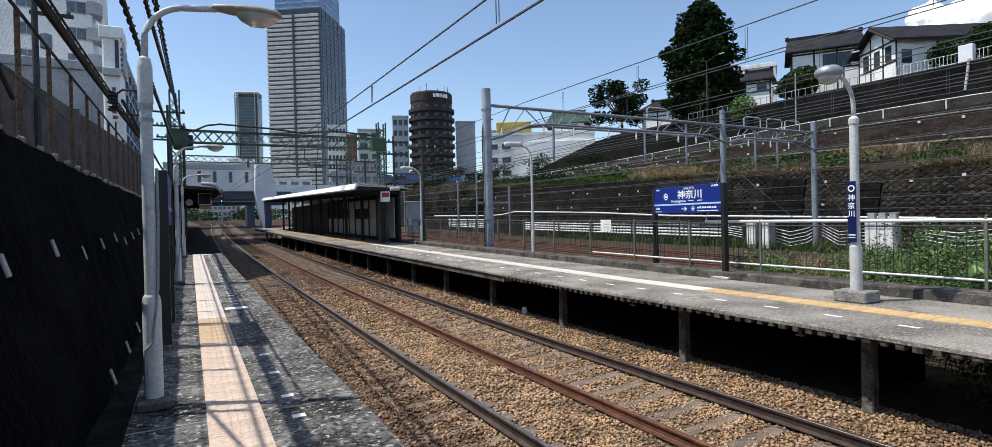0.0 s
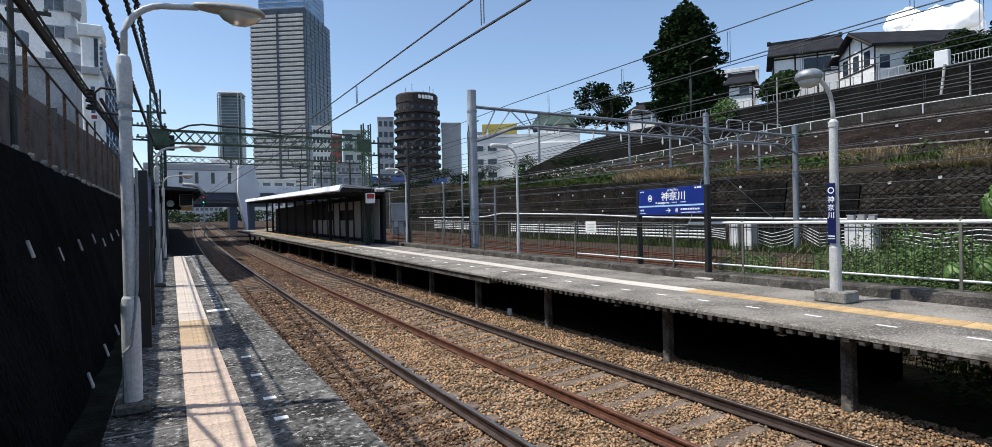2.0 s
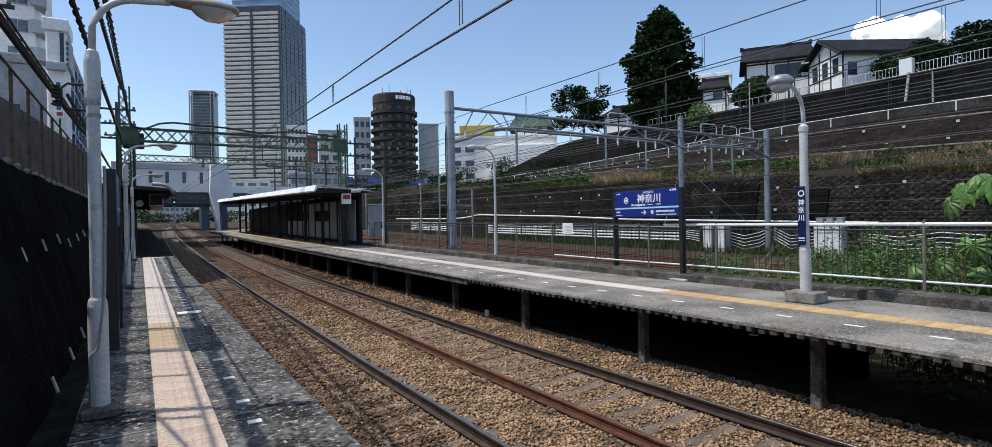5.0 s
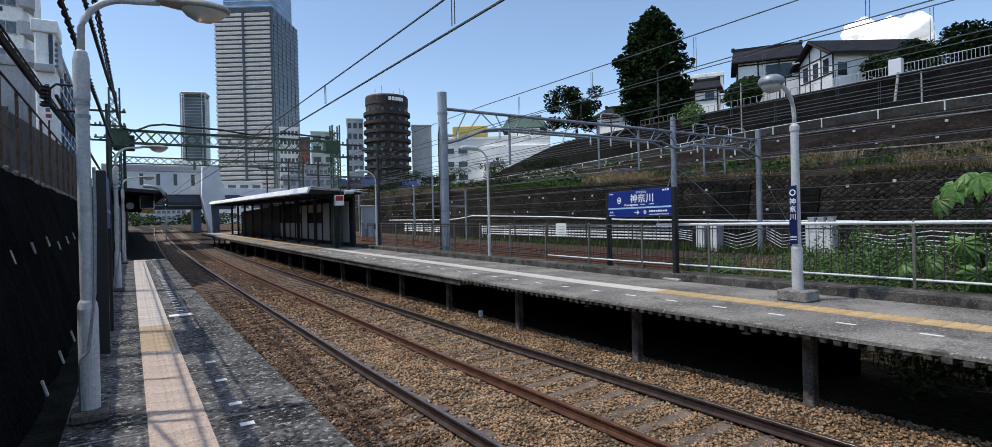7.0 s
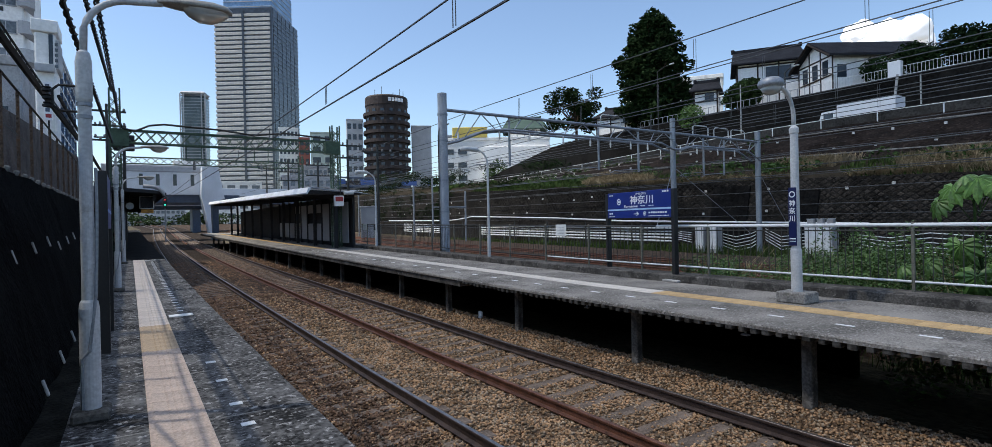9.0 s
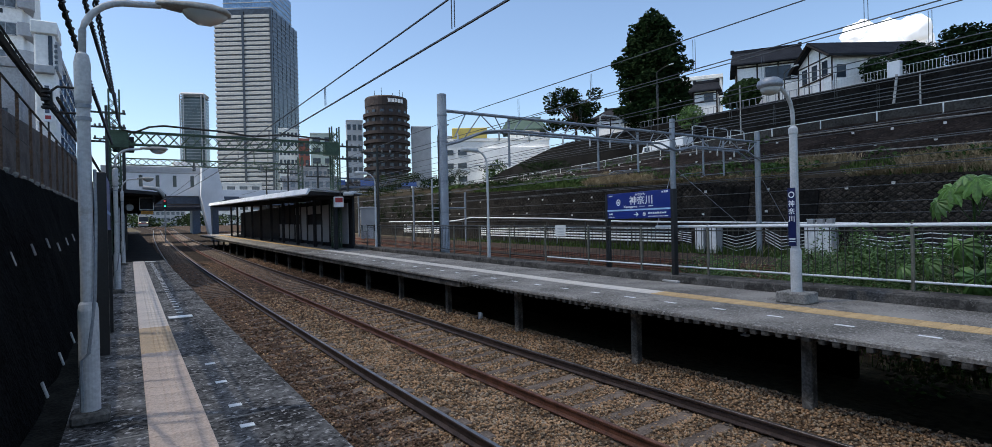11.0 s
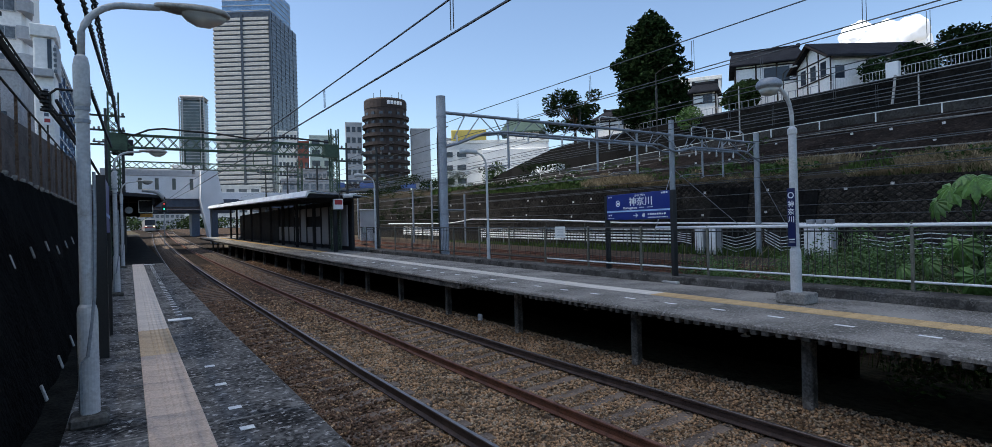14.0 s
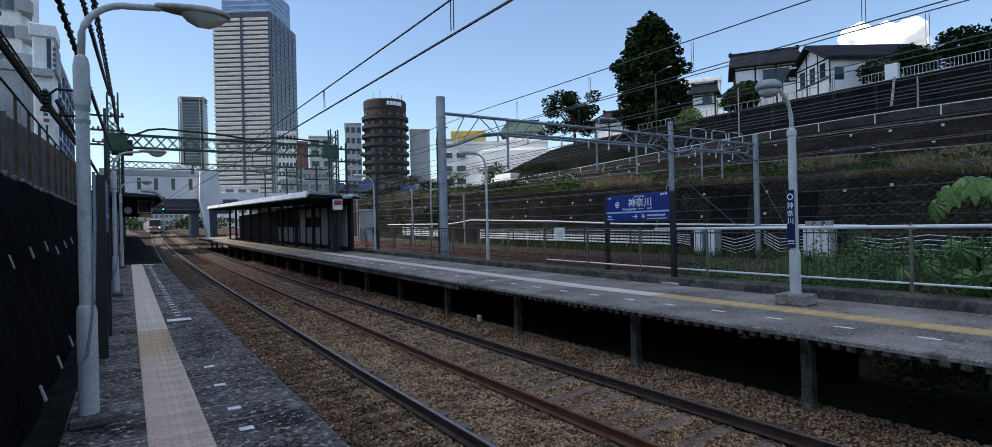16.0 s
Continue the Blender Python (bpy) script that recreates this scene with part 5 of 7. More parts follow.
block("apartment_block", "pale blue-grey apartment block beside the round one", "apartment building", (83.5, 240), 7, 15, 0, 47, "wall_grey", 10, 3, "glass_dark", -18)
block("storage_silo", "plain pale grey narrow building", "building", (114.2, 237), 9, 12, 0, 46, "wall_grey", 10, 0, turn=-24)
block("office_block", "white office block with rows of small windows", "office building", (67.5, 292), 9, 14, 0, 50, "wall_white", 11, 5, turn=-13)
block("apartment_block", "red-brown narrow apartment block", "apartment building", (74.2, 288), 5, 14, 0, 45, "wall_red", 10, 2, turn=-13)
block("office_block", "pale green rendered building", "office building", (77.5, 268), 11, 14, 0, 45, "wall_green", 9, 2, turn=-15)
block("office_block", "white low building with a yellow roof sign", "office building", (83, 127.5), 30, 16, 0, 23.5, "wall_white", 6, 0, "glass_mid", turn=-34)
white_block = bpy.data.objects["office_block.002"]
for k, (x_, w_, z_) in enumerate(((-12.3, 2.6, 20.6), (-8.6, 2.4, 20.6), (-12.3, 2.6, 17.0), (-8.6, 2.4, 17.0), (-12.3, 2.6, 13.4), (-8.6, 2.4, 13.4), (4.5, 0.9, 17.0), (10.5, 0.8, 19.0))):
    part("window", Build().box(x_ - w_ / 2, x_ + w_ / 2, -0.1, 0.2, z_ - 0.7, z_ + 0.7), "glass_dark", white_block)
part("wing", Build().box(-3.0, 15.0, -1.2, 0.1, 0, 21.6, 0.05), "wall_bright", white_block)
part("roof_rail", Build().box(-14.5, -3.5, 0.3, 0.5, 24.2, 25.2), "steel_grey", white_block)
part_y = block("roof_hoarding", "yellow hoarding on a white roof", "billboard", (77.5, 131), 9.5, 1, 24.25, 27.2, "wall_yellow", 1, 0, turn=-34, roof=False)
apt = block("apartment_block", "tall white apartment block with rounded corner balconies", "apartment building", (-13.2, 72), 9.6, 14, 0, 32, "wall_bright", 11, 0, "glass_mid", turn=0)
for j_ in range(11):
    z_ = 2.55 + j_ * 2.72
    for x_ in (3.45, -0.6, -3.6):
        wd = part("window", Build().box(x_ - 0.78, x_ + 0.78, -0.06, 0.2, z_ - 0.55, z_ + 0.55), "glass_mid", apt)
        part("frame", Build().box(x_ - 0.86, x_ + 0.86, -0.1, 0.0, z_ - 0.66, z_ - 0.56).box(x_ - 0.86, x_ + 0.86, -0.08, 0.0, z_ + 0.55, z_ + 0.62).box(x_ - 0.03, x_ + 0.03, -0.09, 0.0, z_ - 0.56, z_ + 0.56), "wall_grey", wd)
    bal = Build()
    arc = [(4.75 + 0.95 * math.sin(radians(a)), 0.25 - 0.95 * math.cos(radians(a))) for a in range(-20, 121, 20)] + [(5.3, 2.6)]
    m_ = len(arc)
    bal.add([(x_, y_, z_ + dz) for dz in (-0.62, 0.62) for x_, y_ in arc], [(k, k + 1, m_ + k + 1, m_ + k) for k in range(m_ - 1)] + [tuple(range(m_)), tuple(range(2 * m_ - 1, m_ - 1, -1))])
    part("balcony", bal, "wall_grey", apt, "rounded pale balcony front")
annex = block("apartment_block", "lower grey rendered building before the apartment block", "apartment building", (-12.2, 62), 9.5, 9, 0, 15.6, "wall_taupe", 5, 0, turn=0)
for x_, z_ in ((-3.0, 12.6), (1.25, 12.6), (1.25, 9.9), (-3.0, 9.9), (3.4, 11.8)):
    part("window", Build().box(x_ - 0.42, x_ + 0.42, -0.08, 0.1, z_ - 0.28, z_ + 0.28), "glass_dark", annex)
nb = block("office_block", "white narrow building with a dark stair slot", "office building", (-4.35, 46), 1.08, 2.5, 0, 14.3, "wall_bright", 6, 0, turn=0)
part("stair_slot", Build().box(0.2, 0.42, -0.05, 0.2, 12.2, 14.2), "glass_dark", nb)
part("lift_tower", Build().box(0.44, 0.72, 0.1, 2.4, 12.0, 13.9, 0.03), "wall_grey", nb)
for k in range(5):
    part("lift_window", Build().box(0.5, 0.66, 0.06, 0.2, 12.1 + k * 0.35, 12.3 + k * 0.35), "glass_mid", nb)
part("balcony", Build().box(-0.5, 0.5, -0.45, 0.1, 11.7, 12.2, 0.03), "wall_grey", nb)
vs_ = thing("shop_sign", "tall white shop sign with illegible dark and pink blocks", "sign", at=pose(-4.2, 45.6, 0) @ Matrix.Scale(0.76, 4))
part("panel", Build().box(-0.27, 0.27, -0.06, 0.06, 11.3, 14.5, 0.02), "sign_white", vs_)
part("post", Build().box(-0.06, 0.06, 0.06, 0.16, 0.5, 14.3), "fence_iron", vs_)
for k in range(6):
    part("character_bar", Build().box(-0.2, 0.2 - 0.1 * (k % 2), -0.07, -0.06, 11.5 + 0.5 * k, 11.82 + 0.5 * k), "bridge_dark" if k % 3 else "train_red", vs_)
gl = thing("office_block", "blue glass office building with horizontal mullions", "office building", "city buildings", at=pose(-6.9, 48.7, 0))
part("wall", Build().box(1.85, 2.95, 0.0, 14.5, 0, 13.9, 0.05), "glass_blue", gl)
part("parapet", Build().box(1.8, 3.05, -0.05, 14.6, 13.9, 14.25, 0.03), "wall_grey", gl)
part("corner_post", Build().box(2.75, 3.05, -0.08, 0.3, 0, 14.0, 0.02), "bridge_dark", gl)
for k in range(13):
    part("mullion", Build().box(2.94, 3.03, 0.3, 14.5, 1.0 + k * 1.05, 1.1 + k * 1.05), "wall_white", gl)
for k in range(5):
    part("mullion", Build().box(2.94, 3.04, 2.9 * k + 2.6, 2.9 * k + 2.72, 0, 13.9), "bridge_dark", gl)
up = thing("utility_pole", "dark street utility pole with a transformer behind the fence", "pole", "utility poles", at=pose(-3.1, 17.0, 2.3))
part("pole", Build().tube([(0, 0, 0), (-0.02, 0, 9.0)], 0.075, 10, 0.06), "fence_iron", up)
part("transformer", Build().lathe([(0.02, 3.5), (0.12, 3.53), (0.12, 3.85), (0.02, 3.9)], 12, (0.2, 0, 0)), "steel_grey", up)
for z_ in (4.35, 4.9, 6.1):
    part("cross_arm", Build().box(-0.1, 0.75, -0.04, 0.04, z_ - 0.04, z_ + 0.04), "fence_iron", up)
    for x_ in (0.35, 0.65):
        part("insulator", Build().lathe([(0.03, 0.04), (0.05, 0.07), (0.03, 0.13)], 8, (x_, 0, z_)), "old_concrete", up)
for i, (x, y, w, h, m_) in enumerate(((40, 150, 14, 14, "wall_taupe"), (55, 172, 16, 13, "bridge_dark"), (66, 190, 14, 16, "wall_dark"), (58, 220, 14, 24, "wall_taupe"), (-22, 330, 60, 22, "wall_grey"), (38, 340, 50, 26, "wall_white"), (14, 300, 16, 13, "wall_grey"), (110, 170, 20, 20, "wall_white"), (126, 200, 16, 26, "wall_grey"))):
    block("low_building", "low pale city building behind the station", "building", (x, y), w, 14, 0, h, m_, 5, 8, "glass_mid", turn=-math.degrees(math.atan2(x, y)))


# ---- houses on the hill ----
def house(label, x, y, w, d, z, h, roof_h, turn, over=0.9, roof="roof_tile", ridge=0.72):
    t = thing("house", label, "house", "hill houses", at=pose(x, y, z, 0, 0, turn))
    part("wall", Build().box(-w / 2, w / 2, -d / 2, d / 2, 0, h), "wall_bright", t)
    rb = Build()
    a, b = w / 2 + over, d / 2 + over
    rb.add([(-a, -b, h), (a, -b, h), (a, b, h), (-a, b, h), (-a * ridge, 0, h + roof_h), (a * ridge, 0, h + roof_h), (-a, -b, h - 0.15), (a, -b, h - 0.15), (a, b, h - 0.15), (-a, b, h - 0.15)],
           [(0, 1, 5, 4), (2, 3, 4, 5), (1, 2, 5), (3, 0, 4), (9, 8, 7, 6), (0, 6, 7, 1), (1, 7, 8, 2), (2, 8, 9, 3), (3, 9, 6, 0)])
    rb.box(-a * ridge - 0.1, a * ridge + 0.1, -0.2, 0.2, h + roof_h - 0.1, h + roof_h + 0.25)
    for sx in (-1, 1):
        rb.box(sx * (a * ridge) - 0.22, sx * (a * ridge) + 0.22, -0.26, 0.26, h + roof_h - 0.1, h + roof_h + 0.42, 0.08)
    part("roof", rb, roof, t, "dark grey tiled roof" if roof == "roof_tile" else "green metal roof")
    for x_ in steps(-w / 2, w / 2, 2.4):
        part("timber", Build().box(x_ - 0.09, x_ + 0.09, -d / 2 - 0.04, -d / 2 + 0.02, 0, h), "timber_dark", t)
    part("timber", Build().box(-w / 2, w / 2, -d / 2 - 0.045, -d / 2 + 0.02, h * 0.62, h * 0.62 + 0.16), "timber_dark", t)
    for y_ in steps(-d / 2, d / 2, 3.2):
        part("timber", Build().box(-w / 2 - 0.04, -w / 2 + 0.02, y_ - 0.09, y_ + 0.09, 0, h), "timber_dark", t)
    part("timber", Build().box(-w / 2 - 0.05, w / 2, -d / 2 - 0.05, -d / 2 + 0.02, h - 0.5, h - 0.32), "timber_dark", t)
    part("window", Build().box(-w / 2 - 0.05, -w / 2 + 0.05, -d * 0.12, d * 0.1, h * 0.5, h * 0.72), "glass_dark", t)
    for x_, ww in ((w * 0.16, w * 0.2),):
        wi = part("window", Build().box(x_ - ww, x_ + ww, -d / 2 - 0.06, -d / 2 + 0.05, h * 0.62, h * 0.9), "glass_dark", t)
        part("frame", Build().box(x_ - 0.04, x_ + 0.04, -d / 2 - 0.08, -d / 2, h * 0.62, h * 0.9), "timber_dark", wi)
    return t


house("two-storey white house with dark timbers and a hipped tile roof", 70.4, 42.3, 7.2, 6.5, W3 - 0.1, 6.6, 2.4, -55, 0.7, ridge=0.93)
house("temple hall with a green roof above pale walls", 101, 138, 9, 9, 0.0, 28.6, 4.2, -36, 2.2, "roof_green")
house("small white garden house with a dark pointed roof", 66.3, 48.4, 2.9, 3, W3 - 0.1, 4.2, 1.4, -60, 0.6)
house("low white house with a grey roof at the hill's edge", 65.8, 62.2, 9, 5, W3 - 0.1, 3.0, 1.6, -60, 0.5)
block("apartment_block", "plain white apartment block behind the hill houses", "apartment building", (98, 80), 20, 8, W3 - 0.5, 30.5, "wall_white", 5, 6, turn=-55)


def gable_house(label, x, y, w, d, z, h, rise, turn, over=0.8):
    """Ridge along its own y, gable to the front."""
    t = thing("house", label, "house", "hill houses", at=pose(x, y, z, 0, 0, turn))
    wb = Build()
    wb.add([(-w / 2, -d / 2, 0), (w / 2, -d / 2, 0), (w / 2, -d / 2, h), (0, -d / 2, h + rise), (-w / 2, -d / 2, h), (-w / 2, d / 2, 0), (w / 2, d / 2, 0), (w / 2, d / 2, h), (0, d / 2, h + rise), (-w / 2, d / 2, h)],
           [(0, 1, 2, 3, 4), (9, 8, 7, 6, 5), (1, 6, 7, 2), (5, 0, 4, 9)])
    part("wall", wb, "wall_bright", t)
    k = rise / (w / 2)
    for s_ in (-1, 1):
        rb = Build()
        e = w / 2 + over
        rb.add([(0, yy, h + rise + zz) for yy in (-d / 2 - over, d / 2 + over) for zz in (0.05, 0.3)] + [(s_ * e, yy, h - over * k + zz) for yy in (-d / 2 - over, d / 2 + over) for zz in (0.05, 0.3)],
               [(0, 1, 3, 2), (4, 6, 7, 5), (0, 4, 5, 1), (2, 3, 7, 6), (1, 5, 7, 3), (0, 2, 6, 4)])
        part("roof", rb, "roof_tile", t, "dark grey tiled roof slope")
        part("bargeboard", Build().tube([(0, -d / 2 - over, h + rise), (s_ * e, -d / 2 - over, h - over * k)], 0.14, 4), "timber_dark", t)
    for x_ in (-w / 2, -w / 6, w / 6, w / 2):
        part("timber", Build().box(x_ - 0.09, x_ + 0.09, -d / 2 - 0.05, -d / 2 + 0.02, 0, h + rise * (1 - abs(x_) / (w / 2)) - 0.1), "timber_dark", t)
    for z_ in (h * 0.5, h * 0.95):
        part("timber", Build().box(-w / 2, w / 2, -d / 2 - 0.055, -d / 2 + 0.02, z_, z_ + 0.16), "timber_dark", t)
    for x_ in (-w * 0.3, 0.0, w * 0.3):
        part("window", Build().box(x_ - 0.5, x_ + 0.5, -d / 2 - 0.04, -d / 2 + 0.05, h * 0.55, h * 0.9), "glass_dark", t)
    for y_ in steps(-d / 2 + 1, d / 2 - 1, 3):
        part("window", Build().box(-w / 2 - 0.04, -w / 2 + 0.05, y_ - 0.5, y_ + 0.5, h * 0.45, h * 0.75), "glass_dark", t)
        part("window", Build().box(w / 2 - 0.05, w / 2 + 0.04, y_ - 0.5, y_ + 0.5, h * 0.45, h * 0.75), "glass_dark", t)
    return t


gable_house("white gabled house with dark timbers and a grey tile roof", 70.7, 30.9, 6.5, 11, W3 - 0.1, 4.7, 1.9, -122)


# ---- vegetation ----
def leaves(b, n, centre, radii, size, rng, hang=0.0, shape=None):
    """Small leaf clumps scattered through an uneven body."""
    for _ in range(n):
        while True:
            p = Vector((rng.uniform(-1, 1), rng.uniform(-1, 1), rng.uniform(-1, 1)))
            if p.length < 1 and p.length > 0.35:
                break
        q = Vector((p.x * radii[0], p.y * radii[1], p.z * radii[2]))
        if shape:
            q = shape(p, q)
        q += Vector(centre)
        s = size * rng.uniform(0.6, 1.4)
        a = Vector((rng.gauss(0, 1), rng.gauss(0, 1), rng.gauss(0, 0.6) - hang)).normalized()
        c_ = a.cross(Vector((rng.gauss(0, 1), rng.gauss(0, 1), rng.gauss(0, 1)))).normalized()
        e = a.cross(c_)
        b.add([q - a * s, q + c_ * s * 0.5 + e * s * 0.15, q + a * s, q - c_ * s * 0.5 + e * s * 0.15], [(0, 1, 2, 3)])
    return b


def tree(label, x, y, z, trunk_h, clumps, material, n, size, seed, tr=0.3):
    rng = random.Random(seed)
    t = thing("tree", label, "tree", "trees", at=pose(x, y, z))
    tb_ = Build().tube([(0, 0, -0.3), (0.05, 0, trunk_h * 0.5), (-0.05, 0.1, trunk_h)], tr, 10, tr * 0.35)
    for cx, cy, cz, rx, ry, rz in clumps:
        tb_.tube([(0, 0, min(trunk_h * 0.6, cz)), (cx * 0.6, cy * 0.6, cz * 0.9), (cx, cy, cz)], tr * 0.4, 6, 0.03)
    part("trunk", tb_, "bark", t)
    lb_ = Build()
    for cx, cy, cz, rx, ry, rz in clumps:
        leaves(lb_, int(n * rx * ry * rz), (cx, cy, cz), (rx, ry, rz), size, rng)
    part("crown", lb_, material, t)
    return t


rng = random.Random(4)
big = [(0, 0, 3.0, 4.6, 4.2, 3.0), (0.2, 0, 6.6, 4.9, 4.4, 3.2), (0, 0.2, 10.2, 4.6, 4.2, 3.2), (0.3, 0.2, 13.4, 3.7, 3.6, 2.9), (0.2, 0, 16.2, 2.5, 2.5, 2.2), (0.4, 0.4, 17.9, 1.3, 1.3, 1.4)]
for _ in range(70):
    a_, z_ = rng.uniform(0, math.tau), rng.uniform(1.5, 17.0)
    reach = (5.3 if z_ < 9 else 5.3 - 0.42 * (z_ - 9)) * rng.uniform(0.8, 1.16)
    big.append((math.cos(a_) * reach, math.sin(a_) * reach, z_, rng.uniform(0.8, 1.4), rng.uniform(0.8, 1.4), rng.uniform(0.6, 1.3)))
tree("tall dense dark conical tree on the hill", 66.5, 57.9, W3 - 0.3, 16, big, "leaf_dark", 75, 0.34, 1, 0.5)
tree("round dark broadleaf tree with an open crown", 67, 76, wt(76) - 0.4, 7, [(rng.uniform(-4.2, 4.2), rng.uniform(-4.2, 4.2), rng.uniform(4.6, 10), 1.5, 1.5, 1.2) for _ in range(30)], "leaf_dark", 75, 0.26, 2, 0.35)
tree("small bright green shrub on the slope", 60.9, 46.8, 12.9, 1.5, [(0, 0, 1.5, 1.9, 1.7, 1.6), (0.8, 0.4, 2.2, 1.2, 1.2, 1.1)], "leaf_fresh", 170, 0.17, 3, 0.1)
tree("round green garden tree before a house", 63.8, 41.3, W3 - 0.2, 2.8, [(0, 0, 2.3, 2.1, 2.3, 1.6), (0.4, -0.5, 3.2, 1.5, 1.7, 1.1), (-0.4, 1.2, 1.9, 1.4, 1.4, 1.1)], "leaf_green", 420, 0.2, 5, 0.12)
tree("dark shrubs beside the garden house", 66, 53.5, W3 - 0.2, 2.0, [(0, 0, 1.4, 2.2, 1.9, 1.5)], "leaf_dark", 160, 0.18, 6, 0.1)
for k, (x, y, s) in enumerate(((65.5, 27.0, 0.8), (66.5, 24.0, 1.0), (67, 20.0, 1.15), (68, 16.0, 1.25))):
    tree("dark garden tree beside the hill houses", x, y, W3 - 0.2, 3 * s, [(0, 0, 2.6 * s, 2.2 * s, 2.2 * s, 1.8 * s), (0.8, 0.9, 3.5 * s, 1.6 * s, 1.6 * s, 1.3 * s), (-1.2, -1.4, 2.0 * s, 1.7 * s, 1.7 * s, 1.3 * s)], "leaf_dark", 110, 0.22, 40 + k, 0.15)

# ---- hillside details ----
wallm = bpy.data.objects["wall_middle"]
gr = thing("guard_rail", "pale tubular guard rail along the hill road", "guard rail")
part("rail", Build().tube([(51.6, y, guard_z(y) + 0.05) for y in steps(-60, 130, 5)], 0.034, 6), "rail_white", gr)
part("parapet", Build().add([(x, y, z) for y in steps(-60, 130, 5) for x, z in ((52.3, road_z(y) - 0.1), (52.3, road_z(y) + 1.2), (52.5, road_z(y) + 1.2), (52.5, road_z(y) - 0.1))], [(i * 4 + k, i * 4 + (k + 1) % 4, i * 4 + 4 + (k + 1) % 4, i * 4 + 4 + k) for i in range(38) for k in range(4)]), "parapet_stone", gr, "low weathered concrete parapet")
pm = Build().tube([(0, 0, -0.9), (0, 0, 0.08)], 0.05, 6).mesh("post", "rail_white")
for y in steps(-55, 125, 4.5):
    part("post", pm, None, gr).location = (51.6, y, guard_z(y))
blk = Build().box(-0.1, 0.1, -0.9, 0.9, 0, 0.4, 0.03).mesh("kerb_block", "pale_concrete")
for y in steps(4, 24, 2.6):
    part("kerb_block", blk, None, gr).location = (59.2, y, road_z(y) + 0.02)


def on_middle(u, y):
    """A point on the middle revetment, u from foot to top."""
    a, b = (45.3, w1(y) + 1.2), (51.7, road_z(y) + 0.3)
    return a[0] + (b[0] - a[0]) * u, a[1] + (b[1] - a[1]) * u


rngh = random.Random(11)
plm = Build().box(-0.04, 0.04, -0.1, 0.1, -0.09, 0.09, 0.01).mesh("drain_plate", "plate_grey")
for y in steps(-6, 70, 3.2):
    for u in (0.3, 0.66):
        if rngh.random() < 0.75:
            x, z = on_middle(u, y)
            part("drain_plate", plm, None, wallm).location = (x - 0.35 if u < 0.5 else x - 0.3, y + rngh.uniform(-0.5, 0.5), z + 0.2)
for u in (0.2, 0.52, 0.8):
    part("ledge", Build().tube([(on_middle(u, y)[0] - 0.25, y, on_middle(u, y)[1] + 0.15) for y in steps(-60, 120, 5)], 0.06, 5), "old_concrete", wallm, "thin concrete ledge")
lowm = bpy.data.objects["wall_lower"]
for y in steps(-6, 95, 2.7):
    for z in (1.3, 2.9):
        if rngh.random() < 0.7:
            zz = z + 0.02 * y + rngh.uniform(-0.2, 0.2)
            part("drain_plate", plm, None, lowm).location = (39.0 + 1.2 * (zz + 1.6) / (w1(y) + 1.6) - 0.05, y, zz)
# stone facing: square stones set on their points, joints recessed between them
stm, old_stm = Build(), Build()
ROWS = 26
for j in range(ROWS):
    y = -14.0
    while y < 74:
        z0 = -1.0 + G(y)
        H = w1(y) - z0
        zc = z0 + H * (j + 0.5) / ROWS
        yy = y + (0.27 if j % 2 else 0)
        q = H / ROWS * 0.92
        s = 0.235
        lean_ = 1.2 / (w1(y) + 1.6)
        xx = 39.0 + (zc + 1.6) * lean_
        o = 0.015 + 0.05 * rngh.random()
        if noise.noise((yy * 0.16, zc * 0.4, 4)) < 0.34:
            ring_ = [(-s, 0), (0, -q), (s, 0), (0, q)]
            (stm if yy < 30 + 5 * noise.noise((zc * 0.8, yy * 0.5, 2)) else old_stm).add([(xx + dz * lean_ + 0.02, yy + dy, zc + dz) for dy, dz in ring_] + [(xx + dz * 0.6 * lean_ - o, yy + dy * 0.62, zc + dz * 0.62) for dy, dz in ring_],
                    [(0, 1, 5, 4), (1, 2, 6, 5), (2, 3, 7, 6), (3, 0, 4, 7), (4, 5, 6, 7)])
        y += 0.54
part("facing_stones", stm, "facing_stone", lowm, "brown square stones set on their points")["kind"] = "stuff"
part("blackened_stones", old_stm, "facing_stone_black", lowm, "near-black square stones of the wall's farther part")["kind"] = "stuff"
for y0_, y1_, h_ in ((25.5, 28.7, 0.93), (20.3, 21.6, 0.85)):
    slab = Build()
    top_ = [-1.5 + (w1(y_) + 1.5) * h_ for y_ in (y0_, y1_)]
    slab.add([(39.0 + (z_ + 1.6) * 1.2 / (w1(y_) + 1.6) - d_, y_, z_) for d_ in (0.16, -0.1) for y_, z_ in ((y0_, -1.5), (y1_, -1.5), (y1_, top_[1]), (y0_, top_[0]))],
             [(0, 3, 2, 1), (4, 5, 6, 7), (0, 1, 5, 4), (1, 2, 6, 5), (2, 3, 7, 6), (3, 0, 4, 7)])
    part("patch_slab", slab, "upper_wall", lowm, "smooth blackened concrete repair")

# fence, box and signs on top of the upper wall
hf = thing("hill_fence", "white picket railing on top of the retaining wall", "fence")
for z in (0.15, 1.0):
    part("rail", Build().tube([(61.5, 12, W3 + z), (61.5, 30, W3 + z)], 0.022, 6), "rail_white", hf)
pk = Build().box(-0.012, 0.012, -0.012, 0.012, 0.0, 1.0).mesh("picket", "rail_white")
for y in steps(12, 30, 0.3):
    part("picket", pk, None, hf).location = (61.5, y, W3)
hf2 = thing("hill_fence", "low wire railing before the hill houses", "fence")
part("rail", Build().tube([(61.5, 31, W3 + 0.9), (61.5, 56, W3 + 0.9)], 0.03, 6), "steel_grey", hf2)
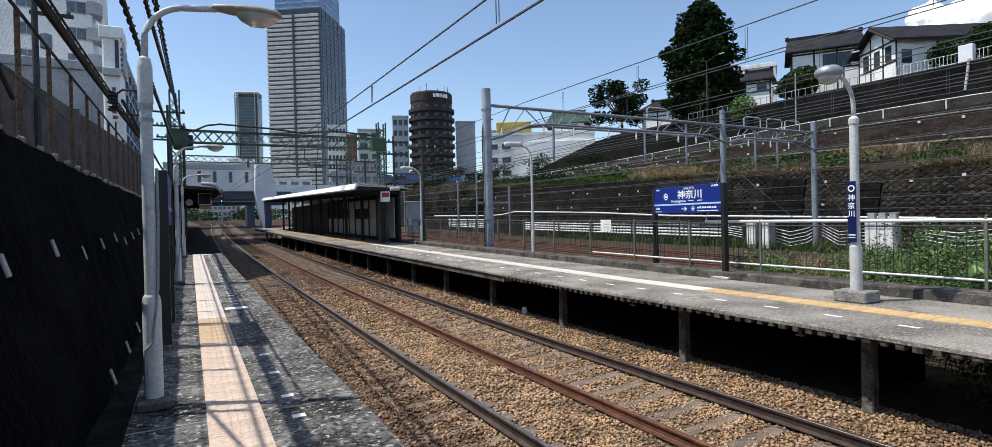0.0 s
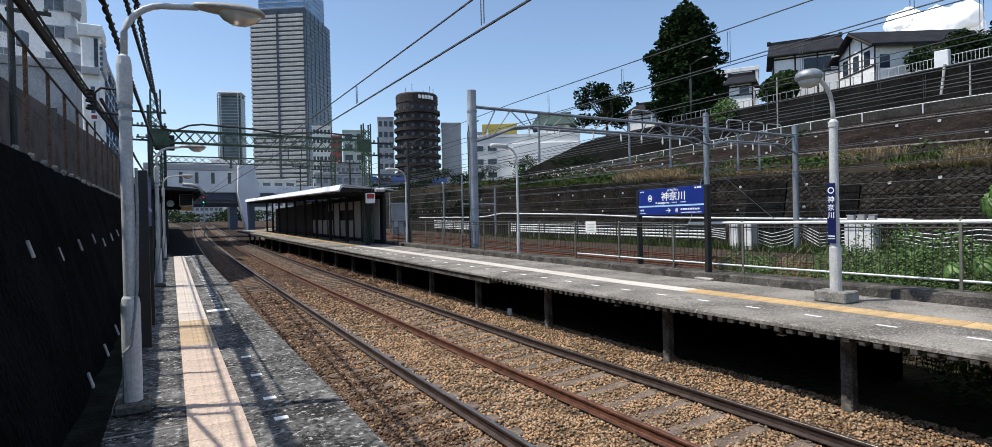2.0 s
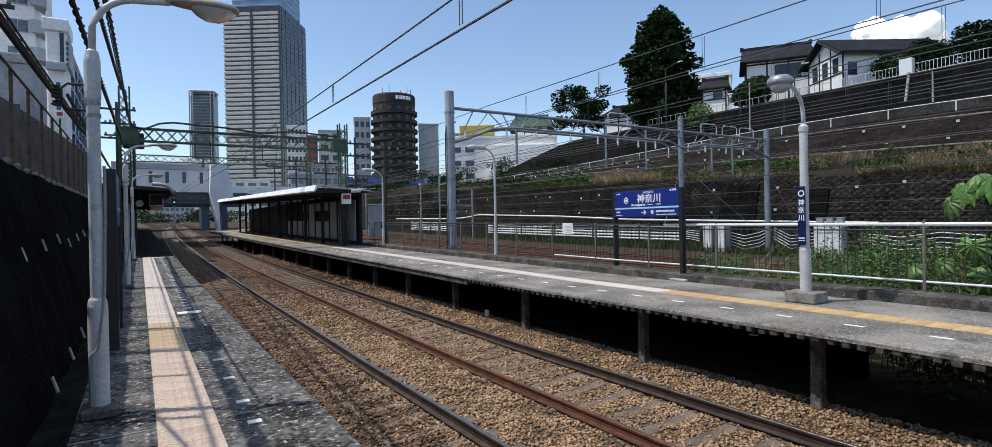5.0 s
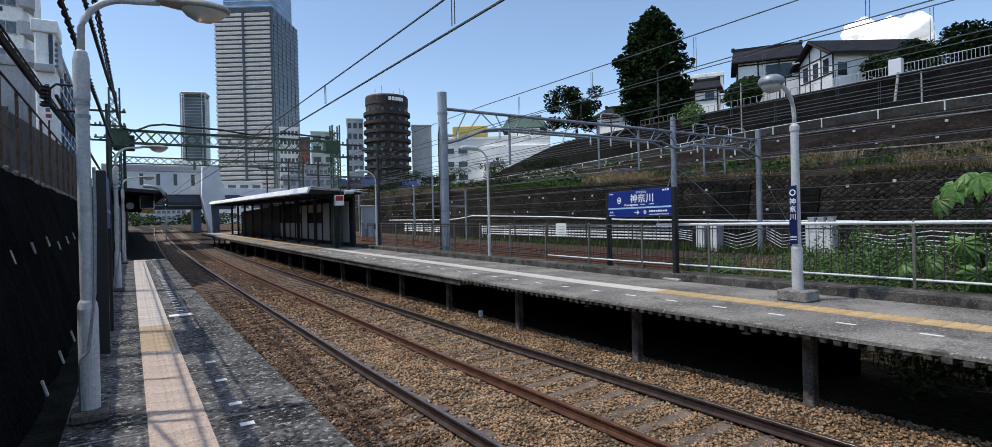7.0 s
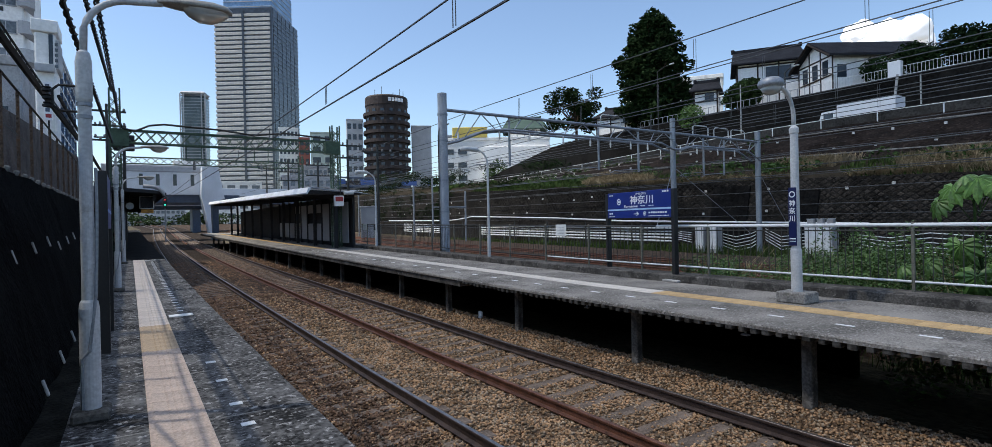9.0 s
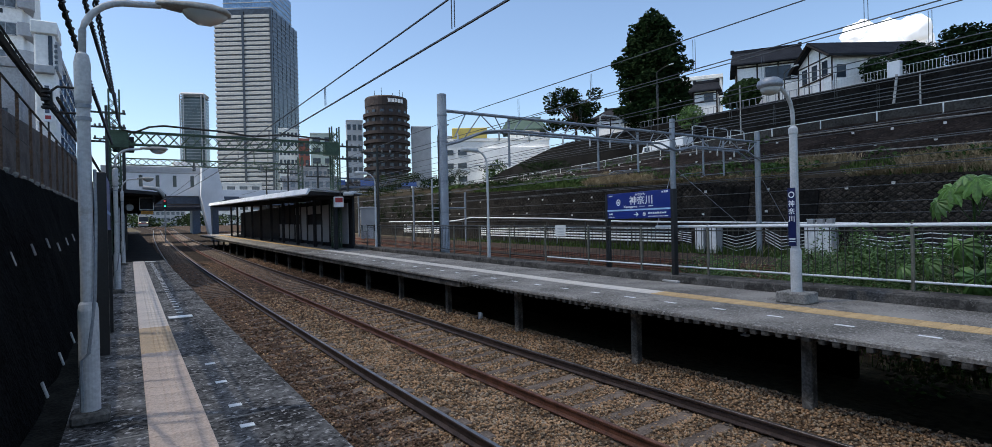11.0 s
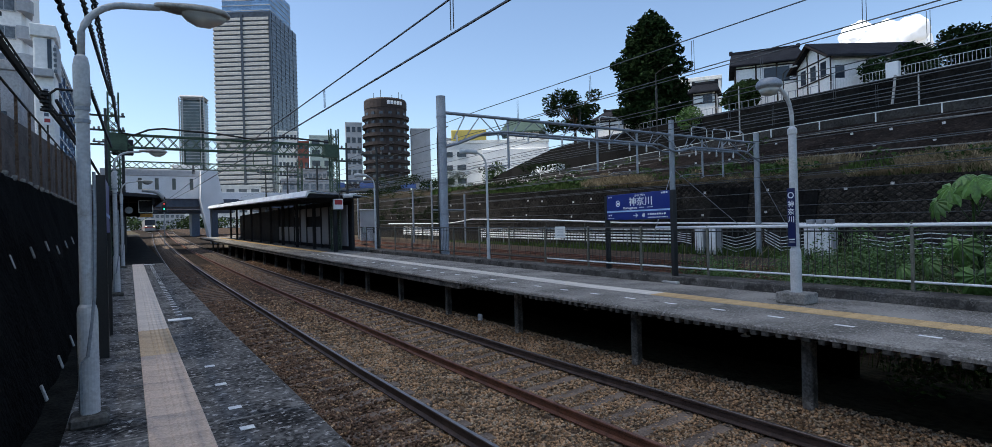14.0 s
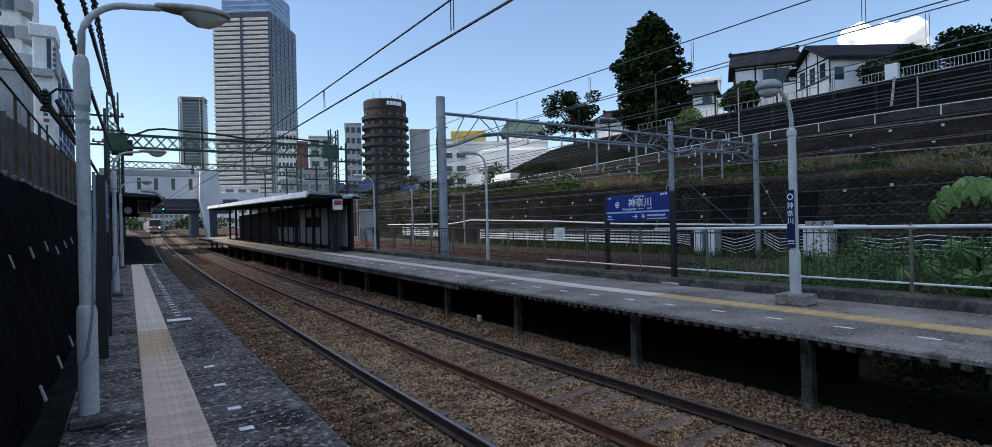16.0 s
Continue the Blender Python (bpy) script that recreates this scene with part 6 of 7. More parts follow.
pk = Build().box(-0.025, 0.025, -0.025, 0.025, 0.0, 0.9).mesh("post", "steel_grey")
for y in steps(31, 56, 0.8):
    part("post", pk, None, hf2).location = (61.5, y, W3)
bx = thing("water_tank", "white box tank standing on the retaining wall", "tank", at=pose(61.45, 24.0, W3))
part("body", Build().box(-0.3, 0.3, -0.55, 0.55, 0, 1.55, 0.05), "truck_white", bx)
part("pipe", Build().tube([(-0.35, -0.3, 0.2), (-0.6, -0.25, -1.2), (-0.9, -0.2, -2.6)], 0.12, 8), "pale_concrete", bx)
bs = thing("road_sign", "blue square road sign on a thin post", "sign", at=pose(62.2, 37.3, W3 - 0.2))
part("post", Build().tube([(0, 0, 0), (0, 0, 3.3)], 0.04, 8), "steel_grey", bs)
part("panel", Build().box(-0.03, 0.03, -0.4, 0.4, 2.2, 3.1, 0.01), "sign_blue", bs)


def street_light(x, y, z, h, arm):
    t = thing("street_light", "tall slim brown street light on the hill road", "street light", "hill street lights", at=pose(x, y, z))
    part("pole", Build().tube([(0, 0, 0), (0, 0, h)], 0.09, 8, 0.06), "fence_iron", t)
    part("arm", Build().tube([(0, 0, h)] + [(0, -arm * k / 5, h + 0.5 * math.sin(math.pi / 2 * k / 5)) for k in range(1, 6)], 0.05, 6), "fence_iron", t)
    part("head", Build().box(-0.12, 0.12, -arm - 0.6, -arm + 0.1, h + 0.45, h + 0.58, 0.03), "lamp_paint", t)


street_light(60.4, 51.8, road_z(52) - 0.05, 13.2, 2.2)
street_light(61.9, 35.0, W3 - 0.1, 3.2, 1.0)
for y, h in ((38.6, 8.0), (21.1, 5.0)):
    t = thing("utility_pole", "thin pale utility pole beside the hill road", "pole", "utility poles", at=pose(59.0, y, road_z(y) - 0.05))
    part("pole", Build().tube([(0, 0, 0), (0, 0, h)], 0.09, 8, 0.06), "pale_concrete", t)

# parked van seen over the parapet
van = thing("parked_van", "white van on the hill road", "van", at=pose(57.4, 19.4, road_z(19.4)))
part("body", Build().box(-0.85, 0.85, -2.2, 2.2, 0.35, 1.15, 0.12), "truck_white", van)
part("cabin", Build().box(-0.75, 0.75, -1.9, 1.4, 1.1, 1.85, 0.2), "truck_white", van)
part("side_window", Build().box(-0.77, 0.77, -1.6, 1.1, 1.2, 1.6, 0.05), "glass_dark", van)
for y in (-1.4, 1.4):
    for sx in (-0.78, 0.78):
        part("wheel", Build().lathe([(0.26, -0.1), (0.31, -0.08), (0.31, 0.08), (0.26, 0.1)], 14), "rubber", van).matrix_local = pose(sx, y, 0.31, 0, 90)

# rack of white pipes, cabinets and slack cables by the main line
rack = thing("pipe_rack", "rack of white cable pipes along the foot of the wall", "pipes")
for a, b in ((31, 61), (71.5, 85)):
    for k in range(5):
        part("pipe", Build().tube([(37.5, y, -0.62 + 0.27 * k + G(y)) for y in steps(a, b, 5)], 0.075, 8), "rail_white", rack)
    for y in steps(a, b, 5):
        part("bracket", Build().box(37.56, 37.66, y - 0.04, y + 0.04, -1.3 + G(y), 0.6 + G(y)), "steel_grey", rack)
slack = thing("slack_cables", "bundle of sagging pale cables between cabinets", "cables")
for k in range(5):
    z = -0.62 + 0.27 * k
    part("cable", Build().tube([(37.5, 31, z + 0.3), (37.2, 29.8, z * 0.6 + 0.1), (36.9, 28.6, z * 0.7)], 0.028, 6), "rail_white", slack)
    part("cable", Build().tube([(37.0, 26, z * 0.8 - 0.1), (37.0, 24.8, z * 0.9 - 0.4), (37.0, 23.6, z * 0.9 - 0.15), (36.8, 22.6, z * 0.7 + 0.3)], 0.028, 6), "rail_white", slack)
    part("cable", Build().tube([(36.8, 22.4, z * 0.7 + 0.3), (37.0, 21.4, z * 0.8 - 0.3), (37.0, 19.8, z * 0.8 - 0.1)], 0.028, 6), "rail_white", slack)
    part("cable", Build().tube([(37.2, 16.6, z * 0.7 - 0.1), (37.2, 15, z * 0.9 - 0.35), (37.2, 13, z * 1.0 - 0.1), (37.2, 11, z - 0.25), (37.2, 4, z - 0.05)], 0.028, 6), "rail_white", slack)


def cabinet(x, y, w):
    t = thing("trackside_cabinet", "pale grey trackside equipment cabinet", "cabinet", "trackside cabinets", at=pose(x, y, -1.32 + G(y)))
    part("body", Build().box(-0.4, 0.4, -w / 2, w / 2, 0.0, 2.0, 0.03), "panel_pale", t)
    part("door", Build().box(-0.43, -0.40, -w / 2 + 0.05, -0.02, 0.3, 1.9, 0.005), "wall_white", t)
    part("door", Build().box(-0.43, -0.40, 0.02, w / 2 - 0.05, 0.3, 1.9, 0.005), "wall_white", t)


cabinet(36.3, 27.1, 0.75)
cabinet(36.3, 26.0, 0.75)
cabinet(36.3, 18.4, 1.7)
for k in range(3):
    t = thing("junction_box", "small white junction box on a cabinet", "box", "junction boxes", at=pose(36.3, 17.8 + 0.6 * k, 0.68 + G(18)))
    part("body", Build().box(-0.15, 0.15, -0.2, 0.2, 0, 0.45, 0.02), "panel_pale", t)
    part("lid", Build().box(-0.17, 0.17, -0.22, 0.22, 0.45, 0.5, 0.01), "wall_grey", t)

# notices on the fence
for y, w in ((13.27, 0.24), (30.3, 0.3)):
    t = tagged(part("notice", Build().box(10.985, 11.0, y - w, y + w, 1.0 + G(y), 1.34 + G(y), 0.003), "paper"), "white notice sheet tied to the fence", "notice", "fence notices")
    for k in range(5):
        part("text_bar", Build().box(10.982, 10.985, y - w * 0.7, y + w * (0.6 - 0.25 * (k % 2)), 1.06 + 0.045 * k + G(y), 1.07 + 0.045 * k + G(y)), "steel_grey", t)

# marker dashes painted near the platform edges
dash = Build().box(-0.05, 0.05, -0.04, 0.04, 0.0, 0.004).mesh("marker", "white_paint")
for y in [2.2, 3.0, 3.8, 4.63, 5.22, 6.1, 7.0] + [11.6 + 0.42 * k for k in range(38)]:
    part("marker", dash, None, near_platform).location = (0.72, y, G(y) + 0.002)
part("marker_plate", Build().box(0.52, 0.88, 10.9, 11.15, 0.0, 0.012, 0.003), "white_paint", near_platform, "worn white boarding mark").location.z = G(11)
part("marker_plate", Build().box(0.5, 0.9, 27.8, 28.1, 0.0, 0.012, 0.003), "white_paint", near_platform).location.z = G(28)
dash = Build().box(-0.03, 0.03, -0.12, 0.12, 0.0, 0.004).mesh("marker", "white_paint")
for y in steps(-3, 30, 0.98):
    part("marker", dash, None, far_platform).location = (8.05, y, G(y) + 0.002)
# slab joints across the near platform
for y in (4.9, 6.6, 8.6, 10.95, 13.2, 15.5, 18, 21, 24.5):
    part("joint", Build().box(-0.9, 1.26, y - 0.012, y + 0.012, 0.0, 0.003), "old_concrete", near_platform, "filled joint across the asphalt").location.z = G(y)

# low brackets and a marker post under the far deck
for y in (8.3, 4.9):
    t = thing("cable_hook", "small pale cable bracket under the deck edge", "bracket", "deck brackets", at=pose(7.5, y, -0.09))
    part("stem", Build().tube([(0, 0, -0.03), (0, 0, -0.13)], 0.014, 6), "steel_grey", t)
    part("plate", Build().box(-0.04, 0.04, -0.06, 0.06, -0.15, -0.125, 0.01), "steel_grey", t)
t = thing("distance_post", "small white distance marker post in the ballast", "marker post", at=pose(7.9, 13.0, -1.4))
part("body", Build().box(-0.04, 0.04, -0.08, 0.08, 0.0, 0.48, 0.02), "white_paint", t)

# ---- far end of the platforms ----
ss = thing("departure_monitor", "dark screen in a white frame above an orange plate", "monitor", at=pose(0.70, 31.6, 0.15))
part("frame", Build().box(-0.3, 0.3, 0.0, 0.1, 2.32, 2.92, 0.02), "white_paint", ss)
part("screen", Build().box(-0.265, 0.265, -0.02, 0.05, 2.36, 2.89, 0.01), "dark_interior", ss)
part("plate", Build().box(-0.24, 0.27, 0.0, 0.06, 2.12, 2.29, 0.01), "orange_paint", ss)
for sx in (-0.2, 0.2):
    part("hanger", Build().tube([(sx, 0.06, 2.2), (sx, 0.06, 3.1)], 0.02, 6), "dark_interior", ss)
mr = thing("platform_mirror", "round platform mirror on a bracket", "mirror", at=pose(0.02, 31.4, 2.6))
part("disc", Build().lathe([(0.15, -0.03), (0.17, 0.0), (0.15, 0.03)], 18), "steel_grey", mr).matrix_local = pose(0, 0, 0, 90)
part("bracket", Build().tube([(0, 0.06, 0), (0, 0.06, 0.62)], 0.018, 6), "fence_iron", mr)
sg = thing("signal", "two-lamp railway signal showing red above green", "signal", at=pose(4.05, 88, 0))
part("housing", Build().box(-0.28, 0.28, 0.0, 0.22, 4.35, 5.75, 0.03), "black_paint", sg)
part("post", Build().tube([(0, 0.15, -0.8), (0, 0.15, 4.5)], 0.06, 8), "steel_grey", sg)
part("red_lamp", Build().lathe([(0.095, -0.03), (0.095, 0.03)], 14), "signal_red", sg, "lit red lamp").matrix_local = pose(0, -0.03, 5.4, 90)
part("green_lamp", Build().lathe([(0.095, -0.03), (0.095, 0.03)], 14), "signal_green", sg, "lit green lamp").matrix_local = pose(0, -0.03, 4.72, 90)
cm = thing("camera_box", "white monitoring box under the canopy's end", "box", at=pose(9.3, 29.5, 2.6))
part("box", Build().box(-0.25, 0.25, -0.1, 0.1, -0.1, 0.45, 0.02), "white_paint", cm)
part("red_mark", Build().box(-0.2, 0.2, -0.11, -0.1, 0.15, 0.4), "train_red", cm)
part("tube", Build().tube([(0.3, 0, 0.6), (0.8, 0, 0.62)], 0.11, 10), "lamp_paint", cm)
part("hanger", Build().tube([(0.1, 0, 0.4), (0.1, 0, 0.9)], 0.03, 6), "fence_iron", cm)

# ---- plants ----


def blades(name, label, n, place, height, width, material, seed, lean=0.35):
    """Grass and weed blades, a bent strip each; place(rng) gives a root."""
    rng = random.Random(seed)
    b = Build()
    for _ in range(n):
        x, y, z = place(rng)
        h = height * rng.uniform(0.45, 1.2)
        a = rng.uniform(0, math.tau)
        w = width * rng.uniform(0.6, 1.3)
        dx, dy = math.cos(a), math.sin(a)
        l = lean * h * rng.uniform(0.3, 1.5)
        b.add([(x - dy * w, y + dx * w, z), (x + dy * w, y - dx * w, z), (x + dx * l * 0.4 + dy * w * 0.8, y + dy * l * 0.4 - dx * w * 0.8, z + h * 0.65), (x + dx * l * 0.4 - dy * w * 0.8, y + dy * l * 0.4 + dx * w * 0.8, z + h * 0.65), (x + dx * l, y + dy * l, z + h)],
              [(0, 1, 2, 3), (3, 2, 4)])
    return tagged(part(name, b, material), label, "grass", kind="stuff")


def slope_at(x, y):
    return w1(y) + (0.8 * (x - 40.6) / 2.4 if x < 43 else 0.8 + 0.7 * (x - 43) / 2.6) - 0.1


def strip(rng, y0, y1, x0, x1, keep):
    while True:
        x, y = rng.uniform(x0, x1), rng.uniform(y0, y1)
        if noise.noise((x * 0.25, y * 0.12, 3)) > keep:
            return x, y


def dry(rng):
    x, y = strip(rng, -4, 46, 40.5, 45.4, 0.08)
    return x, y, slope_at(x, y)


def green(rng):
    x, y = strip(rng, -4, 85, 40.3, 45.4, 0.05)
    return x, y + 3, slope_at(x, y)


blades("dry_grass", "dry yellow grass on the slope between the walls", 19000, dry, 0.8, 0.022, "dry_grass", 21, 0.7)


def fringe(rng):
    while True:
        y = rng.uniform(-4, 44)
        if noise.noise((y * 0.22, 8, 3)) > -0.12:
            return 40.55 + rng.uniform(-0.1, 0.5), y, w1(y) - 0.1


blades("dry_grass", "pale dry grass hanging over the top of the lower wall", 7000, fringe, 0.65, 0.025, "dry_grass", 27, 1.5)
blades("slope_weeds", "green weeds among dry grass on the slope", 8000, green, 0.6, 0.06, "grass", 22)


def weeds(rng):
    while True:
        x, y = rng.uniform(11.5, 16.5), rng.uniform(-2, 10.5)
        if noise.noise((x * 0.6, y * 0.6, 9)) > -0.12 + 0.06 * max(0, y - 6.5):
            return x, y, -1.4


blades("trackside_weeds", "tall green weeds behind the platform fence", 3200, weeds, 1.7, 0.008, "leaf_fresh", 23, 0.5)
blades("trackside_weeds", "dry straw stalks among the weeds", 900, weeds, 2.1, 0.006, "dry_grass", 26, 0.6)
blades("trackside_weeds", "low green weeds beside the main line", 9000, lambda rng: (rng.uniform(35.2, 38.6), rng.uniform(2, 70), -1.4 + G(20)), 0.8, 0.022, "grass", 24, 0.4)
blades("trackside_weeds", "scattered weeds between the tracks and the fence", 3500, lambda rng: (rng.uniform(11.6, 13.0), rng.uniform(8, 40), -1.4 + G(18)), 1.3, 0.02, "grass", 25, 0.4)
rng2 = random.Random(31)
lb2 = Build()
for _ in range(430):
    x, y, z = weeds(rng2)
    top = 0.95 if 2.4 < y < 6.6 else 0.25
    leaves(lb2, 130, (x, y, rng2.uniform(-1.0, top)), (0.34, 0.34, 0.42), 0.036, rng2)
for _ in range(170):
    y_ = rng2.uniform(2.2, 7.6)
    leaves(lb2, 120, (rng2.uniform(11.6, 13.4), y_, rng2.uniform(-0.8, 1.25 - 0.12 * y_)), (0.2, 0.22, 0.4), 0.03, rng2)
for _ in range(26):
    leaves(lb2, 60, (rng2.uniform(9.6, 11.4), rng2.uniform(-1.5, 4.4), rng2.uniform(-1.2, -0.5)), (0.35, 0.4, 0.3), 0.05, rng2)
tagged(part("weed_foliage", lb2, "leaf_fresh"), "bright leafy weeds behind the platform fence", "weeds", kind="stuff")
lb3 = Build()
for k in range(46):
    y = rng2.uniform(0, 80)
    u = rng2.random()
    if k % 3:
        x = rng2.uniform(40.4, 45)
        z = slope_at(x, y) + 0.3
    else:
        x, z = on_middle(u, y)
        x -= 0.3
    leaves(lb3, 90, (x, y, z), (0.7, 1.3, 0.8), 0.16, rng2)
tagged(part("slope_shrubs", lb3, "leaf_green"), "green shrubs clinging to the stone slope", "shrubs", kind="stuff")
lb4 = Build()
for k in range(46):
    y = rng2.uniform(56, 125)
    x = rng2.uniform(41, 50)
    leaves(lb4, 260, (x, y, w1(y) + (x - 41) * 0.5 + rng2.uniform(-0.2, 0.5)), (1.6, 2.4, 0.75), 0.13, rng2)
for k in range(26):
    y = rng2.uniform(70, 112)
    z = rng2.uniform(2.5, 6.0)
    leaves(lb4, 240, (39.0 + 1.2 * z / 7, y, z), (0.6, 2.2, 0.9), 0.12, rng2)
tagged(part("far_shrubs", lb4, "leaf_dark"), "green bushes at the far end of the slope", "shrubs", kind="stuff")
lb5 = Build()
for k in range(26):
    leaves(lb5, 110, (rng2.uniform(-2, 40), rng2.uniform(236, 250), 2.6 + rng2.uniform(0, 4)), (3, 2, 2), 0.5, rng2)
tagged(part("far_hedge", lb5, "leaf_green"), "distant green hedge where the line curves away", "hedge", kind="stuff")
for x, y, z, s in ((62, 94, 8.2, 1.6), (64, 100, 8.2, 1.3)):
    tree("small green tree beside the far road", x, y, z, 2.0 * s, [(0, 0, 2.2 * s, 1.3 * s, 1.2 * s, 1.5 * s)], "leaf_green", 60, 0.25, int(x), 0.12)


def palm_leaf(seed):
    """A large palmate leaf, folded along its veins; stalk at the origin, spreading along +x."""
    rng = random.Random(seed)
    b = Build()
    lobes = 9
    for k in range(lobes):
        a = radians(-115 + 230 * k / (lobes - 1))
        L = 0.36 * (1 - 0.4 * abs(k - 4) / 4) * rng.uniform(0.88, 1.12)
        w = 0.062
        d = Vector((math.cos(a), math.sin(a), 0))
        s = Vector((-math.sin(a), math.cos(a), 0))
        drop = lambda u: Vector((0, 0, -0.16 * u * u * L / 0.36))
        p = [Vector((0, 0, 0))]
        for u, ww in ((0.25, 0.75), (0.5, 1.0), (0.75, 0.75)):
            p += [d * L * u + s * w * ww + drop(u) - Vector((0, 0, 0.025)), d * L * u + drop(u) + Vector((0, 0, 0.015)), d * L * u - s * w * ww + drop(u) - Vector((0, 0, 0.025))]
        p.append(d * L + drop(1.0))
        b.add(p, [(0, 2, 1), (0, 3, 2), (1, 2, 5, 4), (2, 3, 6, 5), (4, 5, 8, 7), (5, 6, 9, 8), (7, 8, 10), (8, 9, 10)])
    return b.mesh("leaf", "leaf_broad")


plant = thing("broadleaf_plant", "tall plant with large lobed green leaves at the fence", "plant", at=pose(11.75, 3.35, -1.4))
part("stem", Build().tube([(0, 0, 0), (0.05, -0.1, 1.2), (-0.05, 0.1, 2.4), (-0.1, 0.1, 3.2)], 0.035, 8, 0.02), "leaf_green", plant)
LEAF = [palm_leaf(k) for k in range(4)]
for k, (dx, dy, z, tilt, turn, s) in enumerate((
        (-0.2, 0.36, 3.32, 58, 165, 0.95), (-0.2, 0.02, 3.45, 50, 195, 1.0), (-0.15, -0.3, 3.35, 48, 215, 0.95), (-0.22, 0.56, 3.08, 72, 150, 0.85),
        (-0.1, 0.2, 3.5, 28, 120, 0.8), (0.1, -0.1, 3.4, 35, 20, 0.9), (-0.2, 0.26, 2.35, 85, 175, 0.95), (-0.3, 0.02, 1.85, 88, 185, 1.15),
        (-0.15, 0.72, 2.05, 60, 150, 0.75), (-0.1, 1.12, 1.95, 50, 140, 0.75), (-0.3, -0.4, 1.95, 80, 205, 1.0), (0.1, -0.6, 2.6, 60, 250, 0.9), (-0.1, -0.55, 3.0, 65, 220, 0.85))):
    lf = part("leaf", LEAF[k % 4], None, plant)
    lf.matrix_local = pose(dx, dy, z, 0, tilt, turn) @ Matrix.Scale(s * 1.18, 4)
    part("stalk", Build().tube([(-0.03, 0.05, z - 0.5), (dx * 0.5, dy * 0.5, z - 0.1), (dx, dy, z)], 0.01, 5), "leaf_green", plant)

# ---- clouds, far behind the hill ----


def cloud_mesh(seed, n, rx, ry, rz):
    rng = random.Random(seed)
    bm = bmesh.new()
    for _ in range(n):
        r = rng.uniform(0.25, 0.6)
        m = Matrix.Translation((rng.uniform(-0.5, 0.5) * rx, rng.uniform(-0.5, 0.5) * ry, abs(rng.gauss(0, 0.35)) * rz)) @ Matrix.Diagonal((r * rx * 0.5, r * ry * 0.5, r * rz, 1))
        bmesh.ops.create_icosphere(bm, subdivisions=3, radius=1.0, matrix=m)
    for v in bm.verts:
        v.co += v.normal * noise.fractal(v.co * (4.0 / rx), 1.0, 2.0, 5) * rz * 0.1
    me = bpy.data.meshes.new("cloud")
    bm.to_mesh(me)
    bm.free()
    me.polygons.foreach_set("use_smooth", [True] * len(me.polygons))
    return me


cw = bpy.data.materials.new("cloud_white")
cw.use_nodes = True
b_ = cw.node_tree.nodes["Principled BSDF"]
b_.inputs["Base Color"].default_value = (0.95, 0.95, 0.96, 1)
b_.inputs["Roughness"].default_value = 1.0
b_.inputs["Emission Color"].default_value = (0.9, 0.93, 1.0, 1)
b_.inputs["Emission Strength"].default_value = 0.35
M["cloud_white"] = cw
cl = cloud_mesh(3, 60, 90, 160, 80)
cl.materials.append(cw)
tagged(part("cloud", cl, None), "bright white cumulus cloud behind the hill", "cloud", kind="structure").matrix_world = pose(1865, 755, 480, 0, 0, 22)

# ---- ballast stones ----
rs = np.random.RandomState(5)
PX = [1.2, 2.06, 3.54, 4.4, 5.25, 6.73, 7.2, 7.8, 8.1, 8.5]
PZ = [-1.40, -1.37, -1.30, -1.33, -1.37, -1.30, -1.22, -1.12, -1.15, -1.6]
base = np.array([(1, 0, 0), (-1, 0, 0), (0, 1, 0), (0, -1, 0), (0, 0, 1), (0, 0, -1)], float)
faces = np.array([(0, 2, 4), (2, 1, 4), (1, 3, 4), (3, 0, 4), (2, 0, 5), (1, 2, 5), (3, 1, 5), (0, 3, 5)])
allv, allg = [], []
for y0, y1, dens, size in ((-4, 2.4, 260, 0.03), (2.4, 7, 700, 0.028), (7, 13, 440, 0.033), (13, 24, 190, 0.044), (24, 46, 110, 0.055)):
    n = int((y1 - y0) * 6.95 * dens)
    x, y = rs.uniform(1.28, 8.2, n), rs.uniform(y0, y1, n)
    # the far track's sleepers lie nearly bare
    bare = (np.abs((y + 7.75 + 0.31) % 0.62 - 0.31) < 0.105) & (x > 4.95) & (x < 7.0) & (rs.uniform(size=n) < 0.8)
    x, y = x[~bare], y[~bare]
    n = len(x)
    x = x + np.array([S(v) for v in y])
    lift = np.array([G(v) for v in y])
    z = np.interp(x - np.array([S(v) for v in y]), PX, PZ) + np.where(y > 24, -0.03, 0.0) + lift + rs.uniform(-0.012, 0.022, n)
    s = size * rs.uniform(0.6, 1.35, (n, 1, 1)) * rs.uniform(0.65, 1.25, (n, 6, 1))
    q = rs.normal(size=(n, 3, 3))
    u, _, vt = np.linalg.svd(q)
    v = np.einsum("nij,kj->nki", u @ vt, base) * s
    v = v * np.array([1, 1, 0.8]) + np.stack([x, y, z], 1)[:, None, :]
    allv.append(v.reshape(-1, 3))
    # dark stones: most of the near track, and a growing share from y 13
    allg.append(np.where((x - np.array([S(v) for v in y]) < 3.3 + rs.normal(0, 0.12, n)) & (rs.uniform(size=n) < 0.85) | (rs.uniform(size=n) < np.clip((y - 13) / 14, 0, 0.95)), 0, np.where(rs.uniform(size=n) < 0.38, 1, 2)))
V, kinds = np.concatenate(allv).reshape(-1, 6, 3), np.concatenate(allg)
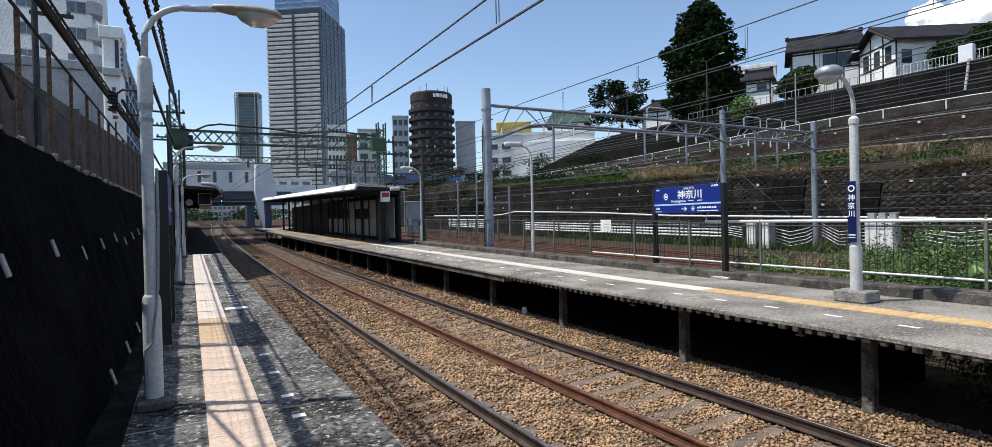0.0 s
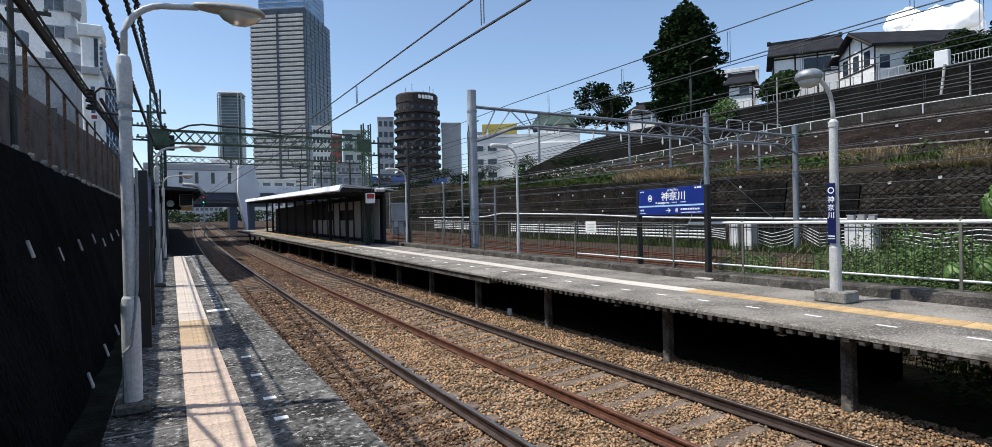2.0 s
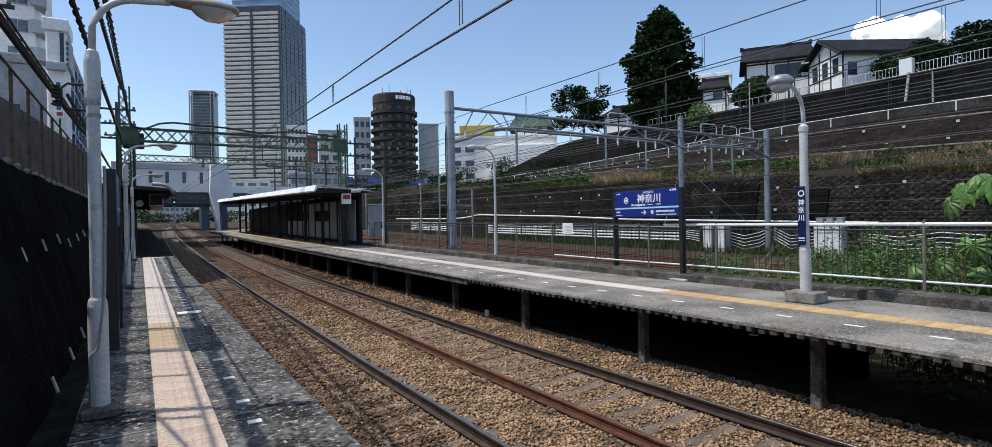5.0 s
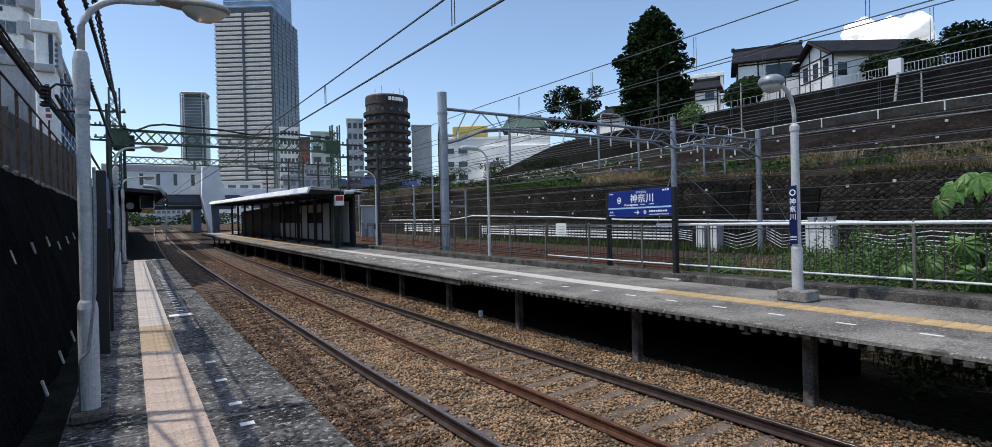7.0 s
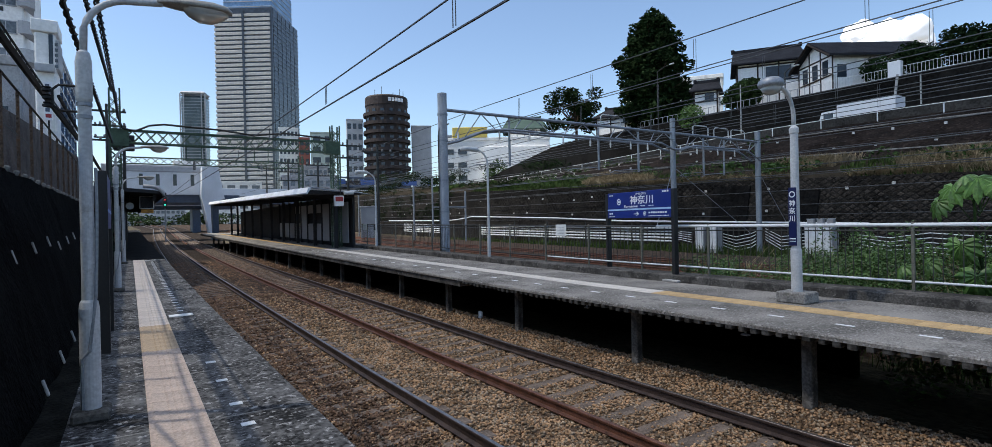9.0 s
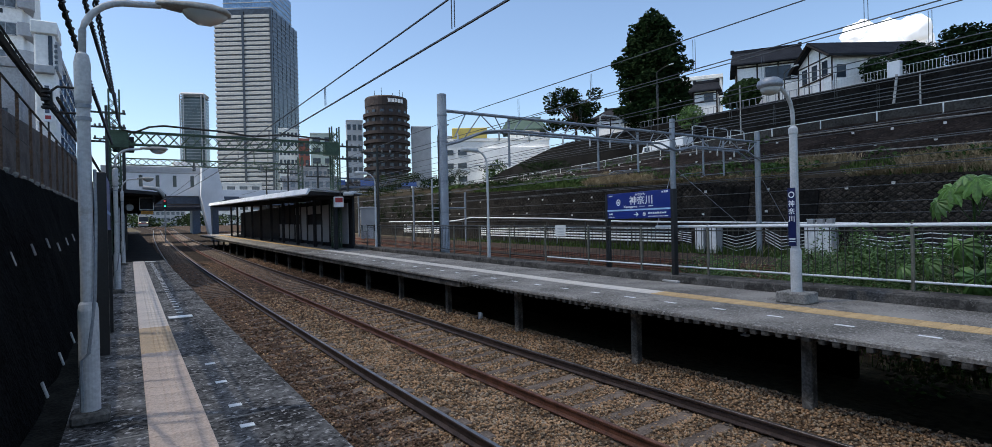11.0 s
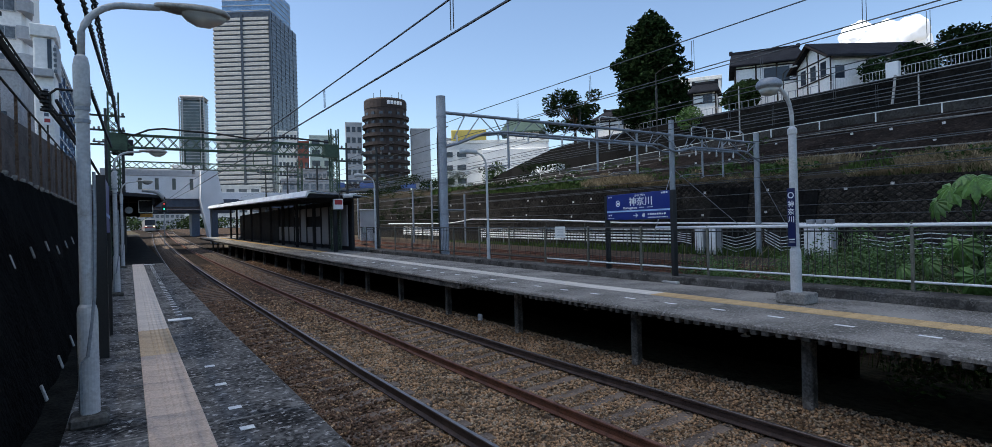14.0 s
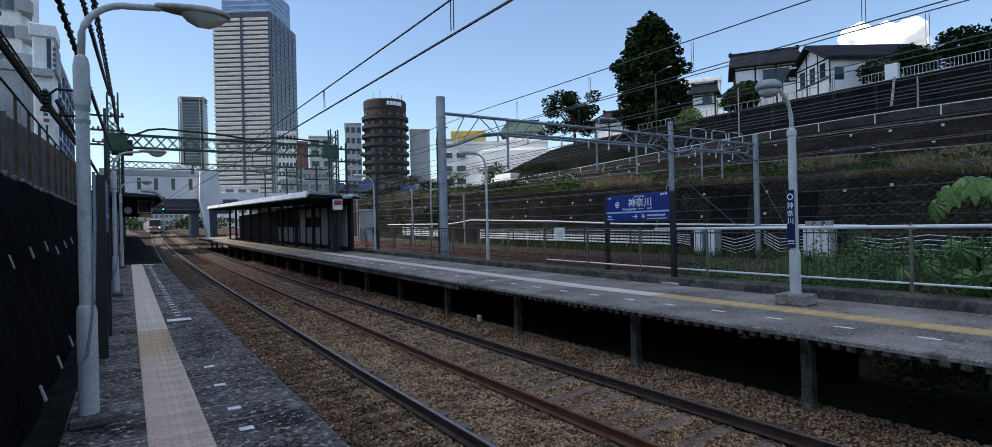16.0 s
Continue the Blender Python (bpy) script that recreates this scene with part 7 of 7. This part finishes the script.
for g, (mt, label) in enumerate((("ballast_stone_dark", "brake-dust darkened stones of the near track, and dark stones of both farther off"), ("ballast_stone_grey", "greyish crushed stones of the track bed"), ("ballast_stone", "loose brown crushed stones of the track bed"))):
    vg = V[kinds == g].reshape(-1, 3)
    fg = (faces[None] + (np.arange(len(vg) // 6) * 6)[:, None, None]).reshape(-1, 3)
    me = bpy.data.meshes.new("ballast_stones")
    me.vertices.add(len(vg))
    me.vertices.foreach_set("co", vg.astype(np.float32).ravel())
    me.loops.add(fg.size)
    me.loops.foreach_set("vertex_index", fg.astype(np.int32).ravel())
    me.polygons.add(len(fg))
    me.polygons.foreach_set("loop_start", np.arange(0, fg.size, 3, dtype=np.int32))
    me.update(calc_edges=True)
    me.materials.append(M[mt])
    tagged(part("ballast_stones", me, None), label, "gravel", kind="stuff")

# ---- thin cloud sheet added out of view, drifting in to dim the sun ----
veil = bpy.data.materials.new("sun_dimming_sheet")
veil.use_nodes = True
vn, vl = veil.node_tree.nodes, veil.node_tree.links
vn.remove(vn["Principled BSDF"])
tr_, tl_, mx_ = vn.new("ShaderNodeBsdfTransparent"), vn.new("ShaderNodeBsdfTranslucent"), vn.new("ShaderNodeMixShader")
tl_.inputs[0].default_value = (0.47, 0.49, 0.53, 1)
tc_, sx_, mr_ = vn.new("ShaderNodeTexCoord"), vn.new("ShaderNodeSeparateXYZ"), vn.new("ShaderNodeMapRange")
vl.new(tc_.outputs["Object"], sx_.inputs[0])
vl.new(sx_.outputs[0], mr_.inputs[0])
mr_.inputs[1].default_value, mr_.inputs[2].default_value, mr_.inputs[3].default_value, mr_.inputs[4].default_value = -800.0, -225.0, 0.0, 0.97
# the sheet thins out along its far border, so the distance stays sunlit
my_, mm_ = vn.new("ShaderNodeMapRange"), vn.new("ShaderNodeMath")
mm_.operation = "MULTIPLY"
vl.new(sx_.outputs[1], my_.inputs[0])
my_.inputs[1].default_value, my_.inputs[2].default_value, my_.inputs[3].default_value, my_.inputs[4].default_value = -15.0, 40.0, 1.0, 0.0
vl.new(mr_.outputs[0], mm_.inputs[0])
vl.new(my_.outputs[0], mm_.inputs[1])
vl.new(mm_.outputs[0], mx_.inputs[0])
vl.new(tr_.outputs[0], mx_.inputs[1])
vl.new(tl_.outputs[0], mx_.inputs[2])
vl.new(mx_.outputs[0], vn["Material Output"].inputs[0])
M["sun_dimming_sheet"] = veil
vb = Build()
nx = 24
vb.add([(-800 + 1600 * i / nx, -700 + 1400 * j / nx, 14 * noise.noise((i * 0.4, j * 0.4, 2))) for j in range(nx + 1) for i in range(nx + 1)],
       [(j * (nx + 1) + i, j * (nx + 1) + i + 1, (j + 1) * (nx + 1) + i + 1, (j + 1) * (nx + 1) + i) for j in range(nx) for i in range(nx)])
dimming_cloud = tagged(part("cloud", vb, "sun_dimming_sheet"), "unseen thin cloud sheet added to dim the sun as it drifts", "cloud")

TRAIN = [
    (0.0, pose(-0.64, 330.0, 2.89)),
    (6.0, pose(1.83, 275.0, 2.89)),
    (11.5, pose(4.26, 221.0, 2.65)),
    (12.5, pose(4.67, 212.0, 2.41)),
    (13.5, pose(5.12, 202.0, 2.16)),
    (14.5, pose(5.57, 192.0, 1.91)),
    (15.5, pose(6.00, 182.5, 1.68)),
    (16.0, pose(6.20, 178.0, 1.58)),
]
LORRY = [
    (0.0, pose(55.0, -74.78, 8.35)),
    (4.0, pose(55.0, -30.78, 8.35)),
    (7.0, pose(55.0, 2.22, 8.47)),
    (8.5, pose(55.0, 18.72, 8.81)),
    (8.7, pose(55.0, 20.95, 8.85)),
    (8.9, pose(55.0, 23.12, 8.86)),
    (9.2, pose(55.0, 26.50, 8.86)),
    (11.3, pose(55.0, 48.58, 8.30)),
    (12.0, pose(55.0, 54.20, 8.12)),
    (12.5, pose(55.0, 57.94, 8.01)),
    (13.0, pose(55.0, 62.03, 7.92)),
    (13.5, pose(55.0, 65.70, 7.84)),
    (14.0, pose(55.0, 69.06, 7.79)),
    (14.5, pose(55.0, 72.24, 7.74)),
    (15.0, pose(55.0, 74.96, 7.70)),
    (15.5, pose(55.0, 78.11, 7.66)),
    (16.0, pose(55.0, 80.85, 7.62)),
]
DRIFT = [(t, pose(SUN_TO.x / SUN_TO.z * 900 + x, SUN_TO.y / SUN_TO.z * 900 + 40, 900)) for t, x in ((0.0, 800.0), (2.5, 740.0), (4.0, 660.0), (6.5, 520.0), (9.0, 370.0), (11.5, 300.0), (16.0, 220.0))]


# ---- what moves ----
def motions():
    walk(train, TRAIN)
    walk(lorry, LORRY)
    walk(dimming_cloud, DRIFT)


motions()
